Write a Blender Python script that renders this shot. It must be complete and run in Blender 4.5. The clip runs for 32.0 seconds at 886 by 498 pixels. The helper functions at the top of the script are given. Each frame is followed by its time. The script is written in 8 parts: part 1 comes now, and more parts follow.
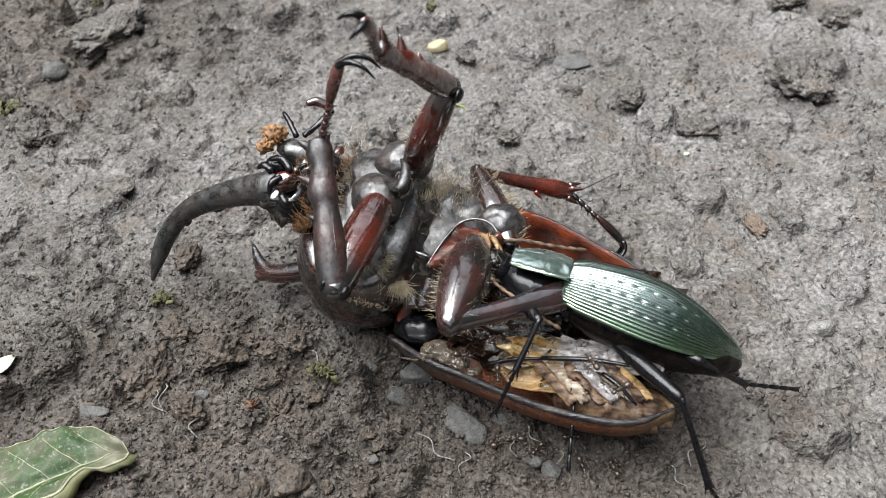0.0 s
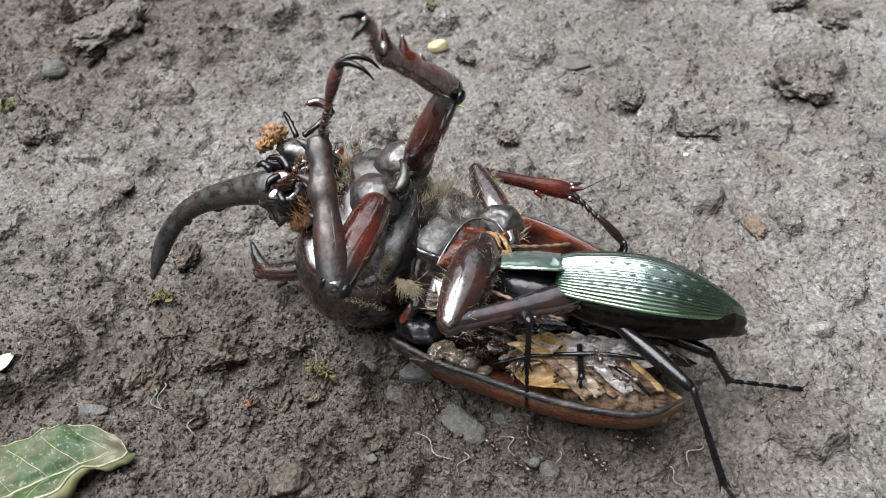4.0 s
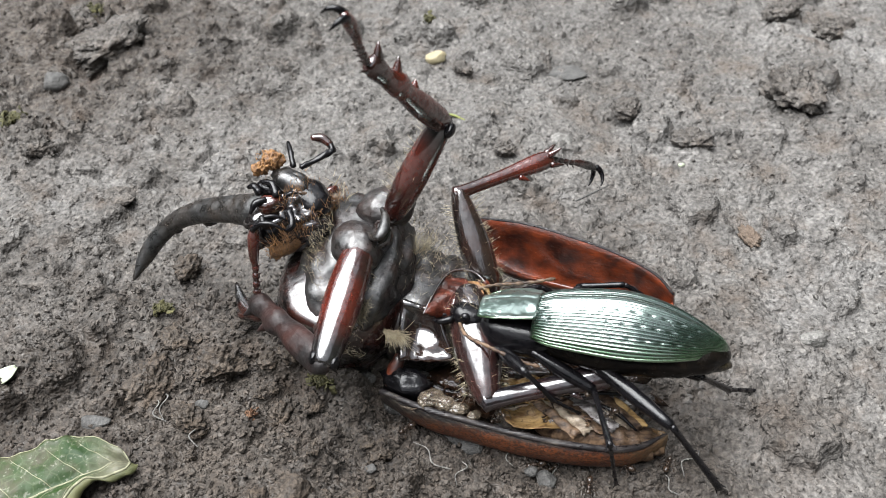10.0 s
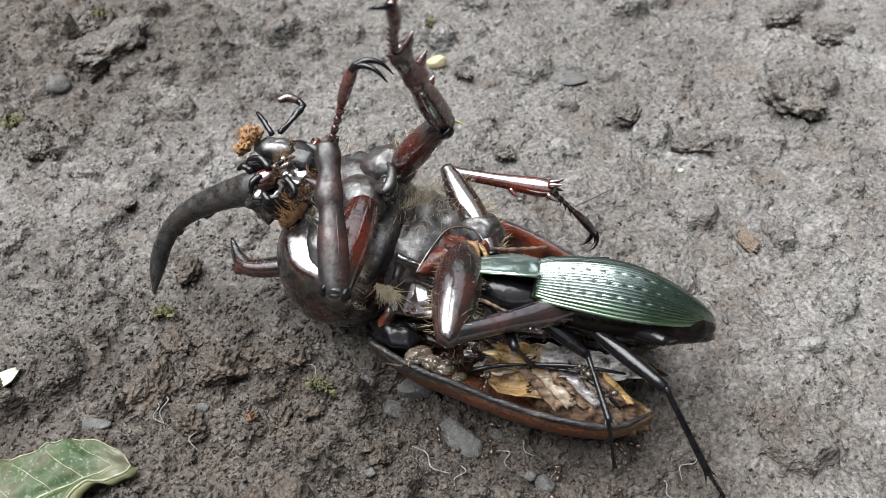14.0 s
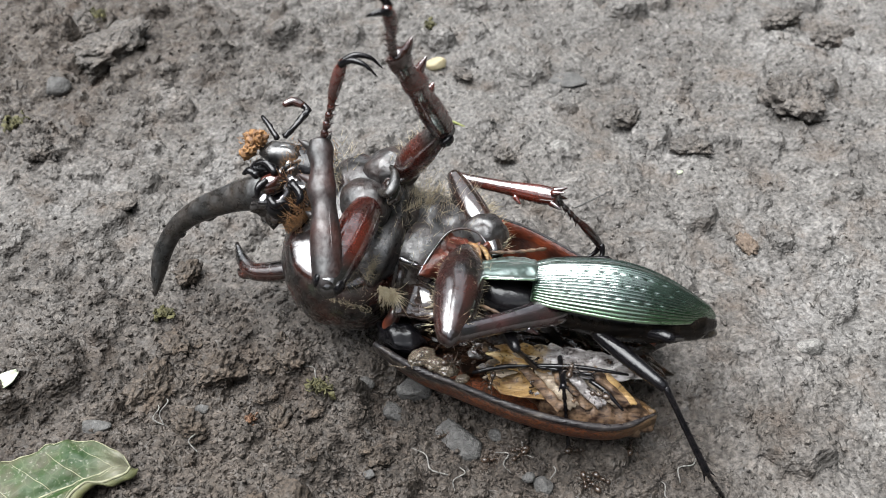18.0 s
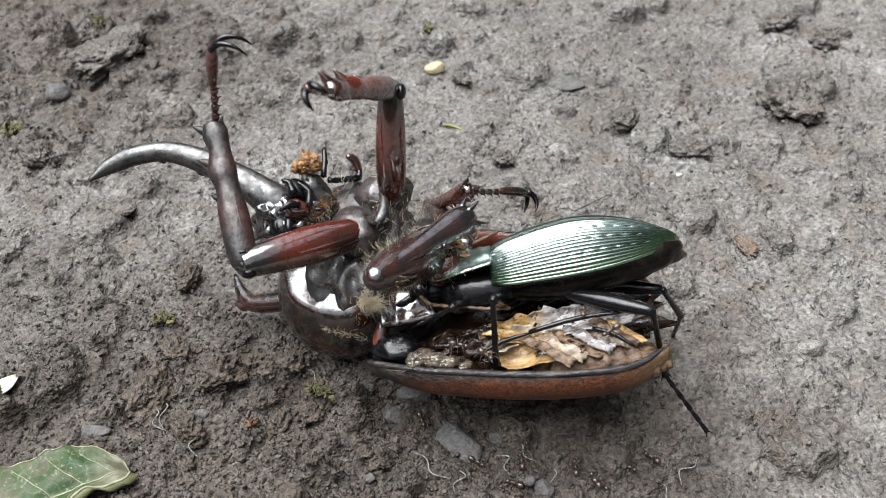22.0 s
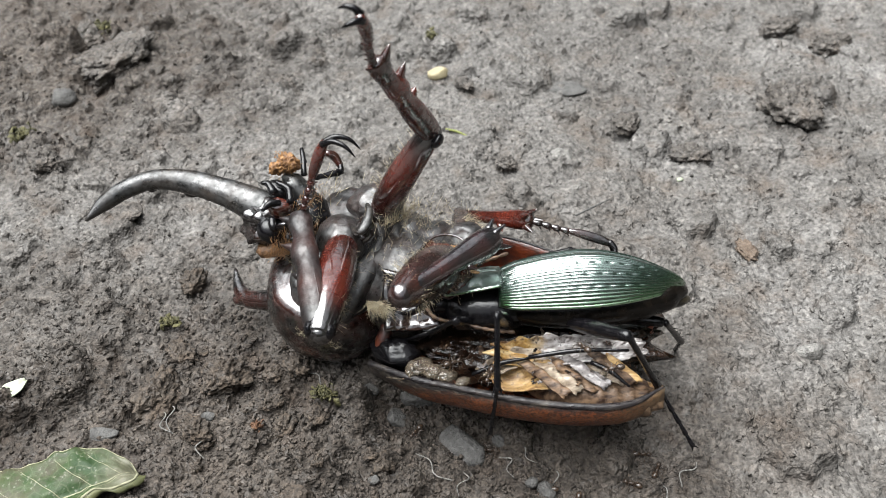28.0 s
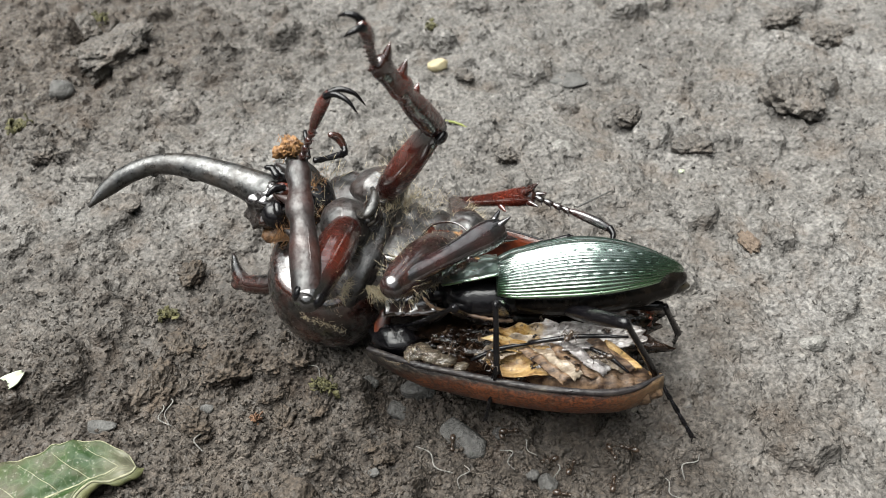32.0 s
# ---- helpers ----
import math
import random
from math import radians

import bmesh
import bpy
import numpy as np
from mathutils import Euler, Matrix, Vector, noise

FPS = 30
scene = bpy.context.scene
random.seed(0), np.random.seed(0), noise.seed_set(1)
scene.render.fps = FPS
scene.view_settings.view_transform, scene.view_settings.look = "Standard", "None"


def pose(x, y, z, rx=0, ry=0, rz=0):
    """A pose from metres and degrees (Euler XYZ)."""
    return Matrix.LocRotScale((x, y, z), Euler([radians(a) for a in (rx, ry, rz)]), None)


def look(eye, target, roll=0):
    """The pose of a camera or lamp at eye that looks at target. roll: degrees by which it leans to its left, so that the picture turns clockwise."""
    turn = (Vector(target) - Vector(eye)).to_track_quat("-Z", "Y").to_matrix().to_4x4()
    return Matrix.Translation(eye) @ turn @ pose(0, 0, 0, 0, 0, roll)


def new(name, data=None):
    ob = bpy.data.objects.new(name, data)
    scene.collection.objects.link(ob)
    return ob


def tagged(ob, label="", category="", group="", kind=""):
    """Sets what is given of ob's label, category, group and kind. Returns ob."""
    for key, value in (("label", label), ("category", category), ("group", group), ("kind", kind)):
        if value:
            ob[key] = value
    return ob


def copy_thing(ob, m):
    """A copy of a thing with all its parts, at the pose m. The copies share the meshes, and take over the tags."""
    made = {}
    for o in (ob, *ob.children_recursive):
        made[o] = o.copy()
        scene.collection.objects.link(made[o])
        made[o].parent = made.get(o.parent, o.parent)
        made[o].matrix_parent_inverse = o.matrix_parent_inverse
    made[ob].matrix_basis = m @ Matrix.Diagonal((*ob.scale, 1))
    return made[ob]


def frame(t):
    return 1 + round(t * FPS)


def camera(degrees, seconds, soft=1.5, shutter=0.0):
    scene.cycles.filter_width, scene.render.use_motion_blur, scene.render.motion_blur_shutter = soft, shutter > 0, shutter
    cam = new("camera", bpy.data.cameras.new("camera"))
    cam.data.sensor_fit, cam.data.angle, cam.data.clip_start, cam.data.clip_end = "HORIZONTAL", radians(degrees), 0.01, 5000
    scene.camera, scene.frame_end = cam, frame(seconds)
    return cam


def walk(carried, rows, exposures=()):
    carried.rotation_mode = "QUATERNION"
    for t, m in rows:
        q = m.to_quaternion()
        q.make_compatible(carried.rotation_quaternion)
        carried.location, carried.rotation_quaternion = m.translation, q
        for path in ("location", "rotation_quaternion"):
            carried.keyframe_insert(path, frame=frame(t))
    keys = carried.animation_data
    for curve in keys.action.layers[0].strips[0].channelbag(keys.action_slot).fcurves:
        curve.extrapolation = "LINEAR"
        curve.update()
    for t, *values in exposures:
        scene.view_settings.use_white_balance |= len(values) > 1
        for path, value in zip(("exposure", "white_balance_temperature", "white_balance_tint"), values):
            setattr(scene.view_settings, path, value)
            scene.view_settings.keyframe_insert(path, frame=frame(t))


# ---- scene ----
MM = 0.001


def mm(x, y, z, rx=0, ry=0, rz=0):
    """A pose from millimetres and degrees."""
    return pose(x * MM, y * MM, z * MM, rx, ry, rz)


# ---------------------------------------------------------------- camera
cam = camera(50, 32.0, soft=0.45)
cam.data.dof.use_dof, cam.data.dof.focus_distance, cam.data.dof.aperture_fstop = True, 0.096, 60.0
walk(cam, [
    (0, mm(-0.008, -77.569, 76.856, 44.649, 0.322, -0.145)), (0.5, mm(-0.048, -77.441, 76.741, 44.589, 0.288, -0.141)),
    (1, mm(-0.103, -77.441, 76.622, 44.594, 0.277, -0.147)), (1.5, mm(-0.107, -77.449, 76.258, 44.623, 0.272, -0.21)),
    (2, mm(-0.026, -77.466, 76.527, 44.577, 0.253, -0.121)), (2.5, mm(0.012, -77.58, 77.237, 44.541, 0.245, -0.104)),
    (3, mm(0.088, -77.552, 77.162, 44.558, 0.162, 0.001)), (3.5, mm(0.032, -77.571, 76.786, 44.633, 0.113, 0.007)),
    (5.5, mm(-0.066, -77.711, 77.366, 44.652, 0.198, -0.168)), (6, mm(-0.035, -77.597, 77.295, 44.617, 0.184, -0.162)),
    (6.5, mm(0.045, -77.731, 77.311, 44.684, 0.222, -0.177)), (7, mm(0.302, -77.795, 78.178, 44.626, 0.322, -0.122)),
    (7.5, mm(0.24, -77.92, 78.516, 44.703, 0.293, -0.174)), (8, mm(0.223, -77.864, 78.359, 44.728, 0.332, -0.225)),
    (8.5, mm(0.133, -77.716, 77.755, 44.778, 0.228, -0.189)), (9, mm(0.172, -77.944, 78.325, 44.843, 0.236, -0.187)),
    (9.5, mm(0.339, -77.961, 78.758, 44.789, 0.408, -0.228)), (10, mm(0.151, -77.846, 78.444, 44.806, 0.232, -0.176)),
    (10.5, mm(0.125, -77.785, 78.086, 44.898, 0.225, -0.143)), (11, mm(0.068, -77.802, 78.228, 44.91, 0.246, -0.193)),
    (11.5, mm(0.144, -77.961, 78.524, 44.983, 0.201, -0.119)), (12, mm(0.197, -77.858, 78.566, 44.948, 0.175, -0.056)),
    (12.5, mm(-0.083, -77.908, 77.903, 45.07, -0.012, -0.026)), (13, mm(0, -77.782, 77.782, 45, 0, 0)),
    (13.5, mm(-0.038, -77.8, 78.128, 44.959, 0.025, -0.069)), (14, mm(0.238, -77.912, 78.952, 44.922, 0.099, 0.017)),
    (14.5, mm(0.099, -77.927, 78.575, 44.997, 0.073, -0.032)), (16.5, mm(0.101, -77.955, 78.347, 45.036, 0.046, 0.059)),
    (17, mm(0.228, -77.931, 78.413, 45.025, 0.067, 0.106)), (17.5, mm(0.195, -77.864, 78.554, 44.965, 0.069, 0.053)),
    (18, mm(0.342, -77.953, 79.257, 44.937, 0.09, 0.037)), (18.5, mm(0.546, -78.289, 79.531, 45.091, 0.246, 0)),
    (19, mm(0.517, -78.283, 79.982, 45.093, 0.24, -0.025)), (19.5, mm(0.76, -78.436, 80.524, 45.123, 0.355, 0)),
    (20, mm(0.546, -78.22, 79.58, 45.234, 0.245, 0.039)), (20.5, mm(0.542, -78.158, 79.624, 45.184, 0.189, 0.098)),
    (21, mm(0.831, -78.272, 80.001, 45.237, 0.402, -0.034)), (21.5, mm(0.535, -78.326, 80.24, 45.234, 0.404, -0.227)),
    (22, mm(0.412, -78.133, 78.957, 45.321, 0.305, -0.167)), (22.5, mm(-0.783, -78.291, 78.773, 45.26, 0.228, -0.058)),
    (23, mm(-0.629, -78.303, 79.505, 45.142, 0.306, -0.017)), (23.5, mm(-0.514, -78.498, 79.842, 45.244, 0.359, -0.031)),
    (24, mm(-0.584, -78.569, 79.935, 45.31, 0.392, -0.11)), (24.5, mm(-0.436, -78.399, 79.8, 45.234, 0.312, 0.043)),
    (25, mm(-0.254, -78.636, 80.141, 45.326, 0.345, -0.014)), (25.5, mm(0.1, -78.943, 80.539, 45.449, 0.507, -0.173)),
    (27.5, mm(0.128, -78.778, 80.096, 45.402, 0.358, -0.152)), (28, mm(0.199, -78.769, 80.05, 45.409, 0.362, -0.112)),
    (28.5, mm(0.07, -78.724, 79.456, 45.479, 0.305, -0.125)), (29, mm(0.024, -78.649, 79.085, 45.443, 0.239, -0.088)),
    (29.5, mm(0.026, -78.582, 78.955, 45.365, 0.234, -0.093)), (30, mm(0.017, -78.636, 79.296, 45.343, 0.23, -0.076)),
    (30.5, mm(0.02, -78.61, 78.848, 45.367, 0.28, -0.11)), (31, mm(0.019, -78.536, 78.863, 45.282, 0.315, -0.154)),
    (31.5, mm(-0.152, -78.558, 78.636, 45.265, 0.259, -0.219)), (32, mm(0.07, -78.563, 79.153, 45.173, 0.344, -0.166)),
    ], exposures=[(0, 2.86, 6400, 8.5), (25.5, 2.86, 6400, 8.5), (28, 2.86, 6480, 7.5), (30, 2.86, 6700, 5.5), (32, 2.86, 6680, 5.5)])

# ---------------------------------------------------------------- sky and sun: bright overcast
SUN_EL, SUN_AZ = radians(71), radians(-76)
world = bpy.data.worlds.new("overcast_sky")
scene.world = world
world.use_nodes = True
wn, wl = world.node_tree.nodes, world.node_tree.links
sky = wn.new("ShaderNodeTexSky")
sky.sky_type, sky.sun_disc = "NISHITA", False
sky.sun_elevation, sky.sun_rotation = SUN_EL, SUN_AZ
sky.dust_density, sky.ozone_density = 4.0, 1.0
grey = wn.new("ShaderNodeHueSaturation")
grey.inputs["Saturation"].default_value = 0.22
wl.new(sky.outputs[0], grey.inputs["Color"])
wl.new(grey.outputs[0], wn["Background"].inputs["Color"])
wn["Background"].inputs["Strength"].default_value = 0.05
sun = new("sun", bpy.data.lights.new("sun", "SUN"))
sun.data.energy, sun.data.angle, sun.data.color = 1.5, radians(64), (0.98, 0.99, 1.0)
sun.matrix_world = look((math.sin(SUN_AZ) * math.cos(SUN_EL), math.cos(SUN_AZ) * math.cos(SUN_EL), math.sin(SUN_EL)), (0, 0, 0))


# ---------------------------------------------------------------- materials
class Mat:
    """A node material whose textures work in millimetres of the object's own space."""

    def __init__(self, name, rough=0.5, metal=0.0, scale=1000.0):
        self.m = bpy.data.materials.new(name)
        self.m.use_nodes = True
        self.n, self.l = self.m.node_tree.nodes, self.m.node_tree.links
        self.b = self.n["Principled BSDF"]
        self.b.inputs["Roughness"].default_value = rough
        self.b.inputs["Metallic"].default_value = metal
        co = self.n.new("ShaderNodeTexCoord")
        mp = self.n.new("ShaderNodeMapping")
        mp.inputs["Scale"].default_value = (scale, scale, scale)
        self.l.new(co.outputs["Object"], mp.inputs["Vector"])
        self.co = mp.outputs[0]

    def noise(self, size, detail=4.0, rough=0.6, stretch=None):
        """Noise whose blotches are about size millimetres across."""
        x = self.n.new("ShaderNodeTexNoise")
        x.inputs["Scale"].default_value = 1.0 / size
        # no octaves finer than a seventh of a millimetre
        x.inputs["Detail"].default_value = max(0.0, min(detail, math.log2(max(size, 0.14) / 0.14)))
        x.inputs["Roughness"].default_value = rough
        v = self.co
        if stretch:
            mp = self.n.new("ShaderNodeMapping")
            mp.inputs["Scale"].default_value = stretch
            self.l.new(v, mp.inputs["Vector"])
            v = mp.outputs[0]
        self.l.new(v, x.inputs["Vector"])
        return x.outputs["Fac"]

    def cells(self, size, feature="F1"):
        x = self.n.new("ShaderNodeTexVoronoi")
        x.feature = feature
        x.inputs["Scale"].default_value = 1.0 / size
        self.l.new(self.co, x.inputs["Vector"])
        return x.outputs["Distance"]

    def ramp(self, fac, *stops):
        r = self.n.new("ShaderNodeValToRGB")
        e = r.color_ramp.elements
        while len(e) < len(stops):
            e.new(0.5)
        for k, (p, c) in zip(e, stops):
            k.position, k.color = p, (*c, 1.0) if len(c) == 3 else c
        self.l.new(fac, r.inputs[0])
        return r.outputs[0]

    def grey(self, fac, *stops):
        return self.ramp(fac, *[(p, (v, v, v)) for p, v in stops])

    def mix(self, fac, a, b, mode="MIX"):
        x = self.n.new("ShaderNodeMix")
        x.data_type, x.blend_type = "RGBA", mode
        for sock, v in ((x.inputs[0], fac), (x.inputs[6], a), (x.inputs[7], b)):
            if isinstance(v, (int, float)):
                sock.default_value = v
            elif isinstance(v, tuple):
                sock.default_value = (*v, 1.0)
            else:
                self.l.new(v, sock)
        return x.outputs[2]

    def to(self, sock, value):
        self.l.new(value, self.b.inputs[sock])
        return self

    def bump(self, height, depth, strength=1.0):
        """depth in millimetres."""
        x = self.n.new("ShaderNodeBump")
        x.inputs["Strength"].default_value, x.inputs["Distance"].default_value = strength, depth * MM
        self.l.new(height, x.inputs["Height"])
        last = self.b.inputs["Normal"].links
        if last:
            self.l.new(last[0].from_socket, x.inputs["Normal"])
        self.l.new(x.outputs[0], self.b.inputs["Normal"])
        return self


def chitin(name, dark, red, lo=0.42, hi=0.68, rough=(0.25, 0.45), pit=0.045, size=3.0, coat=1.0, spec=0.12, coat_rough=0.08, tip=None):
    k = Mat(name)
    c = k.ramp(k.noise(size, 2, 0.5), (lo, dark), (hi, red))
    c = k.mix(k.grey(k.noise(0.5, 2, 0.6), (0.62, 0.0), (0.76, 0.14)), c, (0.065, 0.052, 0.042))
    if tip:
        # the joint at the far end of a limb is black
        sep = k.n.new("ShaderNodeSeparateXYZ")
        k.l.new(k.co, sep.inputs[0])
        end = k.n.new("ShaderNodeMapRange")
        end.inputs["From Min"].default_value, end.inputs["From Max"].default_value = tip
        k.l.new(sep.outputs[0], end.inputs["Value"])
        c = k.mix(end.outputs[0], c, (0.008, 0.007, 0.007))
    k.to("Base Color", c)
    k.to("Roughness", k.grey(k.noise(0.6, 2, 0.6), (0.35, rough[0]), (0.7, rough[1])))
    k.to("Coat Roughness", k.grey(k.noise(0.9, 2, 0.6), (0.4, coat_rough), (0.68, coat_rough * 2.2)))
    k.to("Coat Weight", k.grey(k.noise(0.55, 2, 0.6), (0.4, coat), (0.72, coat * 0.4)))
    k.bump(k.noise(0.3, 1, 0.5), pit, 0.7)
    k.bump(k.grey(k.cells(0.45), (0.1, 0.0), (0.3, 1.0)), 0.05, 0.5)
    k.bump(k.noise(1.3, 3, 0.55), 0.14, 0.45)
    k.b.inputs["Specular IOR Level"].default_value = spec
    k.b.inputs["Coat IOR"].default_value = 2.1
    return k.m


SHELL = chitin("dark_brown_shell", (0.0072, 0.0058, 0.0058), (0.0216, 0.0101, 0.0072))
SHELL_RED = chitin("red_brown_shell", (0.0115, 0.0058, 0.0043), (0.0612, 0.0115, 0.0065), 0.4, 0.7)
LEG_DARK = chitin("leg_dark", (0.0065, 0.005, 0.005), (0.0245, 0.0079, 0.0065), 0.42, 0.74, pit=0.08, coat=0.9, coat_rough=0.1)
LEG_RED = chitin("leg_red", (0.0101, 0.0036, 0.0029), (0.0612, 0.0094, 0.005), 0.36, 0.68, size=5.0)
WRINKLED = chitin("wrinkled_breast", (0.0058, 0.005, 0.005), (0.0187, 0.0101, 0.0079), 0.42, 0.7, (0.4, 0.6), 0.2, 2.0, 0.5, 0.2, 0.27)
SHIN_DULL = chitin("dull_front_shin", (0.0065, 0.005, 0.005), (0.0245, 0.0086, 0.0065), 0.42, 0.74, (0.45, 0.6), 0.14, 3.0, 0.3, 0.1, 0.3)
MID_SHIN = chitin("violet_black_shin", (0.0065, 0.0058, 0.0072), (0.0245, 0.0101, 0.0101), 0.42, 0.72)
THIGH_RED = chitin("thigh_red", (0.013, 0.005, 0.0043), (0.054, 0.0079, 0.0043), 0.36, 0.64, size=5.0, tip=(7.5, 10.8))
PRONOTUM = chitin("pronotum_shell", (0.0036, 0.0029, 0.0029), (0.0302, 0.0072, 0.0043), 0.42, 0.72, (0.3, 0.5), 0.07, coat_rough=0.15)
HORN = chitin("horn_black", (0.005, 0.005, 0.005), (0.0158, 0.0115, 0.0086), 0.4, 0.7, (0.42, 0.6), 0.16, 3.0, 0.6, 0.1, 0.26)
RAW_RED = chitin("raw_red", (0.0216, 0.0058, 0.0036), (0.1584, 0.0302, 0.0086), 0.36, 0.68, (0.3, 0.55), 0.12, 2.2, 0.4, 0.3, 0.12)


def elytron_material():
    k = Mat("elytron_rust")
    c = k.ramp(k.noise(6.0, 4, 0.6), (0.3, (0.0186, 0.0087, 0.0062)), (0.44, (0.095, 0.026, 0.009)), (0.66, (0.19, 0.053, 0.015)))
    c = k.mix(k.grey(k.noise(0.3, 4, 0.8), (0.42, 0.8), (0.54, 0.0)), c, (0.0186, 0.0087, 0.0062))
    c = k.mix(k.grey(k.noise(0.6, 4, 0.7), (0.58, 0.0), (0.76, 0.5)), c, (0.124, 0.0868, 0.0558))
    sep = k.n.new("ShaderNodeSeparateXYZ")
    k.l.new(k.co, sep.inputs[0])
    # thinner and paler towards its tip, black at the shoulder
    for lo, hi, tone in ((11.5, 18.0, (0.1364, 0.0868, 0.0403)), (-3.0, -8.0, (0.0074, 0.005, 0.0043))):
        end = k.n.new("ShaderNodeMapRange")
        end.inputs["From Min"].default_value, end.inputs["From Max"].default_value = lo, hi
        k.l.new(sep.outputs[0], end.inputs["Value"])
        c = k.mix(end.outputs[0], c, k.mix(k.grey(k.noise(0.4, 4, 0.75), (0.42, 0.7), (0.6, 0.0)), tone, tuple(0.3 * v for v in tone)))
    high = k.n.new("ShaderNodeMath")
    high.operation = "MULTIPLY_ADD"
    k.l.new(k.noise(1.0, 4, 0.7, (0.4, 1, 1)), high.inputs[0])
    high.inputs[1].default_value = 1.6
    k.l.new(sep.outputs[2], high.inputs[2])
    brow = k.n.new("ShaderNodeMapRange")
    brow.inputs["From Min"].default_value, brow.inputs["From Max"].default_value = 5.2, 6.4
    k.l.new(high.outputs[0], brow.inputs["Value"])
    c = k.mix(brow.outputs[0], c, k.ramp(k.noise(0.35, 3, 0.7, (0.35, 1, 1)), (0.45, (0.011, 0.008, 0.007)), (0.68, (0.06, 0.047, 0.035))))
    k.to("Base Color", c)
    k.to("Roughness", k.grey(k.noise(1.5, 4, 0.6), (0.35, 0.4), (0.7, 0.7)))
    k.bump(k.noise(0.2, 3, 0.6), 0.08, 0.8)
    k.bump(k.noise(4.0, 3, 0.5, (0.25, 1, 1)), 0.15, 0.4)
    return k.m


def dusty_material():
    k = Mat("dusty_rim")
    k.b.inputs["Specular IOR Level"].default_value = 0.3
    c = k.ramp(k.noise(0.8, 5, 0.75, (0.3, 1, 1)), (0.4, (0.0062, 0.005, 0.0056)), (0.55, (0.0161, 0.013, 0.013)), (0.75, (0.0527, 0.0446, 0.0372)))
    k.to("Base Color", c)
    k.to("Roughness", k.grey(k.noise(0.5, 4, 0.7), (0.35, 0.25), (0.65, 0.7)))
    k.bump(k.noise(0.4, 4, 0.7, (0.25, 1, 1)), 0.15, 0.9)
    return k.m


DUSTY = dusty_material()
ELYTRON = elytron_material()


def plain(name, a, b, size=1.0, rough=0.5, bump=0.04, metal=0.0, stretch=None, specks=0.0, spec=0.5):
    k = Mat(name, rough, metal)
    k.b.inputs["Specular IOR Level"].default_value = spec
    c = k.ramp(k.noise(size, 5, 0.7, stretch), (0.35, a), (0.65, b))
    if specks:
        c = k.mix(k.grey(k.noise(0.4, 4, 0.7), (0.58, 0.0), (0.68, specks)), c, tuple(0.2 * v for v in a))
    k.to("Base Color", c)
    k.to("Roughness", k.grey(k.noise(size * 0.5, 4, 0.7), (0.3, rough * 0.75), (0.7, min(1, rough * 1.3))))
    if bump:
        k.bump(k.noise(size * 0.4, 4, 0.65), bump, 0.7)
    return k.m


HAIR = plain("tan_hair", (0.1736, 0.1364, 0.0806), (0.3224, 0.279, 0.1984), 0.5, 0.55, 0)
ORANGE_HAIR = plain("orange_hair", (0.0682, 0.0279, 0.0087), (0.2232, 0.1116, 0.0372), 0.5, 0.65, 0.1)
CREAM = plain("cream_shell", (0.0744, 0.0496, 0.031), (0.2852, 0.2356, 0.1798), 1.0, 0.45, 0.12, stretch=(0.25, 2.4, 1), specks=0.5, spec=0.35)
OCHRE = plain("ochre_membrane", (0.093, 0.0434, 0.0124), (0.341, 0.2232, 0.093), 1.2, 0.45, 0.15, stretch=(0.22, 2.6, 1), specks=0.6, spec=0.35)
GREYSHELL = plain("pale_grey_membrane", (0.031, 0.026, 0.0248), (0.2604, 0.2387, 0.2325), 1.1, 0.3, 0.2, stretch=(0.6, 1.3, 1), specks=0.6)
RIB = plain("brown_rib", (0.0186, 0.0099, 0.0068), (0.1364, 0.0868, 0.0527), 0.9, 0.5, 0.1, stretch=(0.5, 1.8, 1), specks=0.5, spec=0.25)
GORE = plain("wet_black_remains", (0.005, 0.0037, 0.0031), (0.031, 0.0155, 0.0087), 0.8, 0.16, 0.15)
FAT = plain("translucent_tissue", (0.062, 0.0465, 0.031), (0.1674, 0.1364, 0.1023), 0.7, 0.1, 0.08)
FAT.node_tree.nodes["Principled BSDF"].inputs["Transmission Weight"].default_value = 0.5
BLACK = plain("black_gloss", (0.0019, 0.0019, 0.0025), (0.0056, 0.005, 0.0056), 0.6, 0.2, 0.03, spec=0.3)


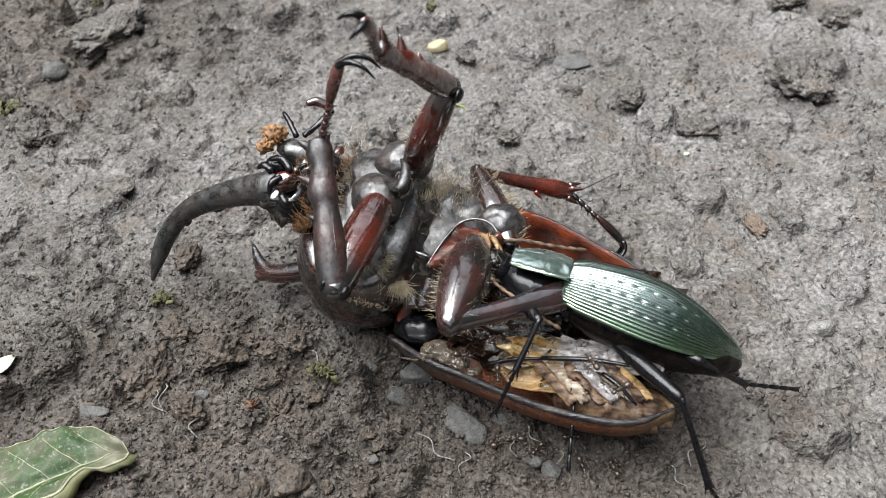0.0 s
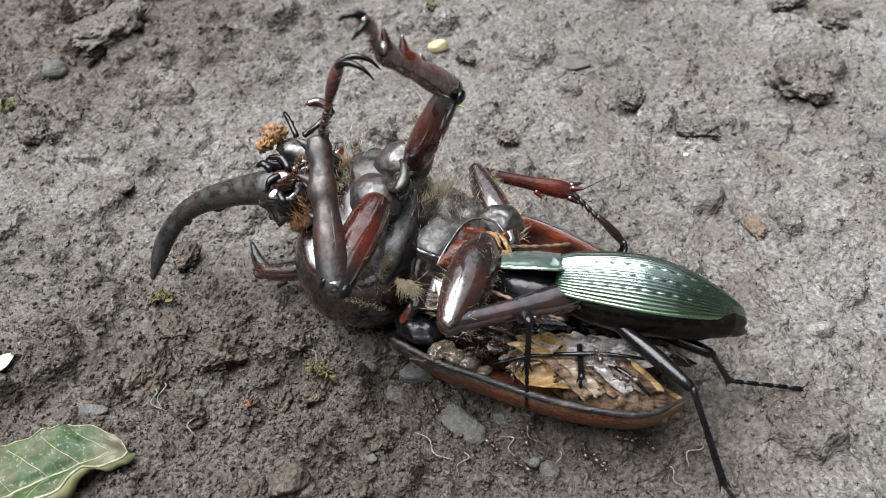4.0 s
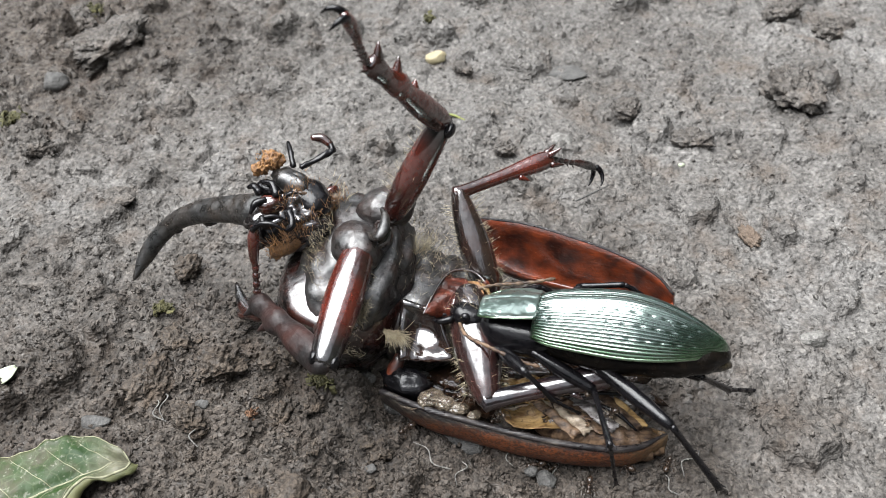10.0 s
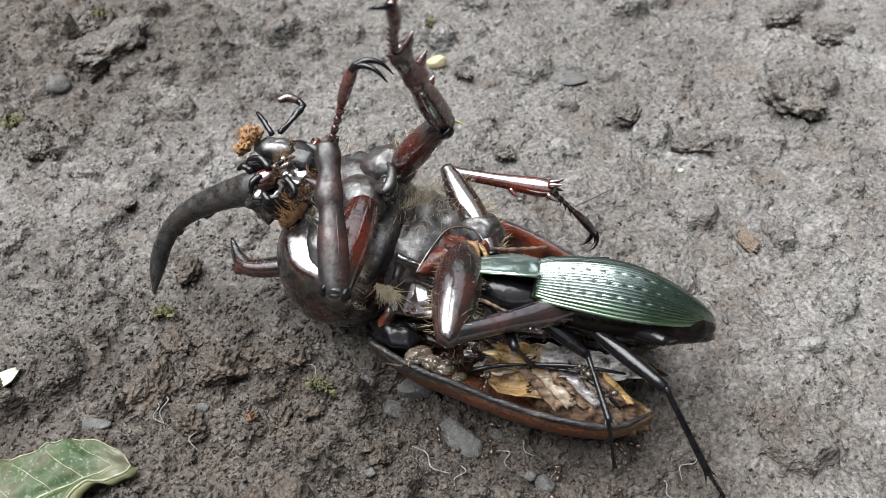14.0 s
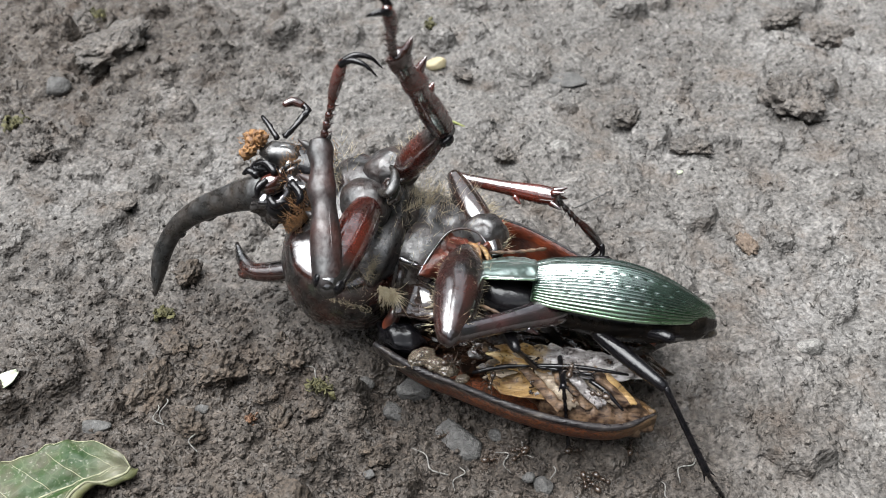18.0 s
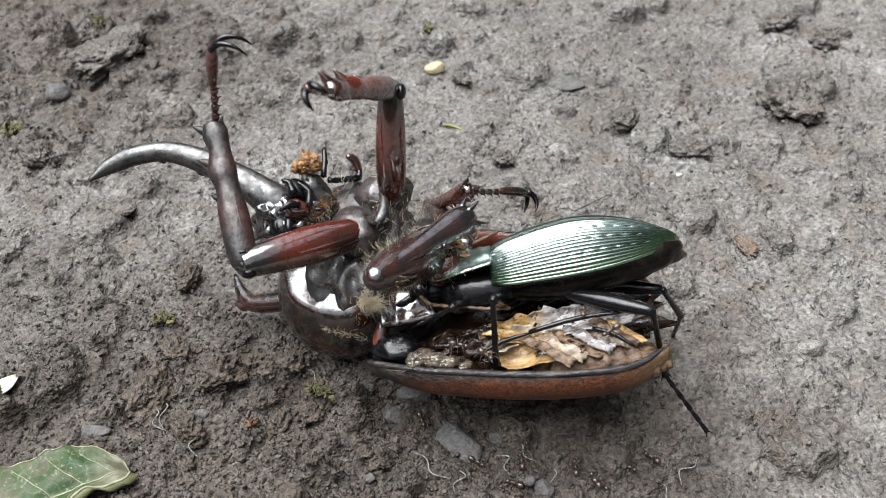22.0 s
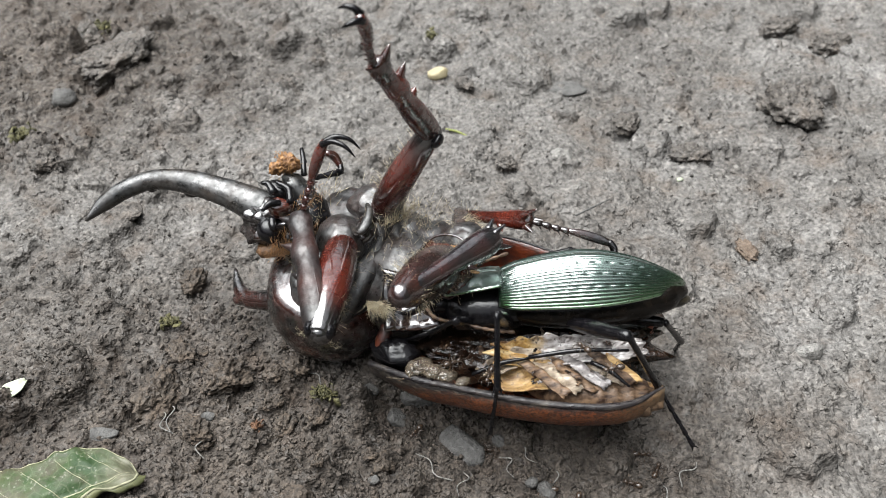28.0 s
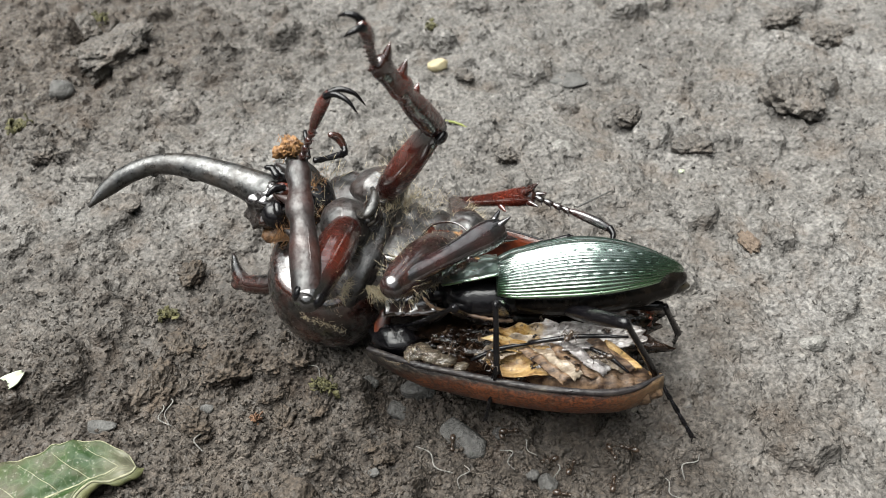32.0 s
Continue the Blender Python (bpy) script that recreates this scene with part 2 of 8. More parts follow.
def sheet_material():
    """The dried abdomen wall: ochre at its root, then glassy grey-white with dark spots."""
    k = Mat("dried_abdomen_wall")
    sep = k.n.new("ShaderNodeSeparateXYZ")
    k.l.new(k.co, sep.inputs[0])
    root = k.n.new("ShaderNodeMath")
    root.operation = "MULTIPLY_ADD"
    k.l.new(k.noise(2.0, 4, 0.7), root.inputs[0])
    root.inputs[1].default_value = 7.0
    k.l.new(sep.outputs[0], root.inputs[2])
    way = k.n.new("ShaderNodeMapRange")
    way.inputs["From Min"].default_value, way.inputs["From Max"].default_value = 9.2, 11.2
    k.l.new(root.outputs[0], way.inputs["Value"])
    gold = k.ramp(k.noise(1.1, 4, 0.65, (0.25, 2.4, 1)), (0.34, (0.0744, 0.031, 0.0093)), (0.5, (0.2604, 0.155, 0.0496)), (0.66, (0.372, 0.279, 0.1488)))
    ash = k.ramp(k.noise(0.9, 4, 0.7, (0.5, 1.4, 1)), (0.36, (0.031, 0.026, 0.0248)), (0.48, (0.155, 0.1395, 0.1333)), (0.64, (0.3472, 0.3286, 0.3224)))
    c = k.mix(way.outputs[0], gold, ash)
    c = k.mix(k.grey(k.noise(0.55, 3, 0.7), (0.6, 0.0), (0.68, 0.85)), c, (0.0124, 0.0087, 0.0074))
    k.to("Base Color", c)
    k.to("Roughness", k.grey(k.noise(0.8, 3, 0.7), (0.35, 0.14), (0.65, 0.5)))
    k.bump(k.noise(0.7, 4, 0.65, (0.4, 1.5, 1)), 0.2, 0.8)
    return k.m


SHEET = sheet_material()
BELLY = plain("black_belly", (0.0019, 0.0019, 0.0019), (0.0068, 0.005, 0.0037), 1.2, 0.22, 0.04)
BELLY.node_tree.nodes["Principled BSDF"].inputs["Specular IOR Level"].default_value = 0.14
ANT = plain("ant_brown", (0.0124, 0.0081, 0.0056), (0.0372, 0.0236, 0.0155), 0.3, 0.3, 0)


def green_metal(name, a, b, rough, margin=None):
    k = Mat(name, rough, 0.92)
    k.b.inputs["Coat Weight"].default_value, k.b.inputs["Coat Roughness"].default_value, k.b.inputs["Coat IOR"].default_value = 1.0, 0.13, 2.3
    c = k.ramp(k.noise(4.0, 3, 0.5), (0.3, a), (0.7, b))
    if margin:
        # the margin of the case is a purer green than its back
        sep = k.n.new("ShaderNodeSeparateXYZ")
        k.l.new(k.co, sep.inputs[0])
        low = k.n.new("ShaderNodeMapRange")
        low.inputs["From Min"].default_value, low.inputs["From Max"].default_value = 0.2, 1.8
        low.inputs["To Min"].default_value, low.inputs["To Max"].default_value = 1, 0
        k.l.new(sep.outputs[2], low.inputs["Value"])
        c = k.mix(low.outputs[0], c, margin)
    k.to("Base Color", c)
    k.to("Roughness", k.grey(k.noise(0.4, 3, 0.6), (0.3, rough - 0.06), (0.7, rough + 0.1)))
    k.bump(k.noise(0.12, 2, 0.5), 0.02, 0.7)
    return k.m


GREEN = green_metal("green_metallic_wing_case", (0.028, 0.058, 0.043), (0.048, 0.082, 0.066), 0.34, (0.022, 0.08, 0.02))
GREEN_RIM = green_metal("gold_green_rim", (0.085, 0.17, 0.068), (0.153, 0.255, 0.1445), 0.3)
GREEN_NECK = green_metal("green_pronotum", (0.102, 0.153, 0.1318), (0.255, 0.3145, 0.289), 0.4)


def soil(name, dark, mid, pale, rough=0.95, damp_shade=False):
    k = Mat(name, rough)
    k.b.inputs["Specular IOR Level"].default_value = 0.4
    c = k.ramp(k.noise(28, 5, 0.6), (0.3, dark), (0.52, mid), (0.75, pale))
    g = k.ramp(k.noise(9.0, 4, 0.6), (0.34, (0.76, 0.74, 0.72)), (0.52, (1.0, 1.0, 1.0)), (0.68, (1.2, 1.2, 1.2)))
    c = k.mix(1.0, c, g, "MULTIPLY")
    g = k.ramp(k.noise(1.5, 3, 0.6), (0.3, (0.72, 0.71, 0.7)), (0.5, (0.97, 0.97, 0.97)), (0.7, (1.22, 1.21, 1.2)))
    c = k.mix(1.0, c, g, "MULTIPLY")
    g = k.ramp(k.noise(0.5, 1, 0.5), (0.3, (0.55, 0.54, 0.53)), (0.5, (0.97, 0.97, 0.97)), (0.72, (1.5, 1.5, 1.5)))
    c = k.mix(1.0, c, g, "MULTIPLY")
    c = k.mix(k.grey(k.cells(3.1), (0.07, 0.6), (0.11, 0.0)), c, (0.186, 0.1767, 0.1643))
    c = k.mix(k.grey(k.noise(6.0, 5, 0.65), (0.52, 0.0), (0.7, 0.6)), c, (0.0527, 0.0372, 0.026))
    if damp_shade:
        # a patch of moister, looser earth before the prey, its colour also holding shade
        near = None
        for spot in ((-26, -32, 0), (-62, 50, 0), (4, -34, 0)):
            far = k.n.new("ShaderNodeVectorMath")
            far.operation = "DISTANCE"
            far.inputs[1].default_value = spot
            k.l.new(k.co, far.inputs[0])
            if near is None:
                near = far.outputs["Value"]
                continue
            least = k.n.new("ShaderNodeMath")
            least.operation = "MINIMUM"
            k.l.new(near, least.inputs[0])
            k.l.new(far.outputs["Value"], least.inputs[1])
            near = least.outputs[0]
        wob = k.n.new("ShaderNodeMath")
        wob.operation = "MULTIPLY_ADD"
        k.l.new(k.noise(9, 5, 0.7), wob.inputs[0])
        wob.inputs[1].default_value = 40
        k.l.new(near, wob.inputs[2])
        shade_damp = k.n.new("ShaderNodeMapRange")
        shade_damp.inputs["From Min"].default_value, shade_damp.inputs["From Max"].default_value = 36, 68
        shade_damp.inputs["To Min"].default_value, shade_damp.inputs["To Max"].default_value = 1, 0
        k.l.new(wob.outputs[0], shade_damp.inputs["Value"])
        c = k.mix(shade_damp.outputs[0], c, k.mix(1.0, c, (0.52, 0.455, 0.4), "MULTIPLY"))
    k.to("Base Color", c)
    k.to("Roughness", k.grey(k.noise(1.6, 4, 0.7), (0.36, rough - 0.25), (0.62, min(1, rough + 0.2))))
    k.bump(k.noise(1.8, 3, 0.65), 1.0, 1.0)
    k.bump(k.noise(0.55, 1, 0.5), 0.4, 1.0)
    return k.m


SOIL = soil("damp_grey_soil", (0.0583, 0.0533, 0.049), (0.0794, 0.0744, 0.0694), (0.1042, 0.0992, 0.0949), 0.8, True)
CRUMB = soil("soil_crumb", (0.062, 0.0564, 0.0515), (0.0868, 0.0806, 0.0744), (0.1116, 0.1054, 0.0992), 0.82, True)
CLOD = soil("brown_clod", (0.031, 0.0229, 0.0167), (0.0465, 0.036, 0.0273), (0.062, 0.0496, 0.0397), 0.85)
STONE = plain("grey_stone", (0.028, 0.0265, 0.025), (0.066, 0.0635, 0.06), 0.7, 0.8, 0.25, specks=0.4)
STONE_PALE = plain("pale_stone", (0.0744, 0.0701, 0.0645), (0.1674, 0.16, 0.1488), 0.6, 0.85, 0.3, specks=0.5)
YELLOW = plain("yellow_chip", (0.186, 0.155, 0.0868), (0.2852, 0.248, 0.155), 1.5, 0.6, 0.06)
PETAL = plain("white_petal", (0.186, 0.2108, 0.1364), (0.31, 0.3286, 0.2604), 1.5, 0.6, 0.04)
MOSS = plain("moss", (0.0279, 0.026, 0.0087), (0.0682, 0.062, 0.0217), 0.8, 0.9, 0.3)
ORANGE_BIT = plain("orange_flake", (0.062, 0.0279, 0.0124), (0.124, 0.062, 0.031), 0.4, 0.8, 0.2)
BROWN_BIT = plain("brown_crumb", (0.0465, 0.0298, 0.0186), (0.093, 0.0682, 0.0496), 0.6, 0.85, 0.25)
TWIG = plain("green_stalk", (0.0744, 0.0868, 0.0124), (0.1488, 0.1612, 0.0372), 0.8, 0.6, 0.03)


def leaf_material():
    k = Mat("leaf_green")
    c = k.ramp(k.noise(5, 3, 0.6), (0.34, (0.009, 0.025, 0.005)), (0.52, (0.018, 0.036, 0.008)), (0.7, (0.034, 0.045, 0.013)))
    c = k.mix(k.grey(k.noise(6, 5, 0.7), (0.42, 0.0), (0.56, 0.8)), c, (0.046, 0.038, 0.025))
    c = k.mix(k.grey(k.noise(0.4, 4, 0.75), (0.6, 0.0), (0.7, 0.6)), c, (0.1488, 0.1457, 0.1178))
    sep = k.n.new("ShaderNodeSeparateXYZ")
    k.l.new(k.co, sep.inputs[0])
    # the torn tip has dried pale
    dry = k.n.new("ShaderNodeMapRange")
    dry.inputs["From Min"].default_value, dry.inputs["From Max"].default_value = -4.2, -1.2
    k.l.new(sep.outputs[0], dry.inputs["Value"])
    c = k.mix(dry.outputs[0], c, k.ramp(k.noise(1.6, 4, 0.7), (0.35, (0.062, 0.062, 0.0403)), (0.62, (0.105, 0.1, 0.07))))
    c = k.mix(k.grey(k.cells(1.3, "DISTANCE_TO_EDGE"), (0.0, 0.3), (0.06, 0.0)), c, (0.0806, 0.093, 0.0496))
    k.to("Base Color", c)
    k.to("Roughness", k.grey(k.noise(2, 3, 0.6), (0.3, 0.42), (0.7, 0.7)))
    k.b.inputs["Specular IOR Level"].default_value = 0.22
    k.bump(k.noise(1.2, 4, 0.7), 0.2, 0.6)
    return k.m


LEAF = leaf_material()
LEAF_PALE = plain("leaf_pale_rib", (0.0992, 0.0992, 0.0558), (0.2108, 0.2046, 0.1364), 1.2, 0.7, 0.1)
LEAF_BACK = plain("leaf_olive_underside", (0.0372, 0.0409, 0.0136), (0.0806, 0.0806, 0.031), 2.0, 0.65, 0.1)
SKY_MASK = plain("sky_mask_green", (0.0074, 0.0112, 0.005), (0.031, 0.0403, 0.0186), 400.0, 0.9, 0)


# ---------------------------------------------------------------- mesh helpers (millimetres)
def V(*p):
    return np.array(p, float)


def join(*pieces):
    vs, fs, n = [], [], 0
    for v, f in pieces:
        v = np.asarray(v, float)
        vs.append(v)
        fs += [tuple(i + n for i in q) for q in f]
        n += len(v)
    return np.vstack(vs), fs


def curve_points(ctrl, sub):
    """Catmull-Rom through the control rows."""
    c = np.array(ctrl, float)
    c = np.vstack([2 * c[0] - c[1], c, 2 * c[-1] - c[-2]])
    out = []
    for i in range(1, len(c) - 2):
        for k in range(sub):
            t = k / sub
            a, b, d, e = c[i - 1], c[i], c[i + 1], c[i + 2]
            out.append(0.5 * (2 * b + (d - a) * t + (2 * a - 5 * b + 4 * d - e) * t * t + (3 * b - a - 3 * d + e) * t ** 3))
    out.append(c[-2])
    return np.array(out)


def sweep(ctrl, n=10, sub=5, up=(0, 0, 1), wobble=0.0, seed=1):
    """A tapered tube; each control row is x, y, z, half width across 'up', half width along 'up'."""
    rows = curve_points([(*r, r[3]) if len(r) == 4 else r for r in ctrl], sub)
    p, ra, rb = rows[:, :3], np.maximum(rows[:, 3], 0.01), np.maximum(rows[:, 4], 0.01)
    rng = np.random.default_rng(seed)
    vs, fs = [], []
    up = np.array(up, float)
    for i in range(len(p)):
        d = p[min(i + 1, len(p) - 1)] - p[max(i - 1, 0)]
        d /= np.linalg.norm(d) + 1e-9
        b = up - d * (up @ d)
        if np.linalg.norm(b) < 0.2:
            b = V(1, 0.3, 0.2) - d * (V(1, 0.3, 0.2) @ d)
        b /= np.linalg.norm(b)
        a = np.cross(d, b)
        for k in range(n):
            w = 2 * math.pi * k / n
            s = 1 + wobble * rng.normal()
            vs.append(p[i] + s * (a * ra[i] * math.cos(w) + b * rb[i] * math.sin(w)))
    for i in range(len(p) - 1):
        for k in range(n):
            q = (k + 1) % n
            fs.append((i * n + k, i * n + q, (i + 1) * n + q, (i + 1) * n + k))
    m = len(vs)
    d0, d1 = p[0] - p[1], p[-1] - p[-2]
    vs += [p[0] + d0 / (np.linalg.norm(d0) + 1e-9) * min(ra[0], rb[0]) * 0.6, p[-1] + d1 / (np.linalg.norm(d1) + 1e-9) * min(ra[-1], rb[-1]) * 0.6]
    for k in range(n):
        q = (k + 1) % n
        fs.append((q, k, m))
        fs.append(((len(p) - 1) * n + k, (len(p) - 1) * n + q, m + 1))
    return np.array(vs), fs


def turn(rx=0, ry=0, rz=0):
    return np.array(Euler((radians(rx), radians(ry), radians(rz))).to_matrix())


def ball(c, r, rot=(0, 0, 0), nu=20, nv=12, power=1.0, rough=0.0, seed=1, freq=1.0, fn=None):
    """An ellipsoid with optional lumps; fn(x, y, z) scales the unit radius."""
    vs, fs = [], []
    for j in range(nv + 1):
        a = math.pi * j / nv
        for i in range(nu):
            b = 2 * math.pi * i / nu
            d = V(math.sin(a) * math.cos(b), math.sin(a) * math.sin(b), math.cos(a))
            d = np.sign(d) * np.abs(d) ** power
            s = 1.0
            if rough:
                s += rough * noise.fractal(Vector(d * freq * 1.7) + Vector((seed * 7.3, seed * 1.9, 0)), 1.0, 2.0, 3)
            if fn:
                s *= fn(*d)
            vs.append(d * s)
    for j in range(nv):
        for i in range(nu):
            q = (i + 1) % nu
            fs.append((j * nu + i, (j + 1) * nu + i, (j + 1) * nu + q, j * nu + q))
    return np.array(vs) * np.array(r) @ turn(*rot).T + np.array(c, float), fs


def patch(grid, thick=0.15):
    """A closed sheet from a grid of points."""
    g = np.array(grid, float)
    h, w = g.shape[:2]
    du = np.gradient(g, axis=0)
    dv = np.gradient(g, axis=1)
    nrm = np.cross(du, dv)
    nrm /= np.linalg.norm(nrm, axis=2, keepdims=True) + 1e-9
    a, b = (g + nrm * thick / 2).reshape(-1, 3), (g - nrm * thick / 2).reshape(-1, 3)
    fs, o = [], h * w
    for j in range(h - 1):
        for i in range(w - 1):
            k = j * w + i
            fs.append((k, k + w, k + w + 1, k + 1))
            fs.append((o + k, o + k + 1, o + k + w + 1, o + k + w))
    edge = [i for i in range(w)] + [j * w + w - 1 for j in range(1, h)] + [(h - 1) * w + i for i in range(w - 2, -1, -1)] + [j * w for j in range(h - 2, 0, -1)]
    for k in range(len(edge)):
        p, q = edge[k], edge[(k + 1) % len(edge)]
        fs.append((p, q, q + o, p + o))
    return np.vstack([a, b]), fs


def quad_patch(a, b, c, d, n=8, bulge=0.5, crumple=0.1, seed=1, thick=0.15, torn=0.0):
    """A bent plate between four corners, in order; torn narrows its ends and frays its edges."""
    a, b, c, d = (np.array(q, float) for q in (a, b, c, d))
    nn = np.cross(b - a, d - a)
    nn /= np.linalg.norm(nn) + 1e-9
    g = []
    for j in range(n + 1):
        v = j / n
        g.append([])
        for i in range(n + 1):
            u, v = i / n, j / n
            if torn:
                wide = 1 - torn * (1 - math.sin(math.pi * (0.06 + 0.88 * i / n)) ** 0.5) + 0.22 * torn * noise.noise(Vector((i * 0.55, seed * 2.3, round(v))))
                v = 0.5 + (j / n - 0.5) * wide
                u = i / n + 0.1 * torn * noise.noise(Vector((v * 5, seed * 4.7, round(i / n)))) * abs(2 * i / n - 1)
            p = (a * (1 - u) + b * u) * (1 - v) + (d * (1 - u) + c * u) * v
            k = bulge * 4 * u * (1 - u) * 4 * v * (1 - v) + 0.5 * crumple * math.sin(u * 9 + 3 * noise.noise(Vector(p * 0.5))) * (0.4 + v)
            k += crumple * noise.noise(Vector(p * 0.9) + Vector((seed * 3.1, 0, 0))) * 2
            e = 0.35 * crumple * noise.noise(Vector(p * 2.1) + Vector((0, seed * 5.1, 0)))
            g[-1].append(p + nn * k + (b - a) * e * 0.3 + (d - a) * e * 0.3)
    return patch(g, thick)


def hairs(n, place, length, r=0.035, seed=1):
    """Thin bent bristles; place(rng) gives a root and a direction."""
    rng = np.random.default_rng(seed)
    pieces = []
    for _ in range(n):
        p, d = place(rng)
        p, d = np.array(p, float), np.array(d, float)
        d /= np.linalg.norm(d) + 1e-9
        r_ = 1.6 * r
        L = length * rng.uniform(0.55, 1.25)
        s = rng.normal(0, 0.16, 3) * L
        a = np.cross(d, V(0.3, 0.5, 0.8))
        a /= np.linalg.norm(a) + 1e-9
        b = np.cross(d, a)
        q = p + d * L * 0.55 + s * 0.4
        e = p + d * L + s
        vs = [p + a * r_, p - a * r_ * 0.5 + b * r_ * 0.87, p - a * r_ * 0.5 - b * r_ * 0.87,
              q + a * r_ * 0.7, q - a * r_ * 0.35 + b * r_ * 0.6, q - a * r_ * 0.35 - b * r_ * 0.6, e]
        pieces.append((np.array(vs), [(0, 1, 4, 3), (1, 2, 5, 4), (2, 0, 3, 5), (3, 4, 6), (4, 5, 6), (5, 3, 6)]))
    return join(*pieces)


def build(name, geo, material, origin=(0, 0, 0), smooth=True):
    v, f = geo
    me = bpy.data.meshes.new(name)
    me.from_pydata(((np.asarray(v, float) - np.array(origin, float)) * MM).tolist(), [], f)
    me.materials.append(material)
    if smooth:
        me.shade_smooth()
    me.update()
    return me


def part(name, geo, material, parent, label="", origin=(0, 0, 0), at=None, smooth=True):
    """Links one mesh under a thing or a part. origin: the point of the mesh's millimetres that becomes its own zero."""
    ob = new(name, build(name, geo, material, origin, smooth))
    ob.parent = parent
    if at is not None:
        ob.matrix_basis = mm(*at)
    return tagged(ob, label)


def thing(name, geo, material, at, label, category, group="", kind="", smooth=True):
    ob = new(name, build(name, geo, material, (0, 0, 0), smooth))
    ob.matrix_basis = mm(*at)
    return tagged(ob, label, category, group, kind)


# ---------------------------------------------------------------- ground
def lattice(shape, cell, seed):
    """Smooth random values on a plane, cell in millimetres."""
    X, Y = shape
    rng = np.random.default_rng(seed)
    tab = rng.uniform(-1, 1, (256, 256))
    fx, fy = X / cell, Y / cell
    ix, iy = np.floor(fx).astype(int), np.floor(fy).astype(int)
    u, v = fx - ix, fy - iy
    u, v = u * u * (3 - 2 * u), v * v * (3 - 2 * v)
    t = lambda i, j: tab[i % 256, j % 256]
    return (t(ix, iy) * (1 - u) + t(ix + 1, iy) * u) * (1 - v) + (t(ix, iy + 1) * (1 - u) + t(ix + 1, iy + 1) * u) * v


def bell(X, Y, x, y, r):
    return np.exp(-((X - x) ** 2 + (Y - y) ** 2) / (r * r))


def crumbs(s, cell, seed, density):
    """Angular crumbs of earth packed on a jittered lattice."""
    X, Y = s
    rng = np.random.default_rng(seed)
    cx, cy, cr, on, ca, tilt = (rng.random((128, 128)) for _ in range(6))
    ix, iy = np.floor(X / cell).astype(int), np.floor(Y / cell).astype(int)
    h = np.zeros_like(X)
    for dx in (-1, 0, 1):
        for dy in (-1, 0, 1):
            i, j = (ix + dx) % 128, (iy + dy) % 128
            a = ca[i, j] * 6.283
            px, py = X - (ix + dx + cx[i, j]) * cell, Y - (iy + dy + cy[i, j]) * cell
            r = cell * (0.22 + 0.5 * cr[i, j] ** 2)
            u, v = (px * np.cos(a) + py * np.sin(a)) / r, (py * np.cos(a) - px * np.sin(a)) / (r * (0.6 + 0.4 * tilt[i, j]))
            d = np.maximum(np.maximum(np.abs(u), np.abs(v)), 0.72 * (np.abs(u) + np.abs(v)))
            top = 0.5 + 0.35 * (tilt[i, j] - 0.5) * u + 0.3 * (cr[i, j] - 0.5) * v
            h = np.maximum(h, np.where((on[i, j] < density) & (d < 1), np.minimum(top, 2.2 * (1 - d)) * r * 1.2, 0))
    return h


def ground_height(X, Y):
    s = (X, Y)
    loose = 0.22 + 0.8 * bell(X, Y, -20, -22, 18) + 0.4 * bell(X, Y, 4, -34, 15) + 0.75 * bell(X, Y, -50, 40, 26) + 0.45 * bell(X, Y, -42, -12, 18) + 0.2 * bell(X, Y, 38, 34, 18)
    loose *= 0.75 + 0.5 * lattice(s, 11, 30)
    loose = np.clip(loose, 0.12, 1.1)
    wx = X + 0.5 * lattice(s, 1.6, 21) + 0.25 * lattice(s, 0.7, 23)
    wy = Y + 0.5 * lattice(s, 1.6, 22) + 0.25 * lattice(s, 0.7, 24)
    w = (wx, wy)
    z = 0.9 * lattice(s, 37, 1) + 0.6 * lattice(s, 14, 2)
    z += (0.55 + 0.8 * loose) * (0.85 * lattice(w, 7.4, 3) + 0.5 * lattice(w, 3.4, 4) - 0.5 * np.abs(lattice(w, 4.6, 5)))
    z += loose * (1.25 * crumbs(w, 5.2, 14, 0.4) + 1.15 * crumbs(w, 3.2, 11, 0.45) + 1.0 * crumbs(w, 1.8, 12, 0.5)) + (0.1 + 0.6 * loose) * crumbs(w, 0.95, 13, 0.55)
    z += 0.75 * crumbs(w, 2.6, 15, 0.3) + 0.75 * crumbs(w, 6.0, 16, 0.2) + 0.65 * crumbs(w, 1.4, 17, 0.36) + 0.5 * crumbs(w, 0.8, 18, 0.4) + (0.04 + 0.08 * loose) * (lattice(w, 1.1, 6) + 0.8 * lattice(s, 0.55, 7))
    z -= 2.0 * np.maximum(0, lattice(w, 5.3, 31) - 0.5) * (0.5 + loose)
    z -= 0.8 * bell(X, Y, 2, -24, 9) + 0.9 * bell(X, Y, -28, -1, 4.5)
    z += 1.6 * bell(X, Y, -9.5, -8, 6)
    far = np.maximum(np.abs(X), np.abs(Y))
    return np.where(far > 300, z * 0.4 + 0.0, z) - 0.5


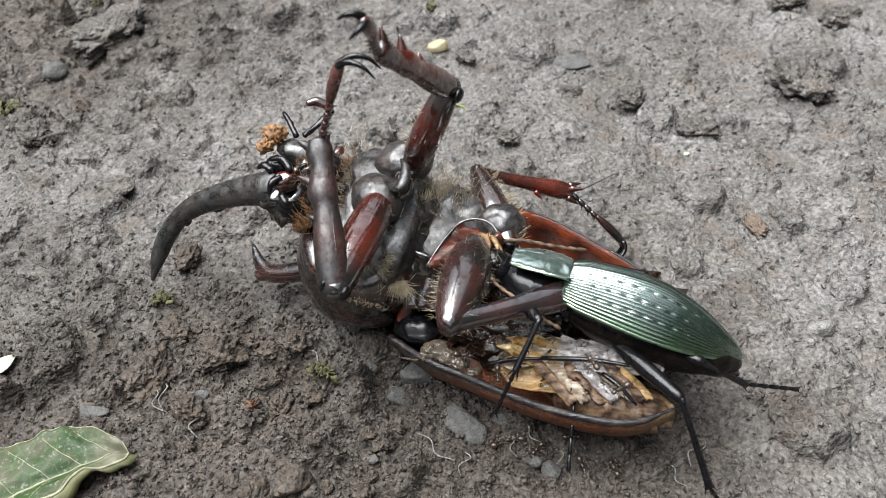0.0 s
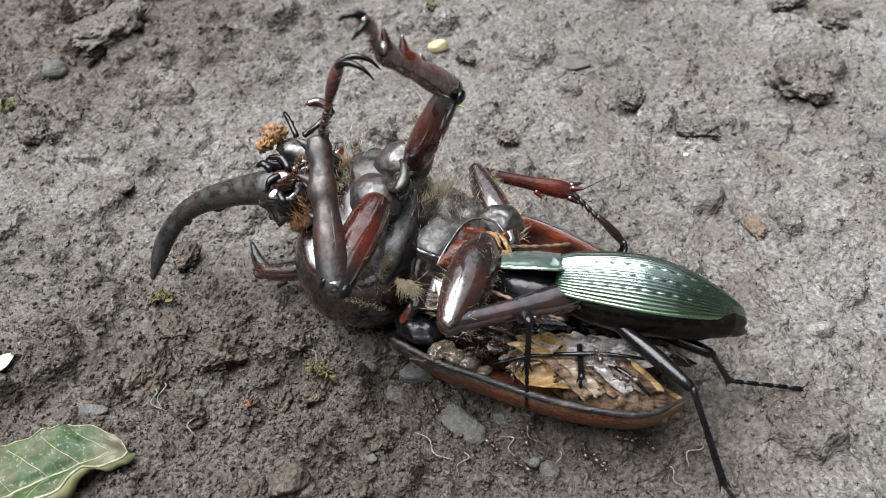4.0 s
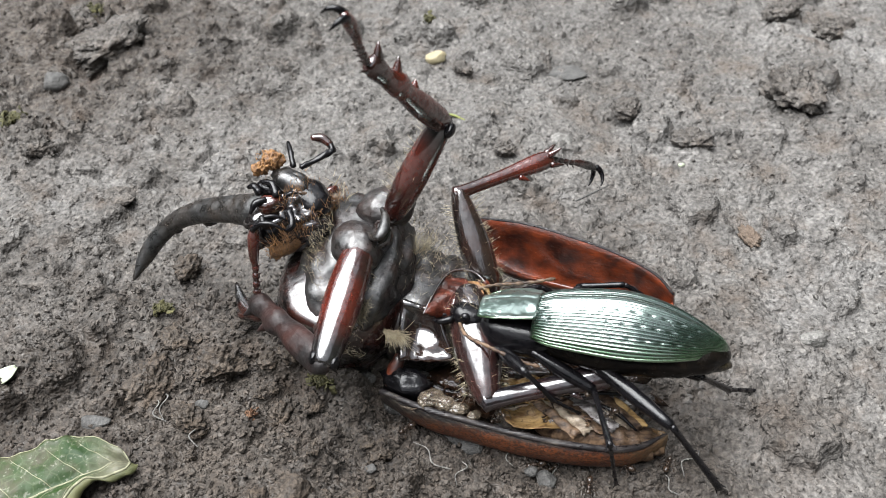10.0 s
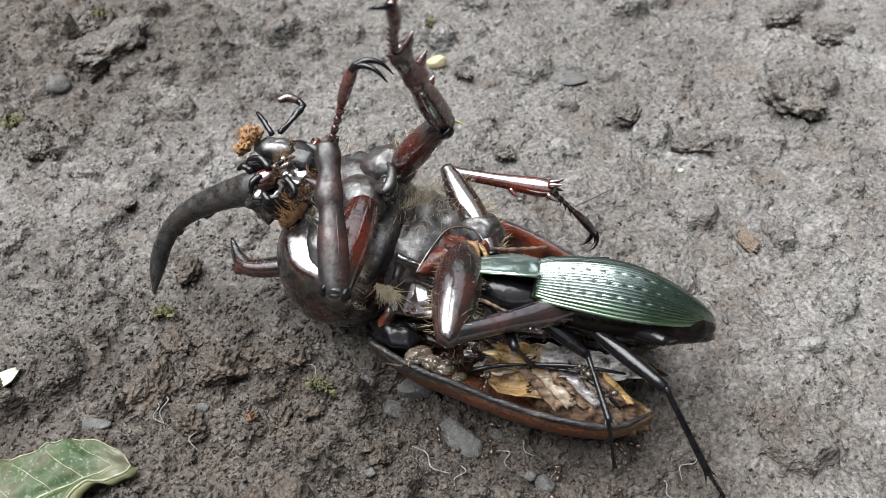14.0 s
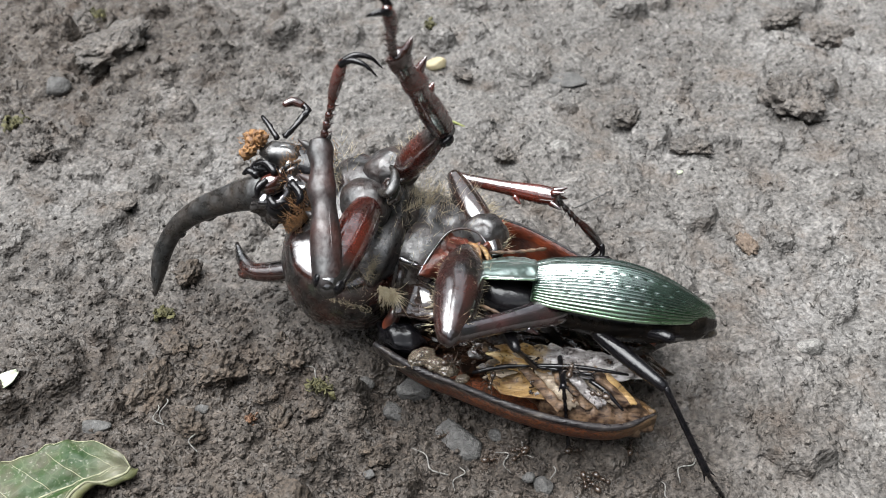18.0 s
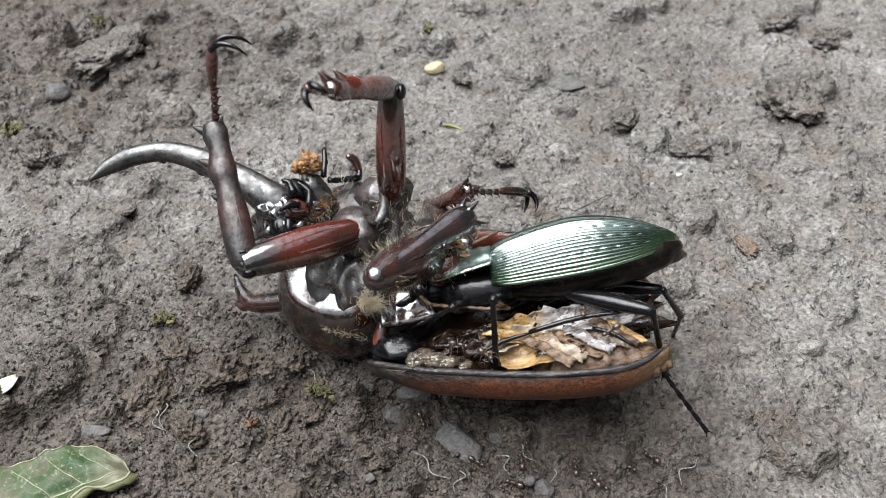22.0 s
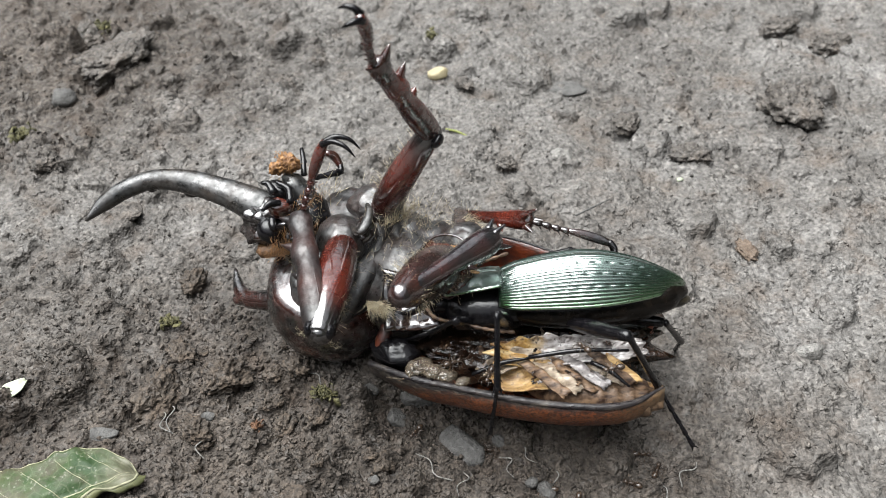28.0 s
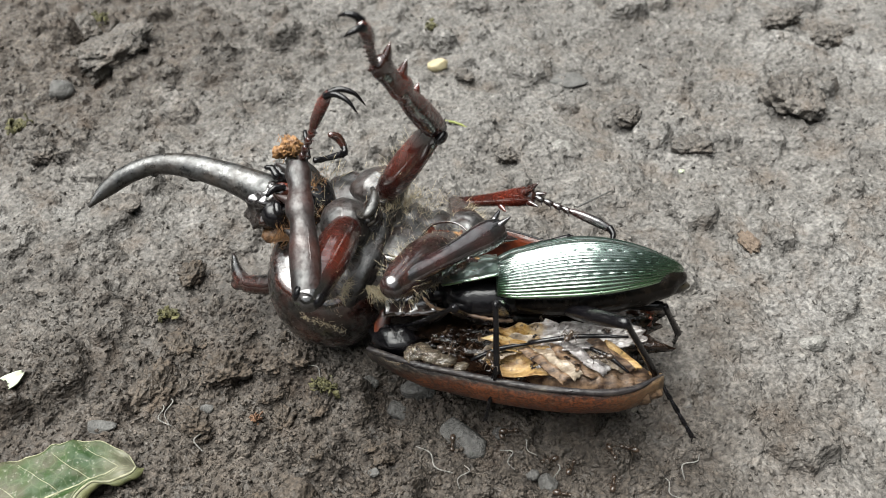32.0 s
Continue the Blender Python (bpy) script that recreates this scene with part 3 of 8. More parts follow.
def make_ground():
    def axis(lo, hi, step):
        mid = list(np.arange(lo, hi + 1e-6, step))
        out, d = [], step
        a = hi
        while a < 60000:
            d *= 1.35
            a += d
            out.append(a)
        left, d, a = [], step, lo
        while a > -60000:
            d *= 1.35
            a -= d
            left.append(a)
        return np.array(left[::-1] + mid + out)
    xs, ys = axis(-70, 70, 0.25), axis(-43, 60, 0.25)
    X, Y = np.meshgrid(xs, ys)
    Z = ground_height(X, Y)
    w, h = len(xs), len(ys)
    v = np.stack([X, Y, Z], -1).reshape(-1, 3)
    i = (np.arange(h - 1)[:, None] * w + np.arange(w - 1)[None, :]).reshape(-1)
    f = np.stack([i, i + 1, i + w + 1, i + w], -1)
    me = bpy.data.meshes.new("ground")
    me.from_pydata((v * MM).tolist(), [], f.tolist())
    me.materials.append(SOIL)
    me.shade_smooth()
    return tagged(new("ground", me), "damp grey-brown bare soil with loose crumbs", "ground", kind="structure")


make_ground()


def gz(x, y):
    return float(ground_height(np.array([float(x)]), np.array([float(y)]))[0])


def scatter_crumbs(name, count, spots, sizes, seed, label):
    """Thousands of soil grains in one mesh."""
    rng = np.random.default_rng(seed)
    kinds = []
    for k in range(10):
        bm = bmesh.new()
        bmesh.ops.create_icosphere(bm, subdivisions=1, radius=1.0)
        a = np.array([q.co[:] for q in bm.verts])
        a *= 1 + 0.2 * rng.normal(size=(len(a), 1))
        a *= rng.uniform(0.65, 1.25, 3)
        kinds.append((a, np.array([[q.index for q in fc.verts] for fc in bm.faces])))
        bm.free()
    vs, fs, n = [], [], 0
    wts = np.array([s[3] for s in spots])
    pick = rng.choice(len(spots), count, p=wts / wts.sum())
    sp = np.array(spots)[pick]
    xs = sp[:, 0] + rng.normal(size=count) * sp[:, 2]
    ys = sp[:, 1] + rng.normal(size=count) * sp[:, 2]
    zs = ground_height(xs, ys)
    for i in range(count):
        if not (-80 < xs[i] < 80 and -46 < ys[i] < 70):
            continue
        s = sizes[0] + (sizes[1] - sizes[0]) * rng.random() ** 4
        a, f = kinds[i % 10]
        m = turn(*rng.uniform(0, 360, 3))
        vs.append((a * s) @ m.T + V(xs[i], ys[i], zs[i] + s * 0.3))
        fs.append(f + n)
        n += len(a)
    me = bpy.data.meshes.new(name)
    me.from_pydata((np.vstack(vs) * MM).tolist(), [], np.vstack(fs).tolist())
    me.materials.append(CRUMB)
    return tagged(new(name, me), label, "soil", kind="stuff")


scatter_crumbs("soil_crumbs", 30000, [(-18, -22, 11, 7), (4, -32, 11, 5), (-38, -20, 13, 3), (-50, 42, 16, 2), (30, 10, 30, 1.5), (0, 10, 45, 2), (40, -25, 18, 1), (45, 35, 22, 1)], (0.05, 0.36), 4, "loose dark soil crumbs scattered over the ground")


def facets(r, seed, planes=16, fine=0.05, nu=30, nv=20, rot=0):
    """A broken lump: a ball cut by random planes, its faces finely rough."""
    rng = np.random.default_rng(seed + 100)
    nn = rng.normal(size=(planes, 3))
    nn /= np.linalg.norm(nn, axis=1, keepdims=True)
    cut = rng.uniform(0.72, 1.0, planes)

    def fn(x, y, z):
        d = Vector((x, y, z))
        c = float(np.min(np.where(nn @ V(x, y, z) > 0.05, cut / np.maximum(nn @ V(x, y, z), 0.05), 9)))
        q = d * 3.2 + Vector((seed * 3.7, seed * 1.3, 0))
        return min(c, 1.15) * (1 + fine * (noise.noise(q) + 0.8 * noise.noise(q * 2.3) + 0.6 * noise.noise(q * 5.1)))
    return ball((0, 0, 0), r, (0, 0, rot), nu, nv, 1.0, 0.0, seed, 1.0, fn)


def clod(at, r, seed, label, material=None, name="soil_clod", category="clod", group="clods on the ground", rough=0.5):
    x, y = at[:2]
    r = tuple(1.2 * q for q in r)
    g = facets(r, seed, 12, 0.26, 56, 36, seed * 40)
    return thing(name, g, material or CRUMB, (x, y, gz(x, y) + r[2] * 0.5), label, category, group)


SOILED = "crumbly lump of grey-brown soil on the ground"
clod((-23.2, -17.1, 0), (2.3, 1.7, 1.3), 1, SOILED, CLOD)
clod((-30.1, -18.5, 0), (2.7, 1.9, 1.3), 2, SOILED, CLOD)
clod((48.5, 30.6, 0), (3.6, 2.6, 2.0), 3, "large crumbly lump of soil")
clod((33.1, 21.7, 0), (2.2, 1.5, 1.0), 4, SOILED)
clod((25.2, 26.7, 0), (1.6, 1.3, 1.0), 5, SOILED)
clod((-49.7, 43.3, 0), (5.5, 3.2, 1.7), 6, "dark broken lump of soil")
clod((-54.3, 47.9, 0), (3.0, 1.8, 1.2), 7, SOILED)
clod((-53.4, 19.9, 0), (2.6, 1.6, 1.2), 8, SOILED)
clod((59.6, 47.9, 0), (2.6, 1.8, 1.2), 9, SOILED)
clod((52.8, 51.6, 0), (2.6, 1.6, 1.0), 10, SOILED)
clod((-29.7, -1.9, 0), (1.6, 1.2, 0.8), 11, SOILED, CLOD)
clod((-28.8, -12.7, 0), (1.5, 1.1, 0.7), 12, SOILED, CLOD)
clod((-25.2, -23.8, 0), (1.5, 1.1, 0.9), 13, SOILED, CLOD)
clod((-17.7, -17.2, 0), (1.2, 0.9, 0.7), 14, SOILED, CLOD)
clod((-12.9, -22.1, 0), (1.0, 0.8, 0.6), 15, SOILED, CLOD)
clod((37, 3.4, 0), (1.6, 0.9, 0.5), 16, "small reddish-brown crumb of soil", BROWN_BIT)
clod((2.9, 35.3, 0), (1.2, 0.8, 0.6), 17, SOILED)
clod((8.1, 18.5, 0), (1.3, 1.0, 0.7), 18, SOILED)


rng_clod = np.random.default_rng(41)
for k in range(26):
    t = rng_clod.random(2)
    x, y = -34 + 30 * t[0], -36 + 26 * t[1]
    if x + y > -28:
        x, y = x - 8, y - 6
    q = 0.45 + 0.8 * rng_clod.random() ** 3
    clod((x, y), (q * 1.2, q, q * 0.75), 60 + k, "small crumbly brown lump of soil", CLOD)


def stone(at, r, seed, material, label, flat=0.6, rot=0):
    x, y = at[:2]
    g = facets(r, seed, 14, 0.03, 26, 18, rot)
    return thing("pebble", g, material, (x, y, gz(x, y) + r[2] * 0.2), label, "pebble", "pebbles on the ground")


GREYP = "small smooth grey pebble half sunk in the soil"
stone((-4.9, -20.8, 0), (1.25, 1.15, 0.9), 1, STONE, GREYP, 0.8)
stone((1.7, -23.8, 0), (3.0, 1.7, 1.2), 2, STONE, "flat angular grey stone beside the beetle", 0.55, -35)
stone((-2.5, -18.8, 0), (1.9, 1.4, 1.0), 3, STONE, "broken grey stone under the beetle", 0.55)
stone((5.6, -24.2, 0), (0.8, 0.7, 0.6), 4, STONE, GREYP)
stone((8.4, -28.7, 0), (0.6, 0.6, 0.5), 5, STONE, GREYP, 0.9)
stone((9.9, -29.4, 0), (1.0, 0.9, 0.8), 6, STONE, GREYP, 0.9)
stone((39.7, -13.3, 0), (1.4, 1.1, 1.0), 7, STONE_PALE, "pale grey pebble lying on the soil", 0.6)
stone((15.8, 20.4, 0), (1.6, 1.2, 0.8), 8, STONE_PALE, "pale pebble set in the soil", 0.7)
stone((-55, 34.3, 0), (1.9, 1.6, 1.2), 9, STONE, GREYP, 0.7)
stone((-39.7, 8.7, 0), (2.2, 1.6, 0.6), 10, CRUMB, "flat grey stone set in the soil", 0.7)
stone((-46.2, -5, 0), (1.7, 1.0, 0.6), 11, CRUMB, "flat pale stone set in the soil", 0.7)
stone((-34.3, -24, 0), (1.6, 0.8, 0.45), 12, STONE, "thin slaty chip of stone", 0.5)
stone((18.2, 36.4, 0), (2.6, 2.2, 0.5), 13, STONE, "smooth bluish-grey stone set in the soil", 0.8)
stone((-8, -18.5, 0), (1.0, 0.8, 0.7), 14, STONE, GREYP, 0.6)
stone((31.1, 16.9, 0), (0.45, 0.35, 0.3), 15, PETAL, "tiny white speck of grit")
stone((-6.9, -28.6, 0), (0.6, 0.5, 0.4), 16, STONE, GREYP)
stone((-14.0, -31.8, 0), (2.4, 1.5, 1.3), 18, CLOD, "dark angular stone half sunk in the soil", 0.6, 20)
stone((-24.5, -20.9, 0), (0.8, 0.6, 0.5), 17, STONE, GREYP)
thing("yellow_chip", facets((1.5, 1.0, 0.9), 3, 9, 0.05, 24, 16, 10), YELLOW, (*(-0.7, 38.6, 0)[:2], 0.4), "pale yellow chip of plant matter on the soil", "chip")
def flaky(r, seed, count=16):
    """A cluster of small torn flakes."""
    rng = np.random.default_rng(seed)
    out = []
    for i in range(count):
        c = rng.normal(0, 0.42, 3) * V(r, r * 0.8, r * 0.35) + V(0, 0, r * 0.25)
        m = turn(*rng.uniform(0, 360, 3))
        q = r * rng.uniform(0.2, 0.45)
        out.append(quad_patch(*[m @ V(*p) * q + c for p in ((-1, -0.6, 0), (1, -0.5, 0.2), (0.8, 0.6, 0), (-0.9, 0.5, -0.2))], 3, 0.1 * q, 0.3 * q, seed + i, 0.08))
    return join(*out)


for k, (px, r, m, lab) in enumerate((((-30.9, -8.7, 0), 1.1, MOSS, "small tuft of yellow-green moss"), ((-57.7, 24.2, 0), 1.8, MOSS, "mossy crumb on the soil"), ((-1.9, 45.9, 0), 1.1, MOSS, "small mossy crumb on soil"), ((-53.2, 50.3, 0), 1.8, MOSS, "mossy crumb on dark soil"), ((-19, -23, 0), 0.8, ORANGE_BIT, "flaky orange-brown crumb on soil"), ((-23.3, -16.5, 0), 1.3, BROWN_BIT, "flaky brownish crumb on a soil lump"), ((-12.1, -20.2, 0), 1.3, MOSS, "mossy brown crumb on soil"))):
    geo = flaky(r, k + 30, 46) if m is MOSS else flaky(r, k + 30, 26)
    thing("moss_tuft" if m is MOSS else "flake", geo, m, (px[0], px[1], gz(*px[:2]) + r * (0.9 if k == 5 else 0.1)), lab, "moss" if m is MOSS else "flake")
rng_root = np.random.default_rng(77)
for px in ((-28.3, -21.1, 0), (-24.1, -25.1, 0), (-28.8, -21.8, 0), (6.3, -27.1, 0), (-1.3, -27.4, 0), (10.8, -28.3, 0), (23.7, -28, 0), (-12.9, -18.3, 0), (1.7, -28.6, 0), (8, -25.8, 0), (21.4, -30.1, 0)):
    a = rng_root.uniform(0, 6.28)
    L = rng_root.uniform(1.2, 2.6)
    c, q = math.cos(a), math.sin(a)
    pts = [(-L * c + 0.5 * q, -L * q - 0.5 * c, -0.1, 0.07), (-0.4 * L * c - 0.5 * q, -0.4 * L * q + 0.4 * c, 0.35, 0.08), (0.3 * L * c + 0.4 * q, 0.3 * L * q - 0.3 * c, 0.3, 0.07), (L * c, L * q, 0.05, 0.04)]
    thing("rootlet", sweep(pts, 6, 5), STONE_PALE, (px[0], px[1], gz(*px[:2]) + 0.15), "thin pale dry rootlet on the soil", "rootlet", "rootlets on the soil")
thing("green_stalk", sweep([(-1.6, 0.9, 0.2, 0.16), (0, 0.1, 0.5, 0.18), (1.5, -0.7, 0.3, 0.1)], 6, 4), TWIG, (*(1.6, 24.5, 0)[:2], 0.2), "short yellow-green plant stalk on the soil", "stalk")
thing("grass_stem", sweep([(-2.2, -1.4, 0.2, 0.12), (0, 0, 0.25, 0.13), (2.4, 1.6, 0.2, 0.08)], 6, 4), STONE, (*(18.5, 9.4, 0)[:2], 0.0), "thin grey dry stem pressed into the soil", "stem")


def make_petal():
    g = []
    for j in range(17):
        v = j / 16
        w = 0.95 * math.sin(math.pi * (0.05 + 0.9 * v ** 0.8)) ** 0.75
        g.append([(-1.45 + 2.9 * v, w * (i / 5 - 1), 0.4 + 0.22 * (i / 5 - 1) ** 2 + 0.35 * v * v - 0.08 * math.exp(-((i / 5 - 1) * 6) ** 2) + 0.08 * noise.noise(Vector((v * 4, i * 0.4, 1)))) for i in range(11)])
    return patch(g, 0.12)


thing("petal", make_petal(), PETAL, (-43.9, -20.0, 1.9, 0, 8, 48), "small fallen white petal lying on the soil", "petal")


def make_leaf():
    """A broad fallen leaf, its tip torn and its front edge rolled under."""
    tip, L = V(-29.1, -29.6), 24.0
    d = V(-0.92, -0.39)
    s = V(-0.39, 0.92)
    holder = new("fallen_leaf")
    holder.matrix_basis = mm(tip[0], tip[1], 0)
    tagged(holder, "fallen green leaf with brown blotches and a curled edge", "leaf")

    def back(v):
        return 4.7 * min(1, v / 0.17) ** 0.55 + 0.2 * math.sin(v * 30) + 0.14 * math.sin(v * 71) - 0.25 * math.exp(-((v - 0.045) / 0.012) ** 2)

    def front(v):
        return -0.9 * min(1, v / 0.03) ** 0.6 - 7.0 * max(0, v - 0.16) ** 0.85 + 0.28 * math.sin(v * 37 + 1) * min(1, v * 9)

    def sheet(v, u):
        """A point of the blade: u runs from the front edge (0) to the back edge (1)."""
        lo, hi = front(v), back(v)
        w = lo + (hi - lo) * u
        z = 2.1 + 0.5 * math.sin(v * 4 + 0.6) - 0.5 * math.exp(-(v / 0.05) ** 2) + 0.35 * math.sin(v * 23 + 2 * u) * (u - 0.4) ** 2
        z -= 0.5 * math.exp(-((w - 0.6 + 2.4 * v) / 0.7) ** 2) + 0.12 * abs(math.sin((v * 7.5 - u * 0.9) * math.pi)) ** 6
        z += 0.45 * noise.noise(Vector((v * 8, u * 2.6, 4.0))) + 0.16 * noise.noise(Vector((v * 26, u * 8, 1.0))) + 0.5 * max(0, 0.22 - u) * 2
        q = d * (L * v) + s * w
        return V(q[0], q[1], z)
    spread = [(j / 60) ** 1.25 for j in range(61)]
    part("blade", patch([[sheet(v, i / 24) for i in range(25)] for v in spread], 0.12), LEAF, holder)
    # the front edge rolls over and down to the soil
    roll = []
    for v in spread:
        e, row = sheet(v, 0.0), []
        r = 0.16 + 0.24 * min(1, v * 4) + 0.1 * math.sin(v * 31) + 0.05 * math.sin(v * 83)
        for i in range(11):
            a = i / 10 * 2.5
            off = -s * (r * 1.35 * math.sin(a)) - d * 0.25 * a
            row.append(e + V(off[0], off[1], -r * (1 - math.cos(a)) * 1.1 - 0.05))
        roll.append(row)
    part("curled_edge", patch(roll, 0.12), LEAF_BACK, holder, "olive underside of the curled-over edge")
    for name, u, r, lab in (("front_fold", 0.0, 0.17, "thick pale cream fold"), ("leaf_edge", 1.0, 0.07, "thin pale edge")):
        pts = [(*(sheet(v, u) + V(0, 0, 0.03)), r * (0.75 + 0.5 * noise.noise(Vector((v * 17, u, 2))))) for v in spread[::2]]
        part(name, sweep(pts, 8, 2, wobble=0.06), LEAF_PALE, holder, lab)

    def vein(name, pts, r0, r1, lab):
        rows = [(*(sheet(v, u) + V(0, 0, 0.05)), r0 + (r1 - r0) * k / (len(pts) - 1)) for k, (v, u) in enumerate(pts)]
        part(name, sweep(rows, 7, 1), LEAF_PALE, holder, lab)
    along_rib = lambda v: (0.6 - 2.4 * v - front(v)) / (back(v) - front(v))
    vein("midrib", [(v, along_rib(v)) for v in np.linspace(0.02, 0.98, 50)], 0.06, 0.2, "pale midrib")
    for v0 in (0.06, 0.17, 0.29, 0.42, 0.56, 0.72):
        vein("vein", [(v0 + 0.13 * t, along_rib(v0) + (0.95 - along_rib(v0)) * t) for t in np.linspace(0, 1, 26)], 0.05, 0.02, "fine pale side vein")
        vein("vein", [(v0 + 0.10 * t, along_rib(v0) * (1 - 0.9 * t)) for t in np.linspace(0, 1, 20)], 0.05, 0.02, "fine pale side vein")


make_leaf()


# ---------------------------------------------------------------- the rhinoceros beetle on its back
PIV, PPRO, PHEAD = (2, -16, 0), (-8.39, -8.09, 9), (-14.69, -7.27, 16)
rhino = tagged(new("rhinoceros_beetle"), "dark brown horned beetle on its back, legs raised, abdomen hollowed", "beetle")
rhino.matrix_basis = mm(*PIV)


def hb(u, v, z):
    """A point along (u), across (v, away) and above the hind body."""
    return (0.96 * u + 0.28 * (v - 10.5), -0.28 * u + 0.96 * (v - 10.5), z)


def body_part(name, geo, material, label="", parent=None):
    return part(name, geo, material, parent or rhino, label, PIV)


def rail_shell(outer, inner, drop_o, drop_i, nu=34, nv=12, thick=0.35, flare=0.0):
    """A boat-shaped wing case between its outer rim and its inner edge."""
    o, i = curve_points(outer, 10), curve_points(inner, 10)
    pick = lambda c, t: c[min(int(round(t * (len(c) - 1))), len(c) - 1)]
    g = []
    for j in range(nu + 1):
        t = j / nu
        a, b = pick(o, t), pick(i, t)
        k = math.sin(math.pi * min(1, max(0, 0.12 + 0.8 * t))) ** 0.6
        p1 = a + (a - b) * V(1, 1, 0) * 0.02 + V(0, 0, -drop_o * k)
        p2 = b + (a - b) * V(1, 1, 0) * 0.25 + V(0, 0, -drop_i * k)
        row = []
        for q in range(nv + 1):
            s = q / nv
            row.append(a * (1 - s) ** 3 + 3 * p1 * s * (1 - s) ** 2 + 3 * p2 * s * s * (1 - s) + b * s ** 3)
        g.append(row)
    return g


near_rim = [(-7.1, -18.7, 6.5), (-3.3, -21.6, 6.5), (0.8, -23.3, 6), (6, -25.8, 5.8), (11.2, -27.4, 5.4), (15.8, -27.7, 5), (19.6, -26.2, 5)]
near_in = [(-4.7, -16.4, 7), (-1.4, -16, 4), (3.8, -15.9, 3), (9.5, -17.4, 2.6), (14.4, -19.6, 2.6), (17.9, -22.3, 3), (19.6, -25.6, 4.6)]
near_case = body_part("near_wing_case", patch(rail_shell(near_rim, near_in, 5.6, 3.4), 0.4), ELYTRON, "rust-brown wing case shell, dusty outside")
body_part("rim", sweep([(*p, 0.34, 0.3) for p in near_rim[:-1]] + [(*near_rim[-1], 0.12, 0.12)], 12, 8, wobble=0.04), DUSTY, "dusty dark raised rim", near_case)
far_rim = [(3.7, -1.6, 9), (5.2, -3.8, 10), (8.9, -5.9, 10), (12.8, -8.5, 9.4), (17, -11, 8), (20.3, -13.7, 6.5), (21.6, -15.7, 5)]
far_in = [(3.9, -7.9, 8), (6.3, -8.4, 6), (9.9, -9.2, 4.2), (14, -11.3, 3.4), (17.8, -13.8, 3.2), (20.3, -16, 3.6), (21.4, -16.2, 4.2)]
far_case = body_part("far_wing_case", patch(rail_shell(far_rim, far_in, 7.5, 3.0), 0.4), RAW_RED, "glossy orange-red inside of the far wing case")
body_part("rim", sweep([(*p, 0.16, 0.16) for p in far_rim], 8, 5), DUSTY, "dark raised rim", far_case)

# what is left of the abdomen, between the wing cases
body_part("abdomen_hollow", ball(hb(12, 0.5, 3.2), (13, 7.7, 3.3), (0, 0, -16), 60, 34, 0.9, 0.3, 4, 2.6), GORE, "dark wet hollowed abdomen")
body_part("abdomen_wall", quad_patch((4.2, -20.0, 8.7), (18.4, -21.9, 8.3), (19.0, -24.3, 7.0), (4.6, -22.7, 7.0), 36, 1.0, 0.3, 3, 0.12, 0.75), SHEET, "dried abdomen wall, ochre turning glassy grey-white")
plates = [((3.5, -22.0, 6.4), (9.6, -22.4, 7.3), (11.6, -25.4, 5.8), (5.1, -24.3, 5.4), OCHRE, 0.5), ((2.6, -21.6, 6.6), (6.4, -20.8, 7.8), (8.8, -21.6, 7.6), (5.6, -23.3, 6.6), CREAM, 0.5)]
body_part("ribbed_belly", ball((13.6, -24.2, 3.7), (6.2, 2.5, 2.3), (0, 6, -17), 90, 26, 1, 0.0, 1, 1, lambda x, y, z: 1 + 0.05 * math.cos(x * 26 + 3 * y) + 0.05 * noise.noise(Vector((x * 6, y * 6, z * 6)))), RIB, "brown ribbed belly wall inside the wing case")
# the ribbed far half of the abdomen leans from the wall to the rim
rng_rib = np.random.default_rng(23)
for k, x in enumerate((6.6, 7.9, 9.3, 10.6, 12.0, 13.2, 14.6)):
    j = rng_rib.normal(0, 0.22, 8)
    run, w = 3.6 - 0.25 * max(0, k - 3), 0.8 + 0.35 * rng_rib.random()
    a, b = V(x + j[0], -22.5 - 0.12 * k, 7.1 + j[1]), V(x + run + j[2], -26.1 + 0.12 * max(0, k - 3) + 0.5 * j[3], 5.5)
    plates.append((a, b, b + V(w, 0.35, 0.1 + j[4]), a + V(w, 0.3, 0.3 + j[5]), (RIB, CREAM, RIB, GREYSHELL, CREAM, RIB, OCHRE)[k], 0.3))
for k, (a, b, c, d, m, bulge) in enumerate(plates):
    body_part("body_plate", quad_patch(a, b, c, d, 20, bulge * 1.3, 0.28, k + 1, 0.12, 0.35), m, {OCHRE: "torn ochre membrane", GREYSHELL: "pale grey glossy membrane", CREAM: "cream torn plate", RIB: "brown ribbed plate"}[m])
for k, (a, b) in enumerate((((2.5, -22.3, 6.4), (8, -22.5, 7.6)), ((7.9, -22.6, 7.8), (16.9, -24.1, 8.2)), ((13.4, -24.1, 7.4), (16.3, -26.7, 6.2)))):
    a, b = np.array(a), np.array(b)
    body_part("wing_vein", sweep([(*a, 0.22), (*((a + b) / 2 + V(0, 0, 0.4)), 0.24), (*b, 0.12)], 7, 4), BLACK, "dark stiff wing vein")
rng_bits = np.random.default_rng(5)
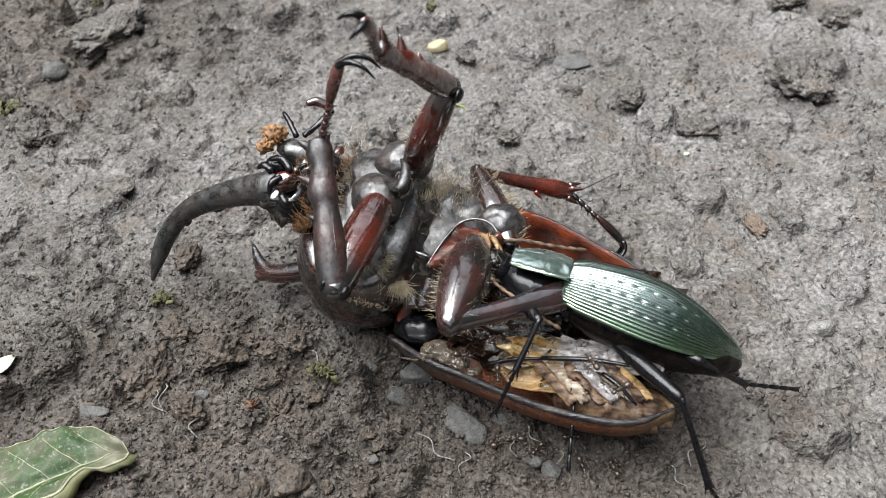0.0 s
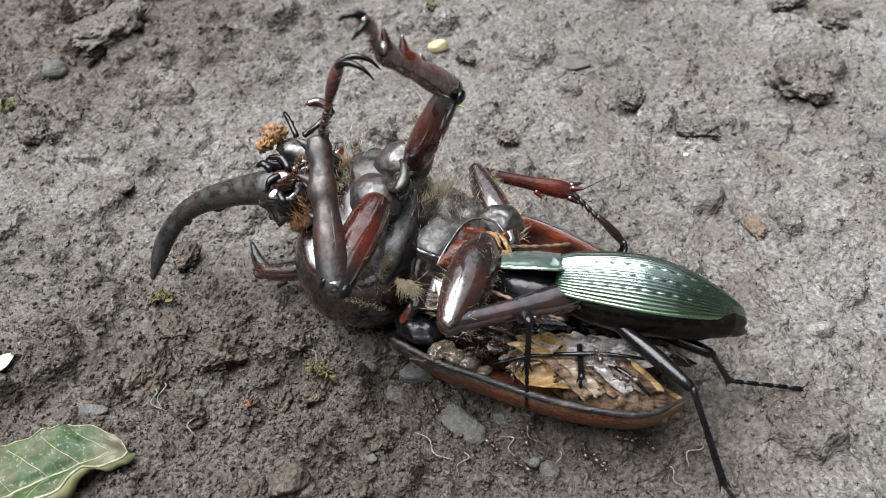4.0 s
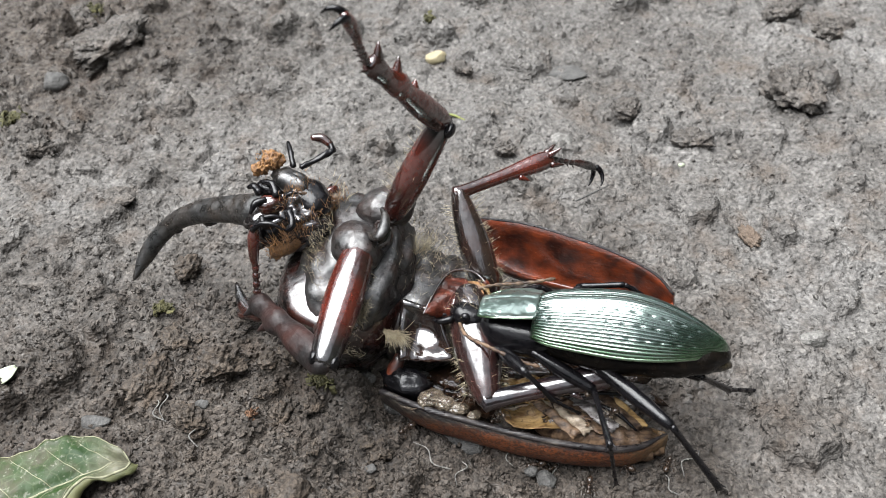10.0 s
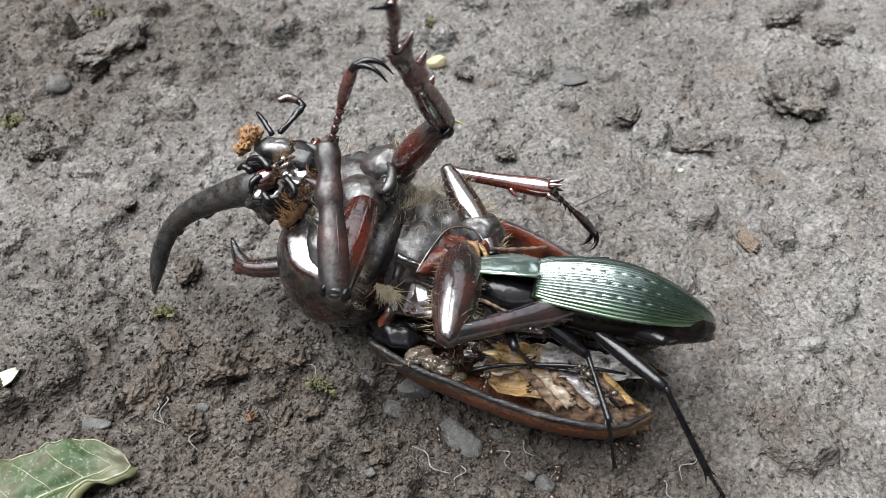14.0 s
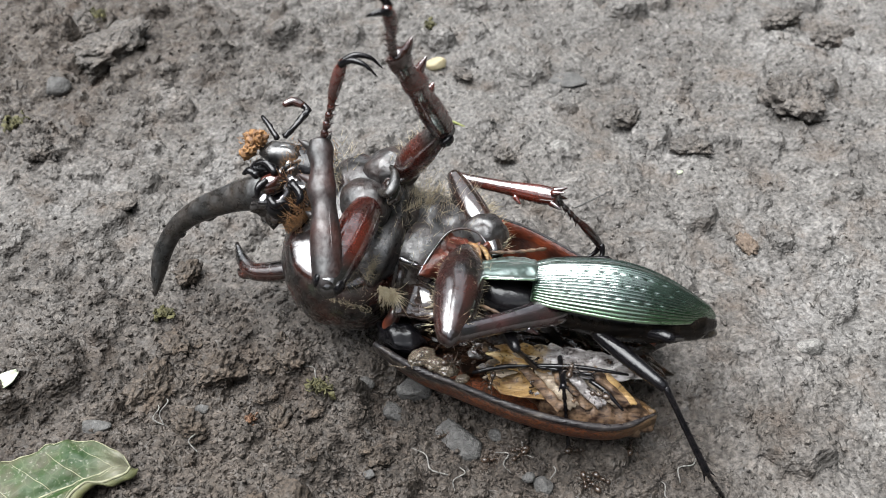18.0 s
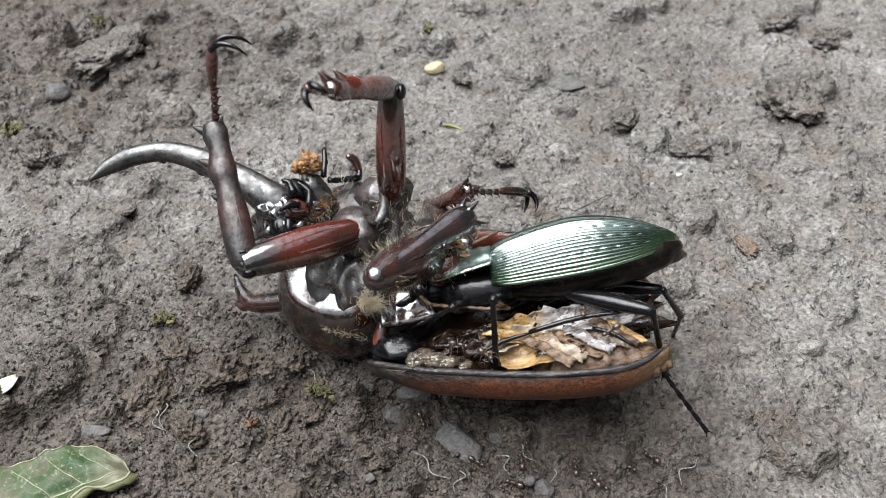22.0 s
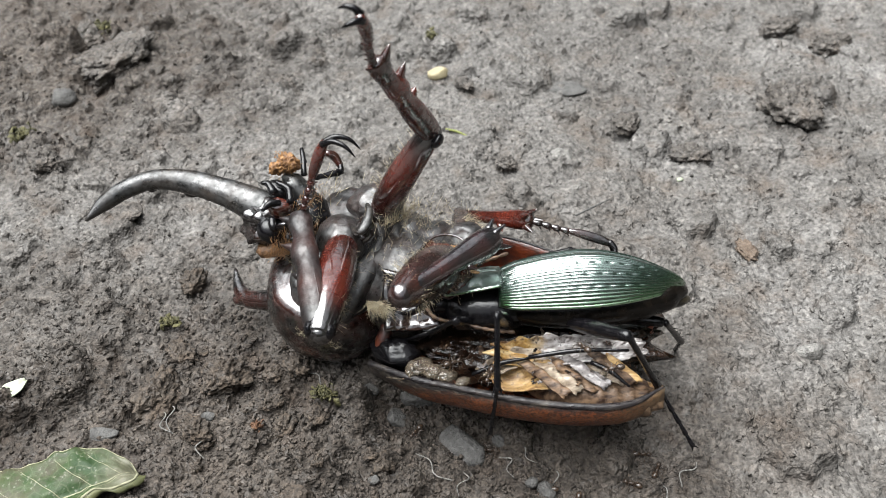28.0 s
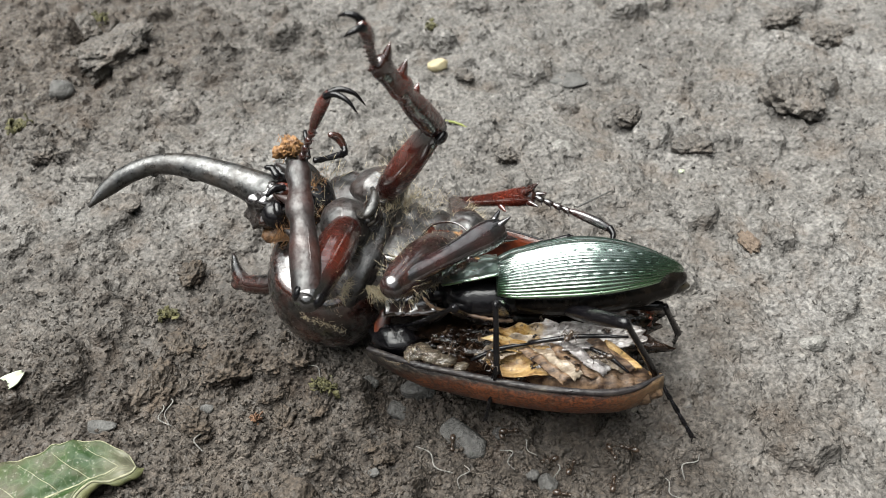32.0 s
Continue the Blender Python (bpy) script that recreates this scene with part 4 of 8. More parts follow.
for k in range(36):
    t = rng_bits.random()
    c = np.array((0.9, -19.4, 7.2)) * (1 - t) + np.array((15.7, -25, 6.6)) * t + rng_bits.normal(0, 1, 3) * V(1.2, 1.6, 0.5)
    m = turn(*rng_bits.uniform(0, 360, 3))
    q = 0.2 + 0.6 * rng_bits.random() ** 2
    body_part("torn_bit", quad_patch(*[m @ V(*p) * q + c for p in ((-1, -0.4, 0), (1, -0.3, 0.2), (0.7, 0.5, 0), (-0.9, 0.4, -0.2))], 5, 0.3 * q, 0.35, k, 0.12), (GORE, RIB, GORE, RIB, GORE, GREYSHELL, GORE, CREAM)[k % 8])
rng_bits = np.random.default_rng(9)
for k in range(10):
    c = np.array((-1.3, -21.2, 7)) + rng_bits.normal(0, 1, 3) * V(1.7, 0.9, 0.35)
    a = rng_bits.uniform(0, 6.28)
    e = c + V(1.6 * math.cos(a), 1.2 * math.sin(a), rng_bits.uniform(0.2, 1.2))
    body_part("sinew", sweep([(*c, 0.08), (*((c + e) / 2 + rng_bits.normal(0, 0.4, 3)), 0.07), (*e, 0.04)], 6, 4), (FAT, RIB, GORE)[k % 3])
def bubbles(x, y, z):
    """Swellings of a bunch of small sacs."""
    d = noise.voronoi(Vector((x * 1.9, y * 1.9, z * 1.9)))[0]
    return 1 + 0.3 * (0.4 - min(d[0], 0.9) ** 2)


for p, r, a in (((-2.4, -20.7, 6.8), (1.4, 0.95, 0.8), 25), ((-1.1, -21.6, 6.8), (1.0, 0.8, 0.7), -20), ((0.1, -22.2, 6.6), (1.0, 0.7, 0.55), -10), ((1.5, -23, 6.3), (0.7, 0.5, 0.4), 10)):
    body_part("pale_tissue", ball(p, r, (0, 0, a), 64, 40, 1, 0.0, 1, 1, bubbles), FAT, "pale translucent lumps of tissue")

# hind thorax, seen from below
body_part("hind_breastplate", ball(hb(0.4, 1.4, 9.0), (6.2, 6.6, 5.9), (6, -4, -14), 48, 30, 0.86, 0.07, 3, 1.8, lambda x, y, z: 1 - 0.06 * math.exp(-(y * 7) ** 2) * (z > 0) - 0.05 * math.exp(-((x - 0.45) * 6) ** 2) + 0.05 * noise.noise(Vector((x * 5, y * 5, z * 5)))), WRINKLED, "dark glossy breastplate with fine hair")
body_part("hip_cavity", quad_patch((-2.7, -16.7, 14), (0.2, -12.3, 15.6), (4.2, -13.4, 14.4), (1.5, -16, 12.6), 18, -0.9, 0.35, 5, 0.25), plain("hip_red", (0.012, 0.004, 0.003), (0.07, 0.014, 0.006), 1.2, 0.42, 0.2, spec=0.3), "dark red hollow of the hip")
body_part("hip_flange", sweep([(*(-2.7, -16.7, 14), 0.08), (*(-1.5, -14.8, 14.9), 0.12), (*(0.1, -12.5, 15.5), 0.15), (*(1.7, -11.8, 15.5), 0.14), (*(3.2, -12.1, 15.1), 0.12), (*(4.3, -13.5, 14.3), 0.08)], 9, 6, wobble=0.05), SHELL, "thin dark edge of the hip")
body_part("torn_joint", ball((2.9, -13.9, 14), (1.2, 0.9, 1.0), (20, 0, 30), 26, 16, 1, 0.9, 9, 2.6), RAW_RED, "orange-red torn joint")
for k, (a, b) in enumerate((((2.2, -13.5, 15.2), (3.3, -15.5, 15)), ((2.9, -13.4, 15), (4.1, -15.4, 14.4)), ((3.5, -13.8, 14.6), (4.3, -16, 13.8)), ((1.9, -14.7, 14.8), (3.4, -16, 14.4)), ((3.2, -15.6, 14.6), (4.4, -15.8, 14.2)), ((3.4, -16.2, 14), (4.5, -16.6, 13.8)))):
    a, b = np.array(a), np.array(b)
    body_part("torn_strip", sweep([(*a, 0.22, 0.08), (*((a + b) / 2 + V(0.2, 0.1, 0.35 - 0.1 * k)), 0.3, 0.1), (*b, 0.1, 0.05)], 6, 4), OCHRE if k % 2 else ORANGE_HAIR, "thin orange torn strip")
body_part("hind_hip", ball((1.7, -15.4, 13.2), (2.3, 2.6, 2.0), (0, 0, 20), 18, 12, 1, 0.15, 5), SHELL_RED)
body_part("far_hip", ball((3.7, -9.7, 12.6), (2.6, 2.4, 2.2), (0, 0, 20), 44, 28, 1, 0.08, 6, 1.1), WRINKLED)
body_part("side_plate", quad_patch((-4.5, -13.9, 14), (-1.3, -15.7, 13.5), (0.3, -18.1, 9), (-5.1, -17.4, 9), 10, 1.2, 0.3, 6, 0.4), SHELL, "black glossy side plate")
body_part("shoulder_joint", ball((-4.6, -18, 6.8), (2.6, 1.6, 1.4), (0, 0, -30), 18, 12, 1, 0.3, 7, 1.6), BLACK, "black shiny wing joint")
body_part("red_wedge", sweep([(*(-4.9, -16.6, 9), 0.6), (*(-5.7, -17.2, 7.6), 0.7), (*(-6.4, -17.9, 6.4), 0.25)], 8, 4), RAW_RED, "red wedge below a pale hair tuft")


def around(p, r, d, spread=0.5):
    p, d = np.array(p, float), np.array(d, float)
    return lambda rng: (p + rng.normal(0, r, 3), d + rng.normal(0, spread, 3))


def along(a, b, d, spread=0.35, r=0.15):
    a, b, d = np.array(a, float), np.array(b, float), np.array(d, float)
    return lambda rng: (a + (b - a) * rng.random() + rng.normal(0, r, 3), d + rng.normal(0, spread, 3))


tagged(body_part("belly_hair", join(hairs(260, around((-3.5, -5.6, 15.4), 1.2, (0.5, 0.3, 0.7), 0.5), 0.9, 0.012, 61), hairs(140, around((-2.7, -11.5, 15.4), 1.9, (0.3, 0.2, 0.9), 0.6), 1.0, 0.013, 62), hairs(130, around((-0.8, -8.3, 15.4), 1.4, (0.4, 0.3, 0.8), 0.5), 1.2, 0.014, 63), hairs(160, around((2.1, -16.7, 14.6), 1.2, (-0.6, -0.2, 0.8), 0.5), 0.9, 0.014, 64), hairs(90, along((-3.6, -7.3, 16), (-0.2, -6.2, 15.4), (0.4, 0.3, 0.9)), 1.2, 0.013, 3), hairs(90, along((-4.3, -10.4, 16.6), (-1.3, -9.2, 16.6), (0.3, 0.1, 0.9)), 1.2, 0.02, 4), hairs(60, along((4.3, -6.1, 13.5), (5.6, -11.7, 12.6), (1, 0.1, 0.4)), 1.7, 0.022, 5)), HAIR, "tan bristles"), kind="stuff")
tagged(body_part("pale_tuft", hairs(320, along((-6.5, -16.3, 12), (-5, -16.5, 11.6), (0.25, -0.75, 0.15), 0.16, 0.12), 2.4, 0.016, 8), HAIR, "pale fan of hair"), kind="stuff")

# fore thorax: a dome that lies on the soil
pro = part("fore_thorax", ball((-9.7, -8.3, 9.3), (6.9, 8.4, 7.0), (10, 4, -14), 56, 60, 0.92, 0.025, 2, 1.0, lambda x, y, z: (1.0 if z < 0.6 else (0.6 + (z - 0.6) * 0.55) / z) * (1 + 0.012 * noise.noise(Vector((x * 5, y * 5, z * 5))))), PRONOTUM, rhino, "dark red-brown domed fore thorax", PPRO, PPRO)
# its own poses are keyed below


def pro_part(name, geo, material, label=""):
    return part(name, geo, material, pro, label, PPRO)


def head_part(name, geo, material, label=""):
    return part(name, geo, material, head, label, PHEAD)


pro_part("breast_plate", ball((-8.6, -8.0, 12.7), (6.0, 7.8, 3.9), (14, 0, -14), 72, 44, 0.94, 0.0, 8, 2.2, lambda x, y, z: 1 + 0.07 * math.sin(x * 13 + 4 * noise.noise(Vector((x * 2, y * 2, 1)))) * (0.5 + noise.noise(Vector((x * 3, y * 3, 7)))) + 0.09 * noise.noise(Vector((x * 4, y * 4, z * 4)))), WRINKLED, "dark wrinkled breast plate")
pro_part("front_hip", ball((-7.8, -9.6, 17), (2.4, 2.9, 2.2), (0, 0, 25), 48, 30, 1, 0.07, 3, 1.1), WRINKLED, "rounded front hip")
pro_part("front_hip", ball((-5.3, -4.1, 16.6), (3.0, 2.4, 2.2), (0, 0, 25), 48, 30, 1, 0.08, 4, 1.1), WRINKLED, "rounded front hip")
pro_part("breast_process", sweep([(*(-6.4, -9.6, 18.6), 0.35, 0.3), (*(-5.5, -10.6, 19.2), 0.5, 0.35), (*(-4.9, -9.9, 19.6), 0.55, 0.4), (*(-4.8, -8.5, 19.8), 0.4, 0.35), (*(-5.2, -7.4, 19.8), 0.22, 0.2)], 9, 5), HORN, "curled grey process between the front hips")
pro_part("breast_block", sweep([(*(-6, -8.5, 16), 1.6, 1.2), (*(-5.4, -9.1, 17.6), 1.5, 1.1), (*(-5, -8.9, 19), 1.0, 0.7)], 12, 5), SHELL)
pro_part("thorax_horn", sweep([(*(-15.6, -9.7, 8), 1.3, 1.1), (*(-18.4, -9.2, 7), 1.15, 1.0), (*(-20.5, -8.5, 6.4), 0.95, 0.9), (*(-21.8, -7, 6.4), 0.7, 0.7), (*(-22.8, -4.7, 6.8), 0.2, 0.2)], 14, 6), PRONOTUM, "short curved horn of the fore thorax")
pro_part("horn_spur", sweep([(*(-20.9, -8.5, 6.2), 0.7), (*(-21.8, -8.4, 5.8), 0.45), (*(-22.4, -7.6, 5.8), 0.12)], 8, 4), PRONOTUM)
tagged(pro_part("side_hair", join(hairs(70, along((-11.6, -13.3, 16.4), (-7.4, -18.5, 14.2), (-0.2, -0.4, 0.8), 0.4, 0.5), 0.7, 0.012, 24), hairs(160, along((-10.8, -5.7, 17.6), (-12, -12, 16.6), (-0.3, -0.1, 0.9), 0.4, 0.5), 0.9, 0.014, 25), hairs(160, along((-11.2, -17.9, 12.6), (-7.2, -17.9, 10.6), (-0.1, -0.6, 0.7)), 0.6, 0.012, 21), hairs(120, along((-7.7, -15.9, 13), (-6.6, -14.9, 15), (0.3, -0.5, 0.5)), 1.2, 0.016, 23), hairs(60, around((-11.1, -3.1, 16.5), 1.2, (0.2, 0.3, 1)), 1.4, 0.02, 22)), HAIR, "short tan bristles"), kind="stuff")

# head, its long horn and mouthparts
head = part("head", ball((-15.9, -6.5, 16.2), (3.9, 3.1, 2.9), (0, -20, 12), 40, 26, 0.92, 0.32, 5, 2.0), SHELL, rhino, "dark head with mouthparts turned up", PHEAD, PHEAD)
head_part("head_horn", sweep([(*(-16.5, -6.9, 16.6), 2.3, 1.6), (*(-18.9, -6.8, 16.2), 1.85, 1.4), (*(-22.1, -5.8, 14.4), 1.45, 1.0), (*(-25.7, -4.8, 11.8), 1.25, 0.9), (*(-28.5, -4.3, 9), 1.05, 0.85), (*(-30.2, -5, 6.4), 0.98, 0.8), (*(-31.1, -6.1, 4), 0.85, 0.7), (*(-31.5, -7.8, 2), 0.2, 0.2)], 16, 6, (0, 0.7, -0.7), 0.01, 3), HORN, "long black downward-curving head horn, matt and finely pitted")
head_part("horn_tooth", sweep([(*(-25.6, -4.4, 11), 0.5), (*(-25, -4.4, 10.2), 0.35), (*(-24.1, -4.1, 10.4), 0.08)], 7, 3), HORN)
head_part("horn_tooth", sweep([(*(-28.7, -4.7, 8.6), 0.5), (*(-28.2, -4.7, 8), 0.35), (*(-27.8, -4.3, 8), 0.08)], 7, 3), HORN)
head_part("face_plate", ball((-14.4, -4.8, 18.4), (2.6, 1.9, 1.4), (10, 0, -35), 20, 12, 0.9, 0.1, 6), BLACK, "glossy black face plate")
head_part("face_plate", ball((-16.6, -4.4, 19.2), (2.2, 1.3, 1.1), (0, 0, -10), 18, 10, 0.9, 0.2, 7), HORN, "grey ridged face plate")
head_part("jaw", ball((-17.1, -8.4, 18.8), (1.5, 1.0, 1.1), (0, 0, 30), 16, 10, 1, 0.15, 8), SHELL_RED, "red-brown jaw")
head_part("jaw", ball((-18.3, -6.5, 19), (1.2, 0.8, 0.9), (0, 0, -20), 14, 9, 1, 0.3, 9), BLACK)
head_part("eye", ball((-16.5, -9.2, 16.6), (1.5, 1.4, 1.3), (0, 0, 0), 18, 12), BLACK, "round black eye")
for k, (a, b, c) in enumerate((((-17.6, -8.9, 19.6), (-18.3, -9.5, 19.4), (-18.5, -10.2, 18.6)), ((-16.8, -8.2, 20), (-17.7, -7.2, 20.4), (-19, -6.9, 20)), ((-17.3, -10.2, 18.6), (-16.7, -11, 18.4), (-16, -10.2, 18)), ((-15.3, -8.5, 19.2), (-14.3, -10.1, 18.8), (-14.7, -10.6, 18.2)), ((-18.6, -7.9, 19.4), (-19.5, -7.2, 19.4), (-20.1, -7.2, 19)))):
    head_part("feeler", sweep([(*a, 0.4), (*b, 0.36), (*c, 0.16)], 8, 4, wobble=0.12, seed=k), BLACK, "short dark mouth feeler")
for k, (c, q) in enumerate((((-19.1, -3.6, 20.4), 1.05), ((-19.7, -5.3, 20.2), 0.8))):
    head_part("mouth_brush", ball(c, (q, q * 0.75, q * 0.9), (0, 0, 40 * k), 40, 26, 1, 0.0, 12, 1, lambda x, y, z: 1 + 0.45 * noise.noise(Vector((x * 2.2 + k, y * 2.2, z * 2.2))) + 0.3 * noise.noise(Vector((x * 5, y * 5, z * 5)))), ORANGE_HAIR, "shaggy orange-brown mouth brush")
rng_bits = np.random.default_rng(15)
for k in range(22):
    t = rng_bits.random()
    c = np.array((-17.9, -7.8, 18.6)) * (1 - t) + np.array((-12.7, -3.3, 17.6)) * t + rng_bits.normal(0, 1, 3) * V(0.9, 1.2, 0.6)
    a = rng_bits.uniform(0, 6.28)
    q = rng_bits.uniform(0.35, 0.8)
    if k % 3:
        head_part("mouth_plate", ball(c, (q * 1.5, q * 0.8, q * 0.6), tuple(rng_bits.uniform(-60, 60, 3)), 16, 10, 0.85, 0.25, k, 1.5), (BLACK, HORN, SHELL_RED, HORN)[k % 4], "small glossy mouth plate")
    else:
        e = c + V(1.3 * math.cos(a), 1.3 * math.sin(a), 0.7)
        head_part("bristle_plate", sweep([(*c, 0.2), (*((c + e) / 2 + V(0, 0, 0.3)), 0.22), (*e, 0.06)], 6, 4), (RIB, BLACK)[k % 2])
head_part("neck_fold", sweep([(*(-12.9, -2.3, 16.8), 0.8, 0.7), (*(-13.4, -6, 16.4), 0.9, 0.8), (*(-14.6, -8.5, 15.2), 1.0, 0.9), (*(-16, -9.4, 13.8), 0.7, 0.7)], 14, 6, wobble=0.06), plain("neck_skin", (0.045, 0.02, 0.008), (0.14, 0.07, 0.026), 0.8, 0.5, 0.2), "orange-brown soft neck")
tagged(head_part("mouth_hair", join(hairs(160, around((-19.3, -4.1, 20.4), 0.6, (-0.2, 0.4, 0.8), 0.8), 0.45, 0.025, 31), hairs(420, along((-11.6, -3.4, 18.6), (-15.2, -12, 16.2), (-0.3, -0.3, 0.8), 0.35, 0.5), 1.3, 0.02, 32), hairs(120, along((-14.6, -4.3, 20), (-16.3, -8.8, 19.5), (-0.2, 0.1, 0.9), 0.5, 0.5), 0.9, 0.015, 33)), ORANGE_HAIR, "orange-brown hair"), kind="stuff")
ant1 = head_part("antenna", sweep([(*(-16.4, -2.7, 20), 0.3), (*(-15.6, -1.9, 20.4), 0.26), (*(-14.7, -0.9, 21), 0.3), (*(-14.2, 0, 21.2), 0.34), (*(-14.8, 0.7, 21.4), 0.3)], 10, 5, wobble=0.2), BLACK, "jointed dark antenna")
part("club", sweep([(*(-14.6, 0.6, 21.4), 0.35), (*(-15.7, 0.9, 21.6), 0.5), (*(-16.6, 0.4, 21.6), 0.3)], 8, 4), SHELL_RED, ant1, "red-brown antenna club", PHEAD)
head_part("antenna", sweep([(*(-17.1, -3, 20), 0.3), (*(-17.9, -1.7, 20.4), 0.3), (*(-18.8, -0.3, 20.6), 0.22)], 8, 4, wobble=0.12), BLACK, "jointed dark antenna")


# legs: every segment runs along its own x axis, z towards the open side
def leg_part(name, geo, material, label, thing_):
    return part(name, geo, material, thing_, label)


def spine(x, y, z, dx, dy, dz, r=0.35):
    return sweep([(x, y, z, r), (x + dx * 0.55, y + dy * 0.55, z + dz * 0.5, r * 0.6), (x + dx, y + dy, z + dz, r * 0.12)], 7, 3)


def front_femur(L, w):
    return sweep([(-0.5, 0, 0, 1.1 * w, 1.0 * w), (0.10 * L, 0, 0.1, 1.6 * w, 1.45 * w), (0.4 * L, 0, 0.35, 1.85 * w, 1.6 * w), (0.75 * L, 0, 0.3, 1.65 * w, 1.45 * w), (L, 0, 0, 1.3 * w, 1.2 * w), (L + 0.6, 0, 0, 0.75, 0.75)], 22, 6)


def tibia(L, side, w=1.0):
    body = sweep([(-0.5, 0, 0, 0.8 * w, 0.7 * w), (0.05 * L, 0, 0.05, 1.3 * w, 1.05 * w), (0.32 * L, 0, 0.12, 1.4 * w, 1.08 * w), (0.54 * L, side * 0.05, 0.1, 1.12 * w, 0.92 * w), (0.66 * L, side * 0.2, 0.15, 1.34 * w, 1.0 * w), (0.8 * L, side * 0.1, 0, 1.02 * w, 0.8 * w), (0.93 * L, side * 0.2, 0, 1.22 * w, 0.85 * w), (L, side * 0.15, 0, 0.95 * w, 0.7 * w)], 24, 6)
    ridge = sweep([(0.04 * L, -side * 0.7 * w, 0.75 * w, 0.1), (0.3 * L, -side * 0.62 * w, 0.98 * w, 0.13), (0.5 * L, -side * 0.5 * w, 0.86 * w, 0.08)], 8, 5)
    teeth = [spine(0.95 * L, side * 0.9 * w, 0, 0.9, side * 1.25, 0, 0.55), spine(0.72 * L, side * 1.1 * w, 0, 0.75, side * 1.2, 0, 0.52), spine(0.48 * L, side * 1.1 * w, 0, 0.4, side * 0.6, 0, 0.42), spine(0.98 * L, -side * 0.5 * w, 0.1, 0.9, -side * 0.4, 0.1, 0.25)]
    return join(body, *([ridge] if side > 0 else []), *teeth)


def tarsus(L, side, claw=3.2, r=0.42):
    """Four short beads, a long last joint and two hooked claws."""
    beads = []
    for k in range(4):
        x = L * (0.03 + 0.115 * k)
        beads.append(sweep([(x, 0, 0, r * 0.55), (x + L * 0.07, side * 0.05, 0, r * 0.95), (x + L * 0.115, 0, 0, r * 0.6)], 8, 3))
        beads.append(spine(x + L * 0.09, side * r * 0.7, 0, 0.3, side * 0.4, 0, 0.1))
    last = sweep([(L * 0.47, 0, 0, r * 0.7), (L * 0.62, -side * 0.05, 0, r * 1.2, r), (L * 0.85, 0, 0, r * 1.35, r * 1.1), (L, side * 0.15, 0, r * 0.9)], 10, 4)
    claws = [sweep([(L * 0.97, 0, z, 0.34), (L + claw * 0.2, side * claw * 0.26, z * 2.2, 0.28), (L + claw * 0.26, side * claw * 0.66, z * 3.2, 0.2), (L + claw * 0.08, side * claw * 1.05, z * 3.6, 0.05)], 8, 4) for z in (0.2, -0.25)]
    return join(*beads, last), join(*claws)


def ring_hair(rng, L, side, r0):
    """A root on the flank of a limb, and the way its bristle points."""
    a = rng.normal(0, 0.6)
    d = V(0.25, side * math.cos(a), math.sin(a))
    return V(rng.uniform(0.12, 0.95) * L, 0, 0) + r0 * V(0, d[1], d[2] * 0.85), d + rng.normal(0, 0.2, 3)


def fringe(L, n, side, seed, r0=1.2, length=1.3):
    return hairs(n, lambda rng: ring_hair(rng, L, side, r0), length, 0.013, seed)


legs = {}
for key, L, side, mats in (("near_front", (12, 13.5, 8.5), -1, (THIGH_RED, LEG_DARK)), ("far_front", (11.5, 12.5, 8), 1, (THIGH_RED, LEG_DARK))):
    fem = leg_part("front_femur", front_femur(L[0], 1.0 if side < 0 else 0.8), mats[0], "stout glossy red-brown front thigh", rhino)
    for q in (-1, 1):
        part("knee", ball((L[0] - 0.1, q * 0.95, 0.35), (0.75, 0.5, 0.7), (0, 20, 0), 16, 10, 1, 0.15, 3), BLACK, fem, "glossy black knob of the knee")
    tib = leg_part("front_tibia", tibia(L[1], -side, 0.84 if side > 0 else 1.0), LEG_RED if side > 0 else SHIN_DULL, "toothed dark front shin", rhino)
    t, c = tarsus(L[2], side, 3.2 if side < 0 else 1.5)
    tar = leg_part("front_foot", t, LEG_RED, "slender jointed red-brown foot", rhino)
    part("claw", c, BLACK, tar, "black hooked claws")
    tagged(part("bristles", fringe(L[0], 40, 1, 41), HAIR, fem, "tan bristles"), kind="stuff")
    legs[key] = (fem, tib, tar)

